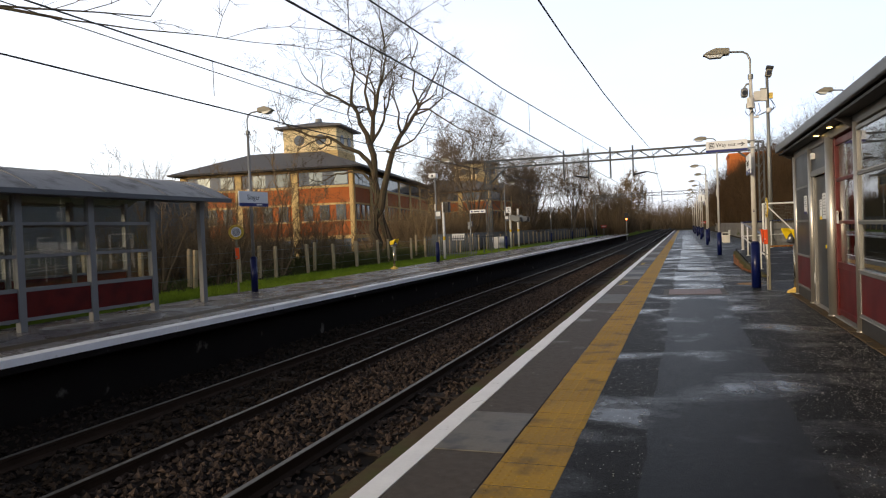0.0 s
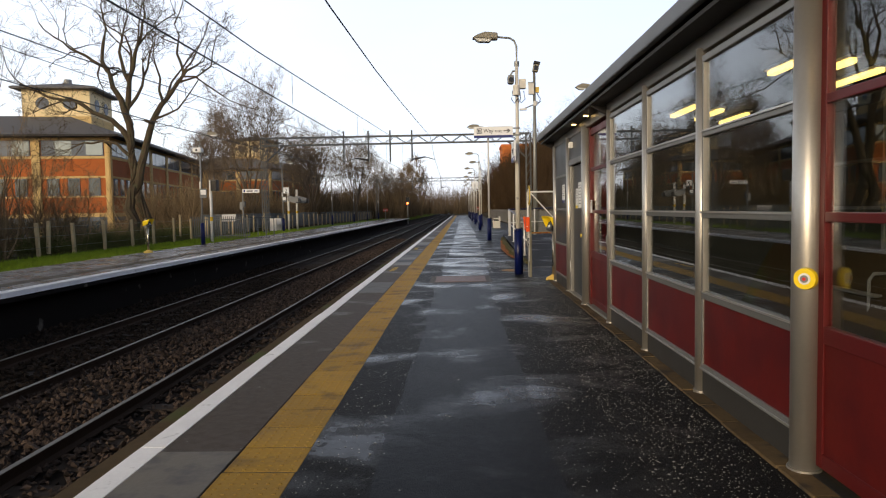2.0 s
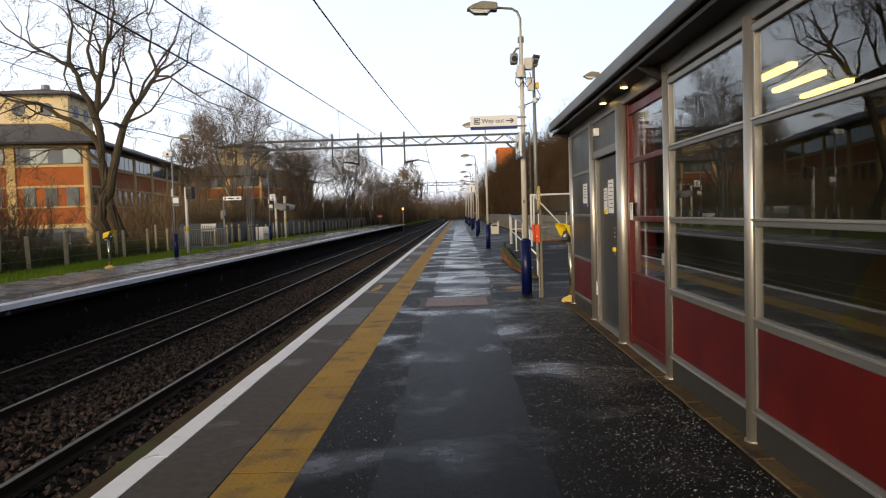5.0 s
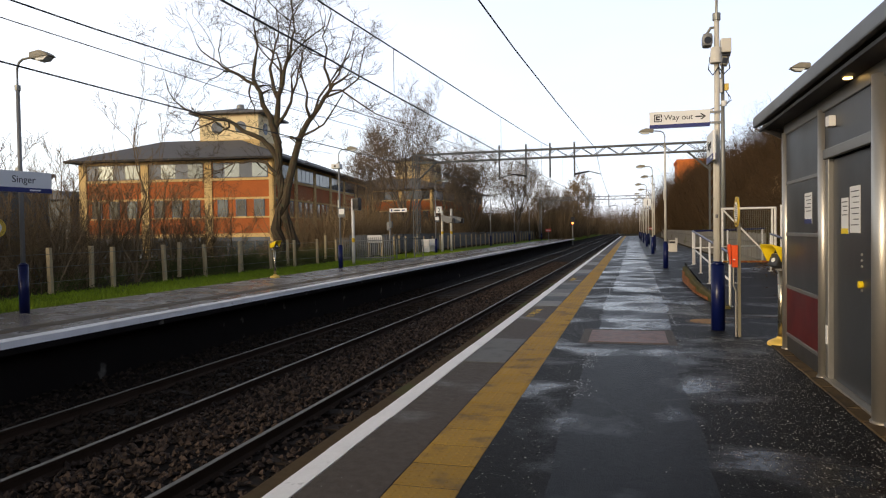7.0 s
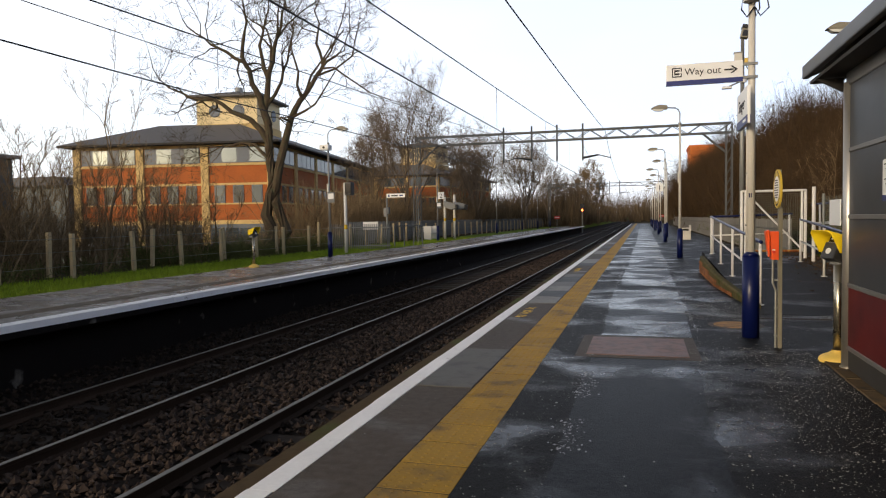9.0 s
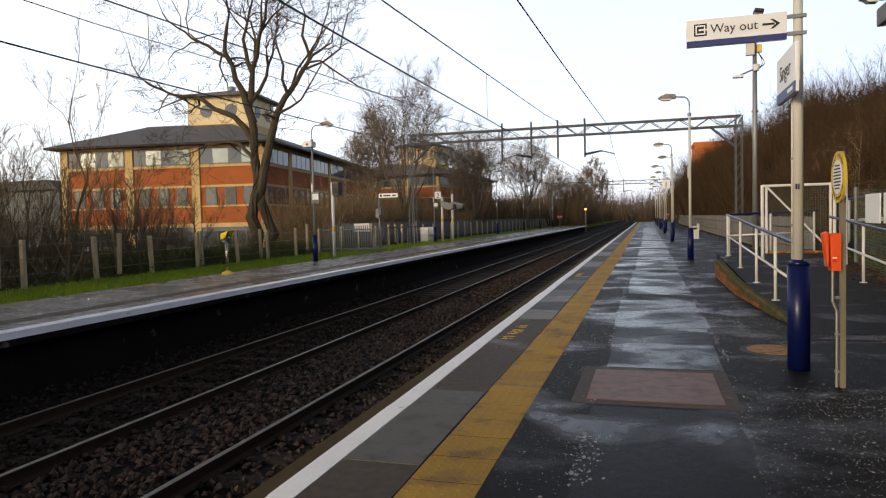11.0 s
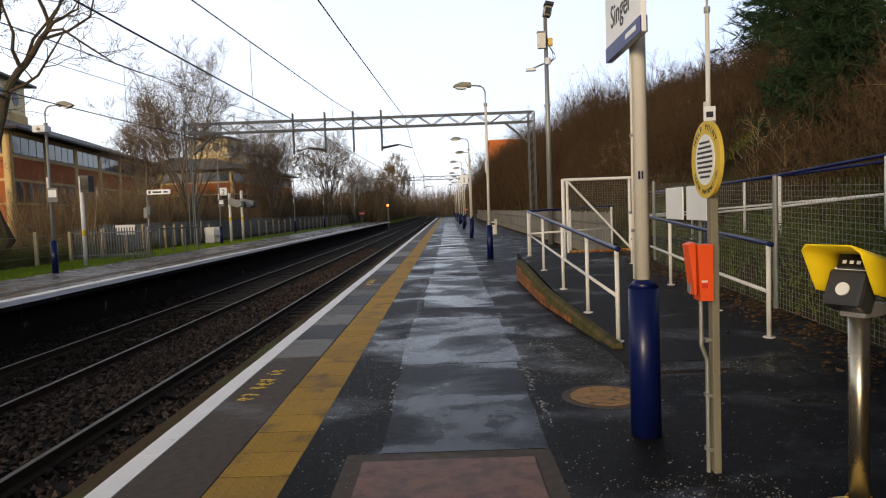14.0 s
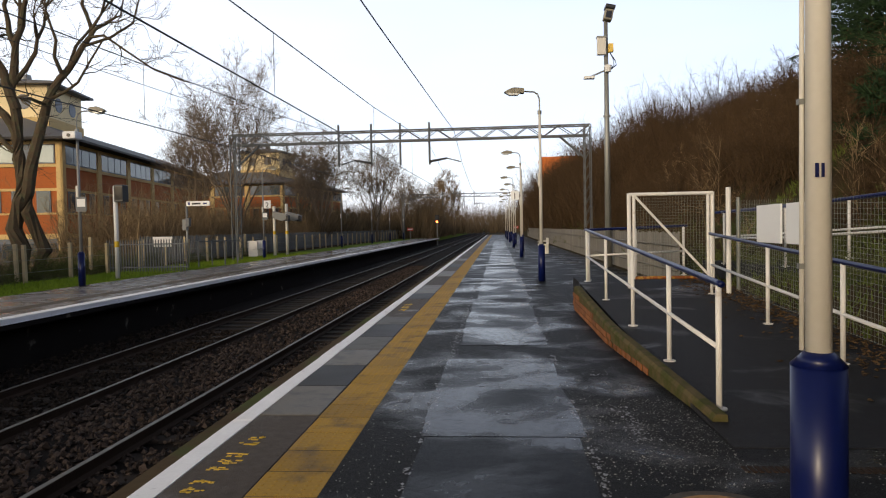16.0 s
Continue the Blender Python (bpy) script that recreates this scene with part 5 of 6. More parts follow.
def post_sign(at, h, label, board=None, pole_mat="galv", r=0.04):
    s = thing("signal_post", at, label, "post", "far platform posts")
    part("pole", rod((0, 0, 0), (0, 0, h), r, seg=12), pole_mat, s, "", True)
    return s


# far platform equipment
s = post_sign((-12.5, 37.2, 0), 3.1, "white post with yellow band and black monitor", pole_mat="white", r=0.07)
part("band", rod((0, 0, 1.05), (0, 0, 1.25), 0.073, seg=12), "yellow_paint", s)
m_ = part("monitor", box(0.06, 0.38, -0.20, 0.16, 2.55, 3.12, bevel=0.03), "black", s, "black platform monitor")
part("screen", box(0.09, 0.35, -0.206, -0.201, 2.62, 3.05), "dark_glass", m_)
for x, y, h in ((-13.3, 56.0, 3.0), (-13.0, 57.5, 3.2)):
    s = post_sign((x, y, 0), h, "pale post with yellow band and monitor hood", pole_mat="cream", r=0.09)
    part("band", rod((0, 0, 1.3), (0, 0, 1.5), 0.094, seg=12), "yellow_paint", s)
    part("hood", prism([(0.0, 2.7), (0.8, 2.5), (0.8, 2.2), (0.5, 2.1), (0.0, 2.3)], "y", -0.25, 0.25), "grey_plastic", s)
    part("monitor", box(0.45, 0.95, -0.22, 0.22, 2.1, 2.45, bevel=0.03), "black", s)
s = post_sign((-12.7, 42.9, 0), 2.6, "grey post with way-out arm and boxes")
part("arm_sign", box(0.0, 1.0, -0.03, 0.03, 2.6, 2.8), "sign_white", s, "white direction sign")
part("text_bar", box(0.25, 0.62, -0.034, -0.03, 2.66, 2.73), "ink", s)
part("text_bar", box(0.07, 0.17, -0.034, -0.03, 2.64, 2.76), "navy_sign", s)
part("text_bar", box(0.72, 0.90, -0.034, -0.03, 2.66, 2.73), "navy_sign", s)
part("box", box(-0.16, 0.02, -0.1, 0.1, 1.6, 2.05, bevel=0.02), "grey_plastic", s)
part("box", box(-0.04, 0.14, -0.1, 0.1, 1.75, 2.1, bevel=0.02), "grey_paint", s)
for x, y, ch in ((-12.72, 53.1, "2"), (POST_X - 0.3, 48.9, "1")):
    s = thing("platform_number", (x, y, 2.75), "white platform number sign on a lamp post", "sign", "platform numbers")
    part("plate", box(-0.20, 0.20, -0.02, 0.02, 0.04, 0.48, bevel=0.01), "sign_white", s)
    lettering(ch, 0.42, pose(0, -0.022, 0.09, 90), s, align="CENTER")
    part("strap", box(-0.3, 0.3, 0.02, 0.05, 0.22, 0.27), "galv", s)
for x, y in ((-11.66, 33.98), (-12.86, 53.08)):
    s = thing("camera_notice", (x, y, 2.15), "small white notice plate on a lamp post", "sign", "camera notices")
    part("plate", box(-0.16, 0.16, -0.03, -0.01, 0, 0.42), "grey_paint", s)
    part("symbol", box(-0.12, 0.12, -0.034, -0.03, 0.14, 0.36), "paper", s)
cam_far = thing("platform_camera", (-11.8, 33.95, 4.2), "grey camera on the far lamp post", "camera")
part("housing", box(-0.2, 0.2, -0.25, 0.1, 0.0, 0.22, bevel=0.05), "paper", cam_far)
part("lens", rod((0.0, -0.27, 0.1), (0.0, -0.24, 0.1), 0.05, seg=12), "dark_glass", cam_far)

rl = thing("palisade_gate", (-14.3, 41.0, 0), "dark steel railings and gate beside the far platform", "railing")
for k in range(30):
    part("bar", box(-0.8 + 0.11 * k, -0.77 + 0.11 * k, -0.02, 0.02, 0, 1.25), "palisade", rl)
for z in (0.15, 1.05):
    part("rail", box(-0.85, 2.5, -0.025, 0.025, z, z + 0.05), "palisade", rl)
bd = thing("information_board", (-13.1, 41.6, 0.95), "pale information board on the railings", "sign board")
part("board", box(-0.4, 0.4, -0.06, -0.03, 0, 0.4), "white", bd)
fr = thing("far_handrail", (-12.2, 44.5, 0), "dark tubular railing on the far platform", "railing")
for k in range(4):
    part("post", rod((0.3 * k - 0.4, -0.8 + 0.7 * k, 0), (0.3 * k - 0.4, -0.8 + 0.7 * k, 1.1), 0.03, seg=8), "palisade", fr)
part("rail", tube([(-0.4, -0.8, 1.1), (0.5, 1.3, 1.1)], 0.03, 8), "palisade", fr)
b2 = thing("far_bench", (-14.2, 55.5, 0), "white slatted bench on the far platform", "bench")
for k in range(4):
    part("slat", box(-0.25 + 0.13 * k, -0.15 + 0.13 * k, -0.8, 0.8, 0.42, 0.46), "white", b2)
for k in range(3):
    part("back_slat", box(-0.32, -0.28, -0.8, 0.8, 0.55 + 0.14 * k, 0.65 + 0.14 * k), "white", b2)
for y in (-0.7, 0.7):
    part("leg", box(-0.3, 0.25, y - 0.04, y + 0.04, 0, 0.95), "white", b2)

# post-and-wire fence behind the grass
pf = thing("post_fence", (-15.0, 8.0, -0.05), "weathered concrete posts with wire mesh behind the verge", "fence", kind="structure")
post_me = None
for k in range(66):
    y = 2.35 * k
    if post_me is None:
        o = part("post", box(-0.055, 0.055, -0.055, 0.055, 0, 1.25, bevel=0.012), "timber_post", pf)
        post_me = o.data
    else:
        o = part_data("post", post_me, None, pf)
    o.location = (random.uniform(-0.05, 0.05) - 0.012 * max(0, y - 30) * 0.5, y, random.uniform(-0.06, 0.03))
    o.rotation_euler = (random.uniform(-0.03, 0.03), random.uniform(-0.03, 0.03), random.uniform(-0.2, 0.2))
for k in range(11):
    o = part_data("post", post_me, None, pf)
    o.location = (-0.55 + random.uniform(-0.05, 0.05), 8.0 + 4.1 * k, random.uniform(0.0, 0.22))
    o.rotation_euler = (random.uniform(-0.03, 0.03), random.uniform(-0.03, 0.03), random.uniform(-0.2, 0.2))
for z in (0.35, 0.75, 1.1):
    part("strand", tube([(0.075, 0, z), (0.075, 30, z), (-0.7, 155, z)], 0.006, 4), "mesh_wire", pf)
board_fence((-16.4, 46, 0.0), (-16.0, 128, 0.0), 1.35, "palisade", 0.14, "dark palisade fence behind the far platform", "palisade_fence", 0.07)
cl = thing("clad_building", (-20.5, 14.0, -0.3), "long low building with ribbed grey cladding", "building")
part("wall", box(-8, 0, -14, 13.6, 0, 4.0), "container", cl)
for k in range(26):
    part("rib", box(0.0, 0.03, -14, 13.6, 0.1 + 0.15 * k, 0.17 + 0.15 * k), "container", cl)
part("roof", box(-8.2, 0.2, -14.2, 13.8, 4.0, 4.12), "roof_sheet", cl)

# ---------------------------------------------------------------- brick office
def office(at, turn, bays_f, bays_s, wf, ws, cup, label, ground_z=-0.6):
    """Two-storey brick office over a dark ground floor; local x runs left along the front, y back."""
    o = thing("office_building", at, label, "building", "offices", turn=turn)
    F, S = bays_f * wf, bays_s * ws
    part("plinth_wall", box(-F, 0, 0, S, ground_z, 1.18), "office_frame", o, "dark glazed ground storey")
    part("brick_wall", box(-F + 0.02, -0.02, 0.02, S - 0.02, 1.18, 6.25), "brick_red", o, "orange-red brick wall")
    for z, h, d in ((1.15, 0.26, 0.06), (2.42, 0.10, 0.05), (3.66, 0.14, 0.05), (4.92, 0.16, 0.07), (6.12, 0.16, 0.06)):
        part("string_course", box(-F - d, d, -d, S + d, z, z + h), "stone", o, "buff stone band")

    def on_face(side, a, b, z0, z1, name, mat, proud, parent, label=""):
        if side == "f":
            return part(name, box(-b, -a, -proud, 0.03, z0, z1), mat, parent, label)
        return part(name, box(-0.03, proud, a, b, z0, z1), mat, parent, label)

    for side, n, w in (("f", bays_f, wf), ("s", bays_s, ws)):
        for k in range(n + 1):
            c = k * w
            on_face(side, max(-0.09, c - 0.26), c + 0.26, ground_z, 6.2, "pilaster", "stone", 0.09, o, "buff stone pilaster")
        for k in range(n):
            a, b = k * w + 0.34, (k + 1) * w - 0.34
            win = on_face(side, a, b, 5.1, 6.1, "window_band", "office_frame", 0.03, o, "blue-grey window band")
            m = 4
            for j in range(m):
                if j % 2 == 0 or side == "s":
                    # side panes take the darkened copy of the glass, front panes the bright one
                    on_face(side, a + (b - a) * j / m + 0.05, a + (b - a) * (j + 1) / m + (0.12 if side == "f" else -0.05), 5.16, 6.04, "pane", "office_glass" if side == "f" else "office_glass_shaded", 0.045, win)
            for j in range(3):
                c = a + (b - a) * (j + 0.5) / 3
                wd = on_face(side, c - 0.36, c + 0.36, 2.52, 3.66, "window", "office_frame", 0.03, o, "narrow window in a dark frame")
                on_face(side, c - 0.29, c + 0.29, 2.58, 3.60, "pane", "office_glass_shaded", 0.045, wd)
            gw = on_face(side, a, b, 0.0, 0.95, "ground_window", "office_frame", 0.03, o)
            for j in range(4):
                on_face(side, a + (b - a) * j / 4 + 0.05, a + (b - a) * (j + 1) / 4 - 0.05, 0.05, 0.9, "pane", "office_glass_shaded", 0.045, gw)
    # hipped roof with wide eaves
    e = 0.85
    part("soffit", box(-F - e, e, -e, S + e, 6.28, 6.40), "roof_dark", o)
    bm = bmesh.new()
    inset = 4.6
    lo = [bm.verts.new(p) for p in ((-F - e, -e, 6.40), (e, -e, 6.40), (e, S + e, 6.40), (-F - e, S + e, 6.40))]
    hi = [bm.verts.new(p) for p in ((-F - e + inset, inset - e, 8.15), (e - inset, inset - e, 8.15), (e - inset, S + e - inset, 8.15), (-F - e + inset, S + e - inset, 8.15))]
    for k in range(4):
        bm.faces.new((lo[k], lo[(k + 1) % 4], hi[(k + 1) % 4], hi[k]))
    bm.faces.new(hi); bm.faces.new(lo[::-1])
    bmesh.ops.recalc_face_normals(bm, faces=bm.faces)
    part("roof", bm, "slate", o, "grey slate hipped roof")
    if cup:
        cx, cy, s = cup
        c = part("cupola", box(cx - s, cx, cy, cy + s, 7.3, 9.95), "cupola_wall", o, "cream rendered lantern tower")
        part("cupola_base", box(cx - s - 0.08, cx + 0.08, cy - 0.08, cy + s + 0.08, 7.3, 8.1), "stone", c)
        for j in (0.3, 0.7):
            part("round_window", rod((cx - s * j, cy + 0.02, 9.0), (cx - s * j, cy - 0.04, 9.0), 0.42, seg=24), "office_frame", c, "round window")
            part("round_window", rod((cx - 0.02, cy + s * j, 9.0), (cx + 0.04, cy + s * j, 9.0), 0.42, seg=24), "office_frame", c, "round window")
        bm = bmesh.new()
        g = 0.55
        lo = [bm.verts.new((x, y, 9.95)) for x, y in ((cx - s - g, cy - g), (cx + g, cy - g), (cx + g, cy + s + g), (cx - s - g, cy + s + g))]
        lo2 = [bm.verts.new((v.co.x, v.co.y, 10.08)) for v in lo]
        t = bm.verts.new((cx - s / 2, cy + s / 2, 10.75))
        for k in range(4):
            bm.faces.new((lo[k], lo[(k + 1) % 4], lo2[(k + 1) % 4], lo2[k]))
            bm.faces.new((lo2[k], lo2[(k + 1) % 4], t))
        bm.faces.new(lo[::-1])
        part("cupola_roof", bm, "slate", c)
        part("finial", rod((cx - s / 2, cy + s / 2, 10.7), (cx - s / 2, cy + s / 2, 11.0), 0.3, 0.25, seg=10), "galv", c)
    return o


M["cupola_wall"] = material("cream_render", (0.74, 0.60, 0.34), 0.8, var=0.12, scale=0.8, fine=6)
office((-29.2, 59.8, -0.2), 9.0, 3, 6, 4.45, 4.6, (-2.3, 3.6, 4.4), "long orange-brick office with slate roof and cream lantern").scale = (1.29, 1.29, 1.29)
office((-28.2, 105.0, 0), -4.0, 3, 5, 4.0, 4.2, (-1.5, 3.0, 4.5), "second orange-brick office behind bare trees").scale = (1.25, 1.25, 1.25)
annex = thing("low_house", (-62, 70, -0.5), "low pale building with a shallow slate roof", "building")
part("wall", box(-9, 2, 0, 8, 0, 6.2), "container", annex)
part("roof", prism([(-9.8, 6.2), (2.8, 6.2), (1.0, 7.2), (-8.0, 7.2)], "y", -0.8, 8.8), "slate", annex)
tw = thing("orange_tower", (14.0, 150, 0), "distant orange-red block of flats above the trees", "building")
part("wall", box(-5.0, 4.2, 0, 9, 0, 14.4), "orange_brick", tw)
part("parapet", box(-5.2, 4.4, -0.2, 9.2, 14.4, 14.9), "orange_brick", tw)
up_h = thing("hilltop_house", (24.0, 52.0, 5.0), "low brown-roofed house on the hilltop", "building")
part("wall", box(-5, 8, 0, 7, 0, 3.4), "brick_red", up_h)
part("roof", prism([(-5.8, 3.3), (8.8, 3.3), (1.5, 6.0)], "y", -0.6, 7.6), "slate", up_h)


# ---------------------------------------------------------------- trees
def tree(at, limbs, depth, label, mat="bark", seed=1, twig_len=1.0, group="bare trees", seg0=9, spread=0.55, reach=(0.36, 0.6), tip_n=4, fine=0.008, lift=0.16, wiggle=0.16, forks=(6, 3, 3), cap=9.0, least=(0.5, 0.4, 0.3), stray=0.5, kink=0.05):
    """Bare tree: given main limbs, forked boughs, then fine twigs."""
    rng = random.Random(seed)
    t = thing("bare_tree", at, label, "tree", group)
    wood = bmesh.new()
    tips = []

    def bough(path, r0, r1, level):
        seg = max(4, seg0 - 2 * level)
        pts = [Vector(p) for p in path]
        ring0 = None
        for i, p in enumerate(pts):
            d = (pts[min(i + 1, len(pts) - 1)] - pts[max(i - 1, 0)]).normalized()
            q = d.to_track_quat("Z", "Y")
            r = r1 + (r0 - r1) * (1 - i / (len(pts) - 1)) ** 1.35
            ring = [wood.verts.new(p + q @ Vector((r * math.cos(6.283 * k / seg), r * math.sin(6.283 * k / seg), 0))) for k in range(seg)]
            if ring0:
                for k in range(seg):
                    wood.faces.new((ring0[k], ring0[(k + 1) % seg], ring[(k + 1) % seg], ring[k]))
            ring0 = ring
        if level >= depth:
            tips.append((pts, r1))
            return
        size = sum((b - a).length for a, b in zip(pts, pts[1:]))
        n = min(forks[level], max(2, int(size / least[level])))
        for j in range(n + 1):
            f = 1.0 if j == n else rng.uniform(0.35, 0.95)
            i = min(int(f * (len(pts) - 1)), len(pts) - 2)
            p = pts[i].lerp(pts[i + 1], f * (len(pts) - 1) - i)
            d = (pts[i + 1] - pts[i]).normalized()
            ln = max(size * rng.uniform(*reach), least[level] * rng.uniform(1.2, 2.0))
            side = Vector((rng.gauss(0, 1), rng.gauss(0, 1), rng.gauss(0, 0.6)))
            dd = (d * (1 - spread * 0.6) + side.normalized() * (spread if j < n else 0.25) + Vector((0, 0, lift))).normalized()
            sub, q = [p], p
            for s in range(4):
                dd = (dd + Vector((rng.gauss(0, wiggle), rng.gauss(0, wiggle), rng.gauss(0.03, wiggle * 0.8)))).normalized()
                q = q + dd * ln / 4
                sub.append(q)
            rr = r1 + (r0 - r1) * (1 - f) ** 1.35
            bough(sub, min(cap, rr * 0.62), max(0.006, min(cap, rr * 0.62) * 0.42), level + 1)

    for path, r0, r1 in limbs:
        bent = [Vector(path[0])]
        for a, b in zip(path, path[1:]):
            a, b = Vector(a), Vector(b)
            k = kink * (b - a).length
            bent += [a.lerp(b, 0.5) + Vector((rng.gauss(0, k), rng.gauss(0, k), rng.gauss(0, k * 0.5))), b]
        bough(bent, r0, r1, 0)
    part("trunk", wood, mat, t)
    starts, ends = [], []
    for pts, r in tips:
        for _ in range(tip_n):
            i = rng.randrange(1, len(pts))
            p = pts[i]
            d = (pts[i] - pts[i - 1]).normalized() + Vector((rng.gauss(0, stray), rng.gauss(0, stray), rng.gauss(0.1, stray)))
            starts.append(p); ends.append(p + d.normalized() * rng.uniform(0.4, 1.0) * twig_len)
    np.random.seed(seed)
    a, b = np.array(starts), np.array(ends)
    f = np.random.uniform(0.3, 0.9, (len(a), 3))
    a2 = (a[:, None] + (b - a)[:, None] * f[..., None]).reshape(-1, 3)
    d2 = np.repeat(b - a, 3, axis=0) * 0.45 + np.random.normal(0, 0.24 * twig_len, (len(a2), 3))
    tagged(shapes("crown", [(np.concatenate([spikes(a, b, fine), spikes(a2, a2 + d2, fine * 0.65)]), SPIKE)], mat, t), kind="stuff")
    return t


# the big tree: a straight stem and a kinked one that parts from it low down
big = [
    ([(0.25, 0, -0.3), (0.22, 0, 1.2), (0.22, 0, 3.0), (0.18, 0.05, 4.6), (0.2, 0, 6.1), (0.12, 0, 7.5), (0.25, 0, 8.9), (0.55, 0.1, 10.2), (0.9, 0.2, 11.2), (1.15, 0.2, 12.3), (0.95, 0, 14.6)], 0.35, 0.035),
    ([(0.50, 0, -0.3), (0.48, 0, 2.6), (0.66, 0, 4.1), (1.0, 0.05, 5.4), (1.4, 0, 6.6), (1.9, 0.05, 7.5), (2.5, 0.1, 8.2), (3.1, 0.1, 9.0), (2.98, 0.15, 9.8), (2.85, 0.2, 10.6), (2.72, 0.2, 11.8), (3.2, 0.3, 13.0)], 0.27, 0.03),
    ([(0.2, 0, 6.4), (-0.1, -0.1, 7.4), (-0.41, 0, 8.07), (-0.7, -0.1, 8.9), (-0.92, -0.2, 9.5), (-1.88, -0.3, 10.1), (-2.7, -0.4, 10.5), (-3.5, -0.4, 11.1), (-4.35, -0.3, 11.9)], 0.20, 0.03),
    ([(-0.85, -0.15, 9.3), (-1.15, 0, 10.4), (-0.95, 0.1, 11.6), (-1.2, 0.15, 12.8), (-1.04, 0.2, 14.0)], 0.12, 0.025),
    ([(0.15, 0, 5.5), (-0.2, -0.1, 6.2), (-0.67, -0.2, 6.7), (-1.6, -0.4, 7.1), (-2.6, -0.5, 7.77), (-3.5, -0.5, 7.85), (-4.3, -0.5, 8.16), (-5.1, -0.6, 8.5), (-5.65, -0.6, 8.97), (-6.2, -0.5, 10.1)], 0.17, 0.022),
    ([(0.1, 0, 4.8), (-0.7, 0.2, 5.5), (-1.6, 0.3, 5.65), (-2.6, 0.4, 5.6), (-3.4, 0.5, 5.3), (-4.6, 0.6, 4.8)], 0.10, 0.02),
    ([(0.25, 0, 8.7), (-0.3, 0.4, 9.8), (-0.45, 0.7, 11.0), (-0.15, 0.9, 12.4), (-0.35, 1.0, 13.9)], 0.12, 0.025),
    ([(0.15, 0, 7.4), (0.75, 0.4, 8.6), (1.05, 0.5, 9.6), (1.35, 0.6, 10.9), (1.9, 0.5, 12.4)], 0.10, 0.022),
    ([(3.1, 0.1, 9.0), (3.7, 0.2, 9.5), (4.2, 0.3, 9.8), (4.6, 0.2, 10.8)], 0.08, 0.02),
    ([(2.0, 0, 7.7), (2.1, -0.4, 8.8), (1.85, -0.6, 10.0), (2.1, -0.7, 11.4)], 0.08, 0.02),
]
tree((-17.8, 39.6, -0.2), big, 3, "tall bare tree with a straight and a kinked dark stem", seed=5, twig_len=0.6, reach=(0.20, 0.36), tip_n=3, fine=0.009, spread=0.70, lift=0.10, wiggle=0.30, forks=(8, 4, 3), cap=0.07, least=(0.7, 0.5, 0.4), stray=0.45, kink=0.07)
rng0 = random.Random(11)
for k, (x, y, h, w) in enumerate(((-18.2, 62.0, 12.2, 4.3), (-23.6, 68.0, 10.2, 3.2), (-16.6, 80.0, 10.9, 3.3), (-20.4, 86.0, 9.6, 3.4), (-14.4, 98, 11.2, 3.4), (-14.6, 122, 9.4, 2.6), (-13.4, 146, 9.0, 2.6))):
    limbs = [([(0, 0, -0.2), (0.05, 0, h * 0.2), (-0.05, 0.05, h * 0.45), (0.05, 0, h * 0.72)], 0.17, 0.04)]
    for j in range(9):
        a = 2.4 * j + rng0.uniform(0, 0.6)
        q, up = w * (0.72 if j % 2 else 0.42) * rng0.uniform(0.85, 1.1), h * (0.60 if j % 2 else 0.76) * rng0.uniform(0.94, 1.04)
        z0 = h * rng0.uniform(0.10, 0.30)
        c, s_ = math.cos(a), math.sin(a)
        limbs.append(([(0.05 * c, 0.05 * s_, z0), (0.34 * q * c, 0.34 * q * s_, z0 + (up - z0) * 0.32), (0.72 * q * c, 0.72 * q * s_, z0 + (up - z0) * 0.66), (q * c, q * s_, up)], 0.085, 0.025))
    tree((x, y, -0.2), limbs, 3, "rounded bare tree with a fine pale crown of twigs", "twig_pale", seed=20 + k, twig_len=0.8, spread=0.6, reach=(0.28, 0.45), tip_n=5, fine=0.009, lift=0.16, wiggle=0.16, forks=(6, 4, 3), cap=0.05, least=(0.7, 0.5, 0.45), stray=0.45)
for k, (x, y, h) in enumerate(((-10.9, 160, 12.2), (-12.3, 164, 10.6), (-9.4, 168, 10.2))):
    limbs = [([(0.3 * math.cos(2.1 * j), 0.3 * math.sin(2.1 * j), 0), (0.7 * math.cos(2.1 * j), 0.7 * math.sin(2.1 * j), h * 0.45), (0.8 * math.cos(2.1 * j), 0.8 * math.sin(2.1 * j), h * 0.88)], 0.12, 0.03) for j in range(3)]
    tree((x, y, -0.3), limbs, 2, "tall upright tan tree beside the line", "twig_tan", seed=120 + k, twig_len=1.1, spread=0.4, reach=(0.2, 0.32), tip_n=7, fine=0.022, lift=0.7, forks=(9, 4, 3))
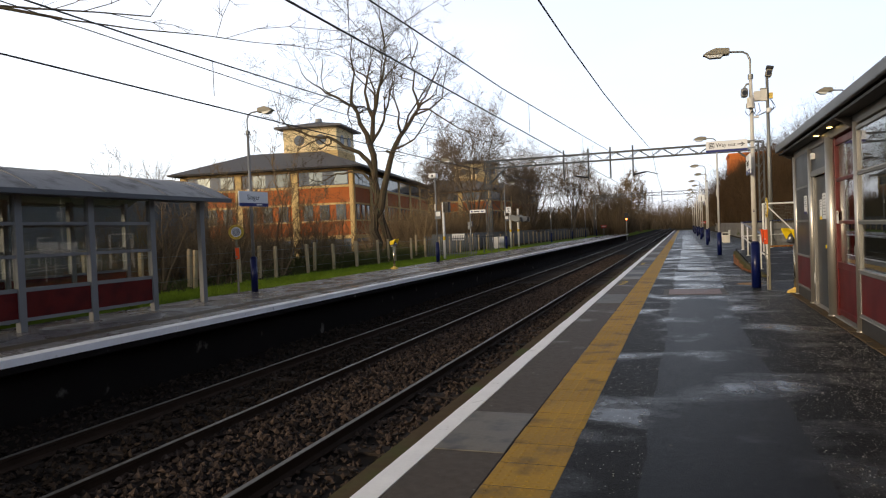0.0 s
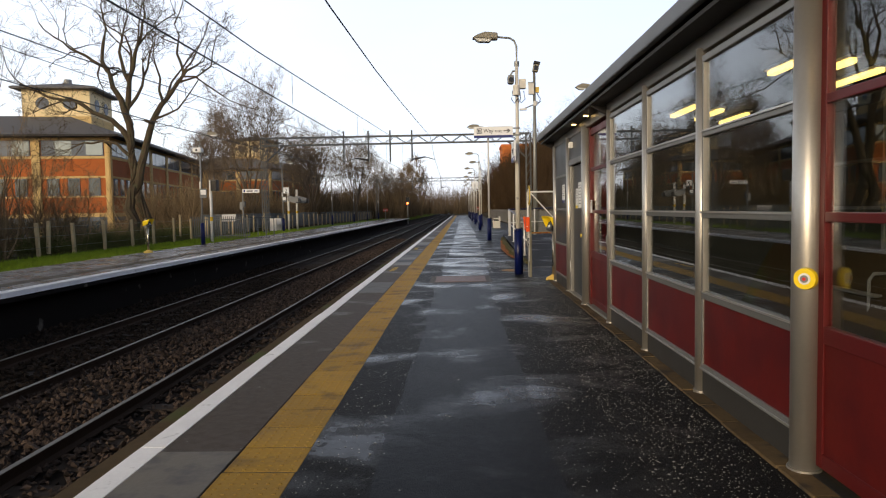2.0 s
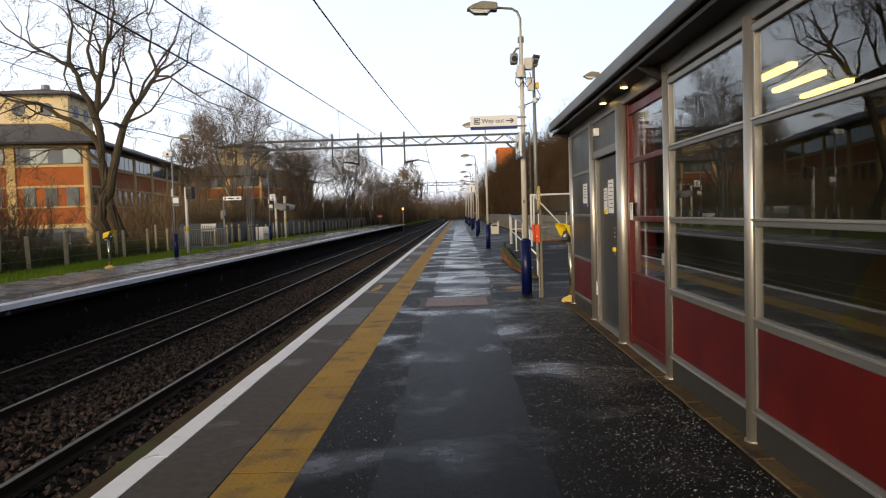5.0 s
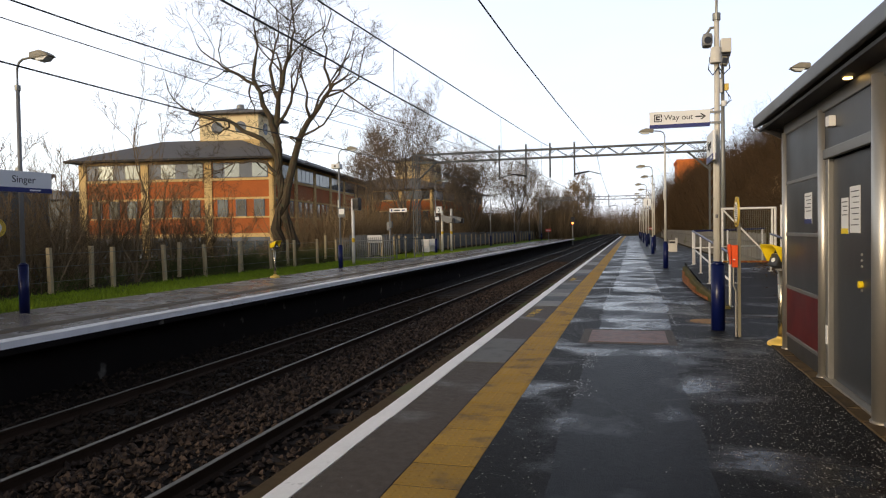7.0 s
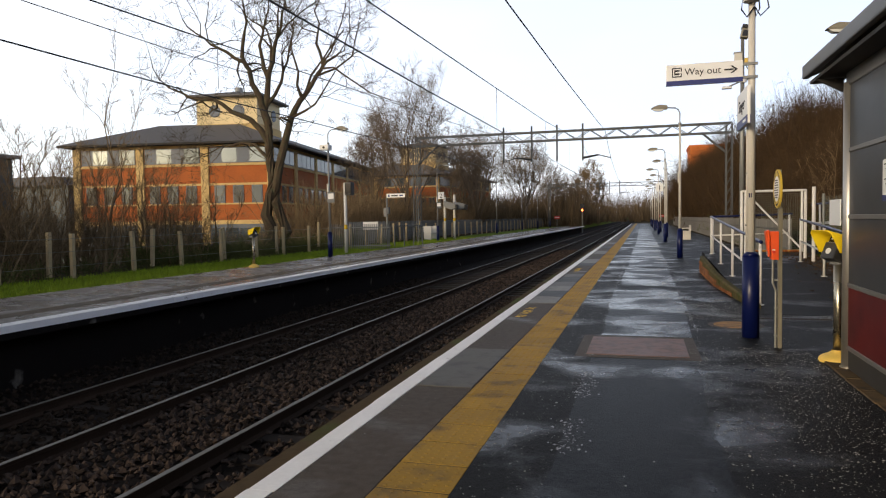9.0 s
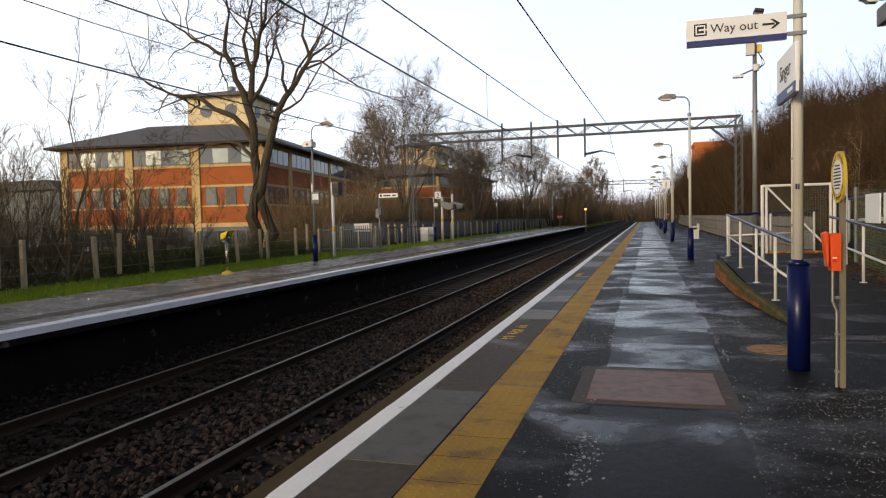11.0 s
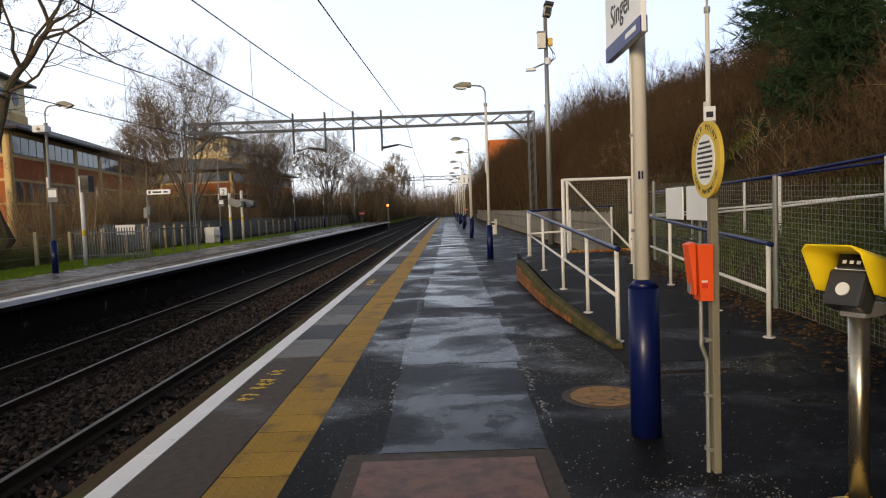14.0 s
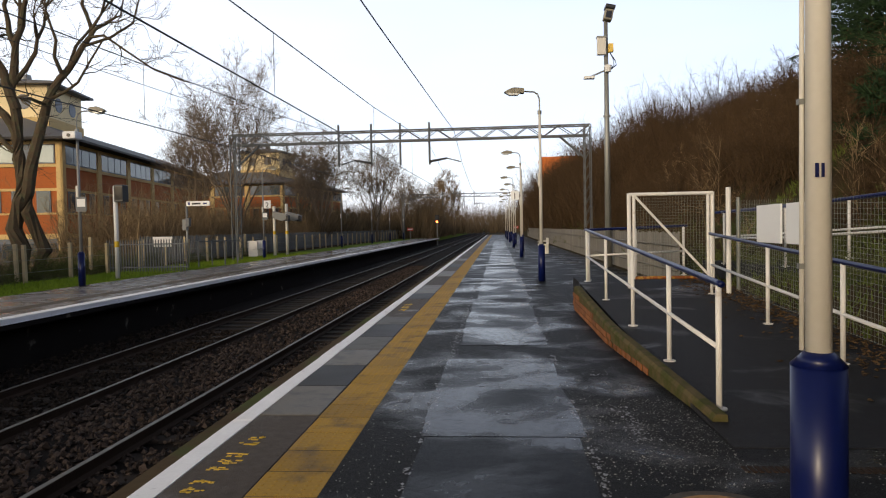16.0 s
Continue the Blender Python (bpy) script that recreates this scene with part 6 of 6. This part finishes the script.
for k, (x, y, h) in enumerate(((-17.0, 20.5, 2.8), (-17.4, 23.0, 3.2), (-18.0, 25.5, 3.6), (-16.7, 27.5, 3.0), (-18.0, 29.2, 5.9), (-17.6, 25.6, 3.4), (-18.6, 27.8, 3.4), (-16.6, 30.5, 2.8), (-19.0, 32.0, 3.4), (-17.4, 34.5, 2.4))):
    limbs = [([(0, 0, -0.1), (0.1, 0, h * 0.35), (0.0, 0.1, h * 0.7), (0.15, 0, h)], 0.07, 0.015), ([(0.1, 0, 0), (0.5, 0.2, h * 0.4), (1.1, 0.2, h * 0.8)], 0.035, 0.008), ([(0, 0, 0.3), (-0.5, 0, h * 0.4), (-1.1, 0.2, h * 0.85)], 0.035, 0.008)]
    tree((x, y, -0.1), limbs, 2, "thin bare sapling behind the fence", "twig_tan", seed=60 + k, twig_len=0.45, spread=0.5, reach=(0.2, 0.34), tip_n=3, fine=0.008, lift=0.3, least=(0.35, 0.3, 0.2), forks=(6, 3, 3), stray=0.35)
# boughs that reach in over the far shelter
tree((-15.8, 9.2, -0.1), [([(0, 0, 0), (0.1, 0.1, 3), (0.6, 0.2, 5.2), (1.5, 0.4, 6.3), (3.4, 1.0, 6.2), (5.2, 1.9, 5.7)], 0.16, 0.025), ([(0, 0, 3), (-0.5, 0.6, 5.5), (-0.8, 1.0, 8.0)], 0.1, 0.03), ([(0.5, 0.2, 5), (1.6, 0.4, 6.8), (2.8, 1.4, 7.6)], 0.06, 0.02)], 2, "bare tree with a bough over the shelter roof", "bark", seed=90, twig_len=0.5)
tree((-24, 27, -0.3), [([(0, 0, 0), (0.1, 0, 2), (0.2, 0, 3.6)], 0.07, 0.02), ([(0, 0, 1), (-0.6, 0, 2.4), (-1.1, 0, 3.8)], 0.06, 0.02), ([(0, 0, 1.0), (0.7, 0, 2.4), (1.1, 0, 3.6)], 0.06, 0.02)], 2, "bare tree behind the clad building", "twig", seed=95, twig_len=0.6)

# scrub
def scatter(n, x0, x1, y0, y1, h0, h1, seed):
    np.random.seed(seed)
    x, y = np.random.uniform(x0, x1, n), np.random.uniform(y0, y1, n)
    z = np.array([hill(a, b) for a, b in zip(x, y)])
    return np.stack([x, y, z], axis=1), np.random.uniform(h0, h1, n)


def scrub(name, label, mat, *sets, **kw):
    out = []
    for s in sets:
        c, h = scatter(*s)
        out.append(thicket(c, h, **kw))
    return shapes(name, [(np.concatenate(out), SPIKE)], mat, label=label, category="shrubs", kind="stuff")


scrub("hillside_scrub", "dense brown leafless scrub covering the hillside", "twig",
      (380, 7.5, 12, 24, 50, 1.1, 2.2, 1), (150, 11, 17, 24, 48, 0.5, 1.2, 52), (200, 8, 17, 48, 62, 1.6, 3.2, 53), (330, 5.2, 11, 33, 52, 1.2, 2.4, 2), (420, 5.2, 15, 50, 110, 1.8, 3.4, 54), (220, 11, 18, 56, 110, 3.2, 5.4, 4), (70, 11.5, 14.5, 66, 80, 4.6, 6.2, 55), (330, 5.4, 11, 55, 112, 4.0, 5.8, 44), (170, 5.0, 8, 84, 130, 6.2, 8.2, 50), (120, 6.9, 9.5, 12, 30, 0.5, 1.3, 3), (420, 6.6, 12.5, 82, 138, 5.6, 7.6, 46))
scrub("bank_saplings", "pale leafless saplings among the brown scrub", "twig_tan", (26, 5.6, 11, 26, 52, 1.6, 2.8, 61), stems=3, twigs=9, subs=4, lean=0.2, thick=0.009)
scrub("verge_scrub", "brown leafless shrubs behind the far fence", "twig_tan",
      (36, -19.5, -16.2, 19, 24, 1.6, 3.6, 5), (70, -20, -16.4, 23.5, 33, 2.2, 4.0, 62), (170, -23.5, -18, 49, 66, 3.0, 5.4, 49), (70, -23, -17, 36, 50, 0.8, 1.8, 15), (480, -24, -16.8, 52, 110, 2.0, 4.8, 6), (160, -26, -16, 98, 190, 2.5, 6.5, 7))
scrub("far_scrub", "distant brown woodland along the line", "twig_far",
      (260, 5.5, 16, 98, 200, 2.5, 4.5, 8), (620, -40, 40, 190, 300, 5.5, 11.5, 9), (140, -15, -9.5, 120, 200, 1.5, 4.5, 10), (280, -22, -10.5, 121, 195, 4.5, 9.0, 45), (260, -22, -16.9, 78, 122, 3.6, 6.2, 47), (110, 5.0, 12, 150, 200, 5.0, 9.0, 51), stems=6, twigs=11, subs=3, thick=0.03)
scrub("bramble_bank", "olive bramble and dead stems at the foot of the slope", "bramble",
      (240, 4.7, 8.5, 17, 32, 0.25, 0.7, 12), (150, 4.8, 6.5, 31, 70, 0.3, 0.9, 13), (160, -17.5, -15.2, 10, 60, 0.3, 0.9, 14), (90, -17.2, -15.7, 28, 47, 0.9, 1.5, 48), stems=7, twigs=8, subs=3, lean=0.8, curl=0.9, thick=0.01)


def conifer(at, h, r, label, seed):
    """Spruce: trunk, drooping boughs, needled sprays."""
    rng = np.random.default_rng(seed)
    np.random.seed(seed)
    t = thing("conifer", at, label, "tree", "conifers")
    part("trunk", rod((0, 0, -0.2), (0, 0, h), 0.16, 0.02, seg=10), "bark", t)
    s, e = [], []
    n = int(h * 26)
    for k in range(n):
        z = h * (0.04 + 0.95 * k / n)
        ln = r * (1 - z / h) ** 0.8 * rng.uniform(0.7, 1.1) + 0.15
        a = k * 2.39996 + rng.uniform(-0.3, 0.3)
        s.append((0, 0, z)); e.append((ln * math.cos(a), ln * math.sin(a), z + 0.10 * ln + rng.uniform(-0.15, 0.45)))
    s, e = np.array(s), np.array(e)
    out = [spikes(s, e, 0.02)]
    m = 26
    f = rng.uniform(0.15, 1.0, (n, m))
    p = (s[:, None] + (e - s)[:, None] * f[..., None]).reshape(-1, 3)
    d = np.repeat(e - s, m, axis=0)
    d /= np.linalg.norm(d, axis=1)[:, None]
    d = d * 0.7 + rng.normal(0, 0.55, (len(p), 3)) + (0, 0, -0.12)
    q = p + d * rng.uniform(0.15, 0.38, len(p))[:, None]
    out.append(spikes(p, q, 0.030))
    g = rng.uniform(0.2, 0.9, (len(p), 5))
    p2 = (p[:, None] + (q - p)[:, None] * g[..., None]).reshape(-1, 3)
    d2 = np.repeat(q - p, 5, axis=0) * 0.5 + rng.normal(0, 0.10, (len(p2), 3))
    out.append(spikes(p2, p2 + d2, 0.014))
    tagged(shapes("needles", [(np.concatenate(out), SPIKE)], "needle", t), kind="stuff")
    return t


for x, y, h, r, sd in ((17.0, 44.5, 10.5, 4.4, 3), (13.2, 38.5, 5.6, 3.0, 4), (10.2, 31.0, 4.0, 2.5, 6), (11.6, 34.5, 4.6, 2.4, 7)):
    conifer((x, y, hill(x, y) - 0.15), h, r, "dark green spruce with drooping boughs on the bank", sd)

# ---------------------------------------------------------------- small pieces: stones, paving, sleepers
np.random.seed(77)


def stones(n, x0, x1, y0, y1, z0, size):
    c = np.stack([np.random.uniform(x0, x1, n), np.random.uniform(y0, y1, n), z0 + np.random.uniform(-0.02, 0.025, n)], axis=1)
    r = np.random.uniform(size * 0.6, size * 1.25, (n, 1, 1))
    o = np.array([(1, 0, 0), (-1, 0, 0), (0, 1, 0), (0, -1, 0), (0, 0, 0.8), (0, 0, -0.8)])[None] + np.random.normal(0, 0.22, (n, 6, 3))
    a = np.random.uniform(0, 6.283, n)
    ca, sa = np.cos(a)[:, None], np.sin(a)[:, None]
    o = np.stack([o[..., 0] * ca - o[..., 1] * sa, o[..., 0] * sa + o[..., 1] * ca, o[..., 2]], axis=2)
    return c[:, None] + o * r


OCTA = [(0, 2, 4), (2, 1, 4), (1, 3, 4), (3, 0, 4), (2, 0, 5), (1, 2, 5), (3, 1, 5), (0, 3, 5)]
sets = [stones(9000, -5.75, -4.12, 3, 30, -0.985, 0.042), stones(4200, -5.7, -4.12, 30, 60, -0.985, 0.042),
        stones(6500, -4.0, -2.2, 3, 30, -1.015, 0.04)]
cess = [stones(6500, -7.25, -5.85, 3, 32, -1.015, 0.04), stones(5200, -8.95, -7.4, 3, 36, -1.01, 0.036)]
shapes("ballast", [(np.concatenate(sets), OCTA)], "ballast", label="loose rusty-brown track ballast stones", category="ballast", kind="stuff")
shapes("sooty_stones", [(np.concatenate(cess), OCTA)], "dark_ballast", label="darker brown ballast stones by the far platform", category="ballast", kind="stuff")
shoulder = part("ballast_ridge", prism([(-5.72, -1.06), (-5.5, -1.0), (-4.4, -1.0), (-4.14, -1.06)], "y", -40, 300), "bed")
tagged(shoulder, "low ridge of dark ballast between the tracks", "ballast", kind="structure")

sl_me = None
for tr in tracks:
    for k in range(110):
        if sl_me is None:
            o = part("sleeper", box(-1.25, 1.25, -0.13, 0.13, -0.05, 0.085, bevel=0.015), "sleeper", tr)
            sl_me = o.data
        else:
            o = part_data("sleeper", sl_me, None, tr)
        o.location = (random.uniform(-0.02, 0.02), 2.0 + 0.66 * k, random.uniform(-0.015, 0.01))

# white edge stones
edge_me = {}
for side, x0, x1, n in (("near", EDGE, -1.730, 130), ("far", -8.815, LEDGE, 105)):
    holder = thing("edge_stones", (0, 0, 0), "white-painted platform edge stones" if side == "near" else "white-painted edge stones of the far platform", "kerb", kind="structure")
    for k in range(n):
        key = (side, k % 3)
        if key not in edge_me:
            o = part("edge_stone", box(x0, x1, 0.001, 0.899, -0.22 if side == "near" else -0.10, 0.008 - 0.0005 * (k % 3), bevel=0.002), "white_paint", holder)
            edge_me[key] = o.data
        else:
            o = part_data("edge_stone", edge_me[key], None, holder)
        o.location = (random.uniform(-0.006, 0.006), -4 + 0.9 * k, random.uniform(-0.0005, 0.0005))
    if side == "far":
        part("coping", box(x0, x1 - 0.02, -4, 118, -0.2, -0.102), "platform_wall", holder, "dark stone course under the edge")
    part("edge_run", box(x0, x1, -4 + 0.9 * n, 150 if side == "near" else 118, -0.22 if side == "near" else -0.10, 0.006), "white_paint", holder)

# ochre blister paving
tac = thing("tactile_paving", (-1.025, 0, 0), "ochre blister paving strip along the platform edge", "pavement", kind="structure")
bm = box(-0.206, 0.206, -0.194, 0.194, -0.03, 0.003, bevel=0.004)
for i in range(6):
    for j in range(6):
        rod((-0.165 + 0.066 * i, -0.165 + 0.066 * j, 0.002), (-0.165 + 0.066 * i, -0.165 + 0.066 * j, 0.0065), 0.014, 0.008, seg=6, bm=bm)
tile = part("tile", bm, "tactile", tac)
tile.location = (0, 3.0, 0)
for k in range(1, 150):
    o = part_data("tile", tile.data, None, tac)
    o.location = (random.uniform(-0.003, 0.003), 3.0 + 0.4 * k, random.uniform(-0.0008, 0.0008))
part("tile_run", box(-0.206, 0.206, 63.0, 150, -0.03, 0.006), "tactile", tac)
part("tile_run", box(-0.206, 0.206, -10, 2.8, -0.03, 0.006), "tactile", tac)

# slabs let into the edge strip
for y0, y1, mat in ((5.75, 6.72, "slab_pale"), (14.60, 16.33, "slab_grey"), (20.45, 21.45, "slab_pale"), (21.47, 22.44, "slab_dark"), (22.46, 23.40, "slab_pale"), (23.42, 24.38, "slab_grey"), (24.40, 25.6, "slab_dark"), (25.62, 26.5, "slab_grey"), (29.4, 30.6, "slab_dark"), (30.62, 32.8, "slab_pale"), (36, 38.5, "slab_pale"), (41, 43, "slab_dark"), (46, 48, "slab_pale")):
    s = tagged(part("edge_slab", box(-1.724, -1.239, y0, y1, -0.02, 0.009, bevel=0.003), mat), "smooth concrete slab let into the platform edge", "paving slab", "edge slabs")

# paving setts along the front of the waiting room
setts = thing("paving_setts", (1.885, 0, 0), "mossy concrete setts along the waiting-room wall", "pavement", kind="structure")
set_me = None
for k in range(48):
    if set_me is None:
        o = part("sett", box(-0.065, 0.065, -0.195, 0.195, -0.03, 0.016, bevel=0.008), "plinth", setts)
        set_me = o.data
    else:
        o = part_data("sett", set_me, None, setts)
    o.location = (random.uniform(-0.006, 0.006), -2.6 + 0.4 * k, random.uniform(-0.004, 0.004))

# bricks of the ramp wall
br_me = None
for k in range(30):
    y = 20.9 + 0.22 * k
    courses = int((ramp_z(y) - 0.02) / 0.075)
    for j in range(courses):
        if br_me is None:
            o = part("brick", box(-0.012, 0.0, -0.105, 0.105, 0.0, 0.065, bevel=0.004), "ramp_brick", kerb)
            br_me = o.data
        else:
            o = part_data("brick", br_me, None, kerb)
        x = 1.75 - 0.22 * min(1.0, (y - 20.25) / 3.5)
        o.location = (x - 1.64 + random.uniform(-0.003, 0.003), y - 20.3 + (0.11 if j % 2 else 0), 0.005 + 0.075 * j)

# yellow stencil on the edge strip, too worn to read
rs = random.Random(8)
for y0 in (18.82, 27.4):
    st = thing("yellow_stencil", (-1.55, y0, 0.0045), "worn yellow stencilled writing on the asphalt", "marking", "stencils", "structure")
    for j in range(9):
        if j in (2, 6):
            continue
        y = 0.122 * j
        for _ in range(9):
            a, c = rs.uniform(-0.08, 0.05), rs.uniform(0.0, 0.08)
            part("fleck", box(a, a + rs.uniform(0.015, 0.045), y + c, y + c + rs.uniform(0.010, 0.026), -0.002, 0.002), "yellow_paint", st)

# pale grit on the asphalt
np.random.seed(21)


def grit(n, x0, x1, y0, y1):
    c = np.stack([np.random.uniform(x0, x1, n), np.random.uniform(y0, y1, n), np.full(n, 0.003)], axis=1)
    r = np.random.uniform(0.0022, 0.0056, (n, 1, 1)) * (1 + 0.9 * (np.random.uniform(0, 1, (n, 1, 1)) > 0.95))
    o = np.array([(1, 0, 0), (-1, 0, 0), (0, 1, 0), (0, -1, 0), (0, 0, 0.5), (0, 0, -0.5)])[None] + np.random.normal(0, 0.25, (n, 6, 3)) * (1, 1, 0.3)
    return c[:, None] + o * r


shapes("grit", [(np.concatenate([grit(6000, 0.62, 1.80, 3, 17), grit(5000, 1.1, 1.80, 3, 17), grit(700, -0.35, 0.62, 3, 16), grit(2600, -0.80, -0.34, 4, 30), grit(1500, 0.65, 1.7, 19, 21), grit(1400, 0.75, 3.4, 16.3, 21), grit(900, 0.8, 1.6, 21, 32), grit(900, 1.9, 3.6, 19.0, 21), grit(250, -1.7, -1.2, 4, 20)]), OCTA)], "chip", label="pale grit scattered over the platform asphalt", category="grit", kind="stuff")

# pale sediment along the joints of the repair strips
np.random.seed(31)


def flakes(n, x, y0, y1, spread):
    y = np.random.uniform(y0, y1, n)
    keep = np.array([noise.noise((x * 3, v * 1.3, 4.0)) > -0.05 for v in y])
    y = y[keep]
    n = len(y)
    c = np.stack([x + np.random.normal(0, spread, n), y, np.full(n, 0.0035)], axis=1)
    o = np.array([(1, 0, 0), (-1, 0, 0), (0, 1.8, 0), (0, -1.8, 0), (0, 0, 0.22), (0, 0, -0.22)])[None] + np.random.normal(0, 0.4, (n, 6, 3)) * (1, 1, 0.1)
    return c[:, None] + o * np.random.uniform(0.004, 0.013, (n, 1, 1))


shapes("sediment", [(np.concatenate([flakes(900, -0.36, 13, 34, 0.022), flakes(700, 0.79, 18, 31, 0.02), flakes(260, -0.30, 13.2, 15.6, 0.06), flakes(300, 1.15, 18.5, 22, 0.05)]), OCTA)], "salt", label="pale sediment left along the asphalt joints", category="sediment", kind="stuff")

# rough grass and leaf litter on the bank behind the mesh
np.random.seed(41)
n = 15000
gx, gy = np.random.uniform(4.25, 9.0, n), np.random.uniform(14.5, 33, n)
p0 = np.stack([gx, gy, np.array([hill(x, y) for x, y in zip(gx, gy)]) - 0.01], axis=1)
p1 = p0 + np.stack([np.random.normal(0, 0.09, n), np.random.normal(0, 0.09, n), np.random.uniform(0.08, 0.28, n)], axis=1)
shapes("bank_grass", [(spikes(p0, p1, 0.014), SPIKE)], "rough_grass", label="rough olive grass on the bank", category="grass", kind="stuff")
n = 2600
c = np.stack([np.random.normal(4.05, 0.28, n), np.random.uniform(16.4, 29, n), np.zeros(n)], axis=1)
c[:, 2] = [max(hill(x, y), ramp_z(y) if x < 4.3 and y > 19.7 else 0.0) + 0.012 for x, y, _ in c]
o = np.array([(1, 0, 0), (-1, 0, 0), (0, 1, 0), (0, -1, 0), (0, 0, 0.3), (0, 0, -0.3)])[None] + np.random.normal(0, 0.35, (n, 6, 3)) * (1, 1, 0.5)
shapes("leaf_litter", [(c[:, None] + o * np.random.uniform(0.012, 0.035, (n, 1, 1)), OCTA)], "litter", label="brown fallen leaves along the foot of the fence", category="leaves", kind="stuff")

# grass blades on the verge
np.random.seed(5)
n = 26000
gx, gy = np.random.uniform(-14.9, -12.03, n), np.random.uniform(14, 60, n)
p0 = np.stack([gx, gy, np.full(n, -0.05)], axis=1)
p1 = p0 + np.stack([np.random.normal(0, 0.04, n), np.random.normal(0, 0.04, n), np.random.uniform(0.05, 0.15, n)], axis=1)
shapes("grass", [(spikes(p0, p1, 0.011), SPIKE)], "blade", label="short green winter grass on the verge", category="grass", kind="stuff")

# red boards and a lit signal at the far end
for x, y in ((-10.6, 100.0), (3.0, 120.0)):
    s = thing("warning_board", (x, y, 0), "small red warning board at the platform end", "sign", "warning boards")
    part("post", rod((0, 0, 0), (0, 0, 1.6), 0.04, seg=8), "galv", s)
    part("board", box(-0.36, 0.36, -0.03, 0.03, 1.25, 1.62), "sign_red", s)
    part("stripe", box(-0.30, 0.30, -0.035, -0.03, 1.39, 1.48), "paper", s)
sg = thing("rail_signal", (-8.9, 119.0, -1.0), "black colour-light signal showing an orange-red lamp", "signal")
part("post", rod((0, 0, 0), (0, 0, 4.2), 0.09, seg=10), "galv", sg)
part("head", box(-0.3, 0.3, -0.2, 0.1, 3.2, 4.5, bevel=0.03), "black", sg)
part("lamp", rod((0, -0.23, 3.5), (0, -0.2, 3.5), 0.16, seg=16), "signal_red", sg)
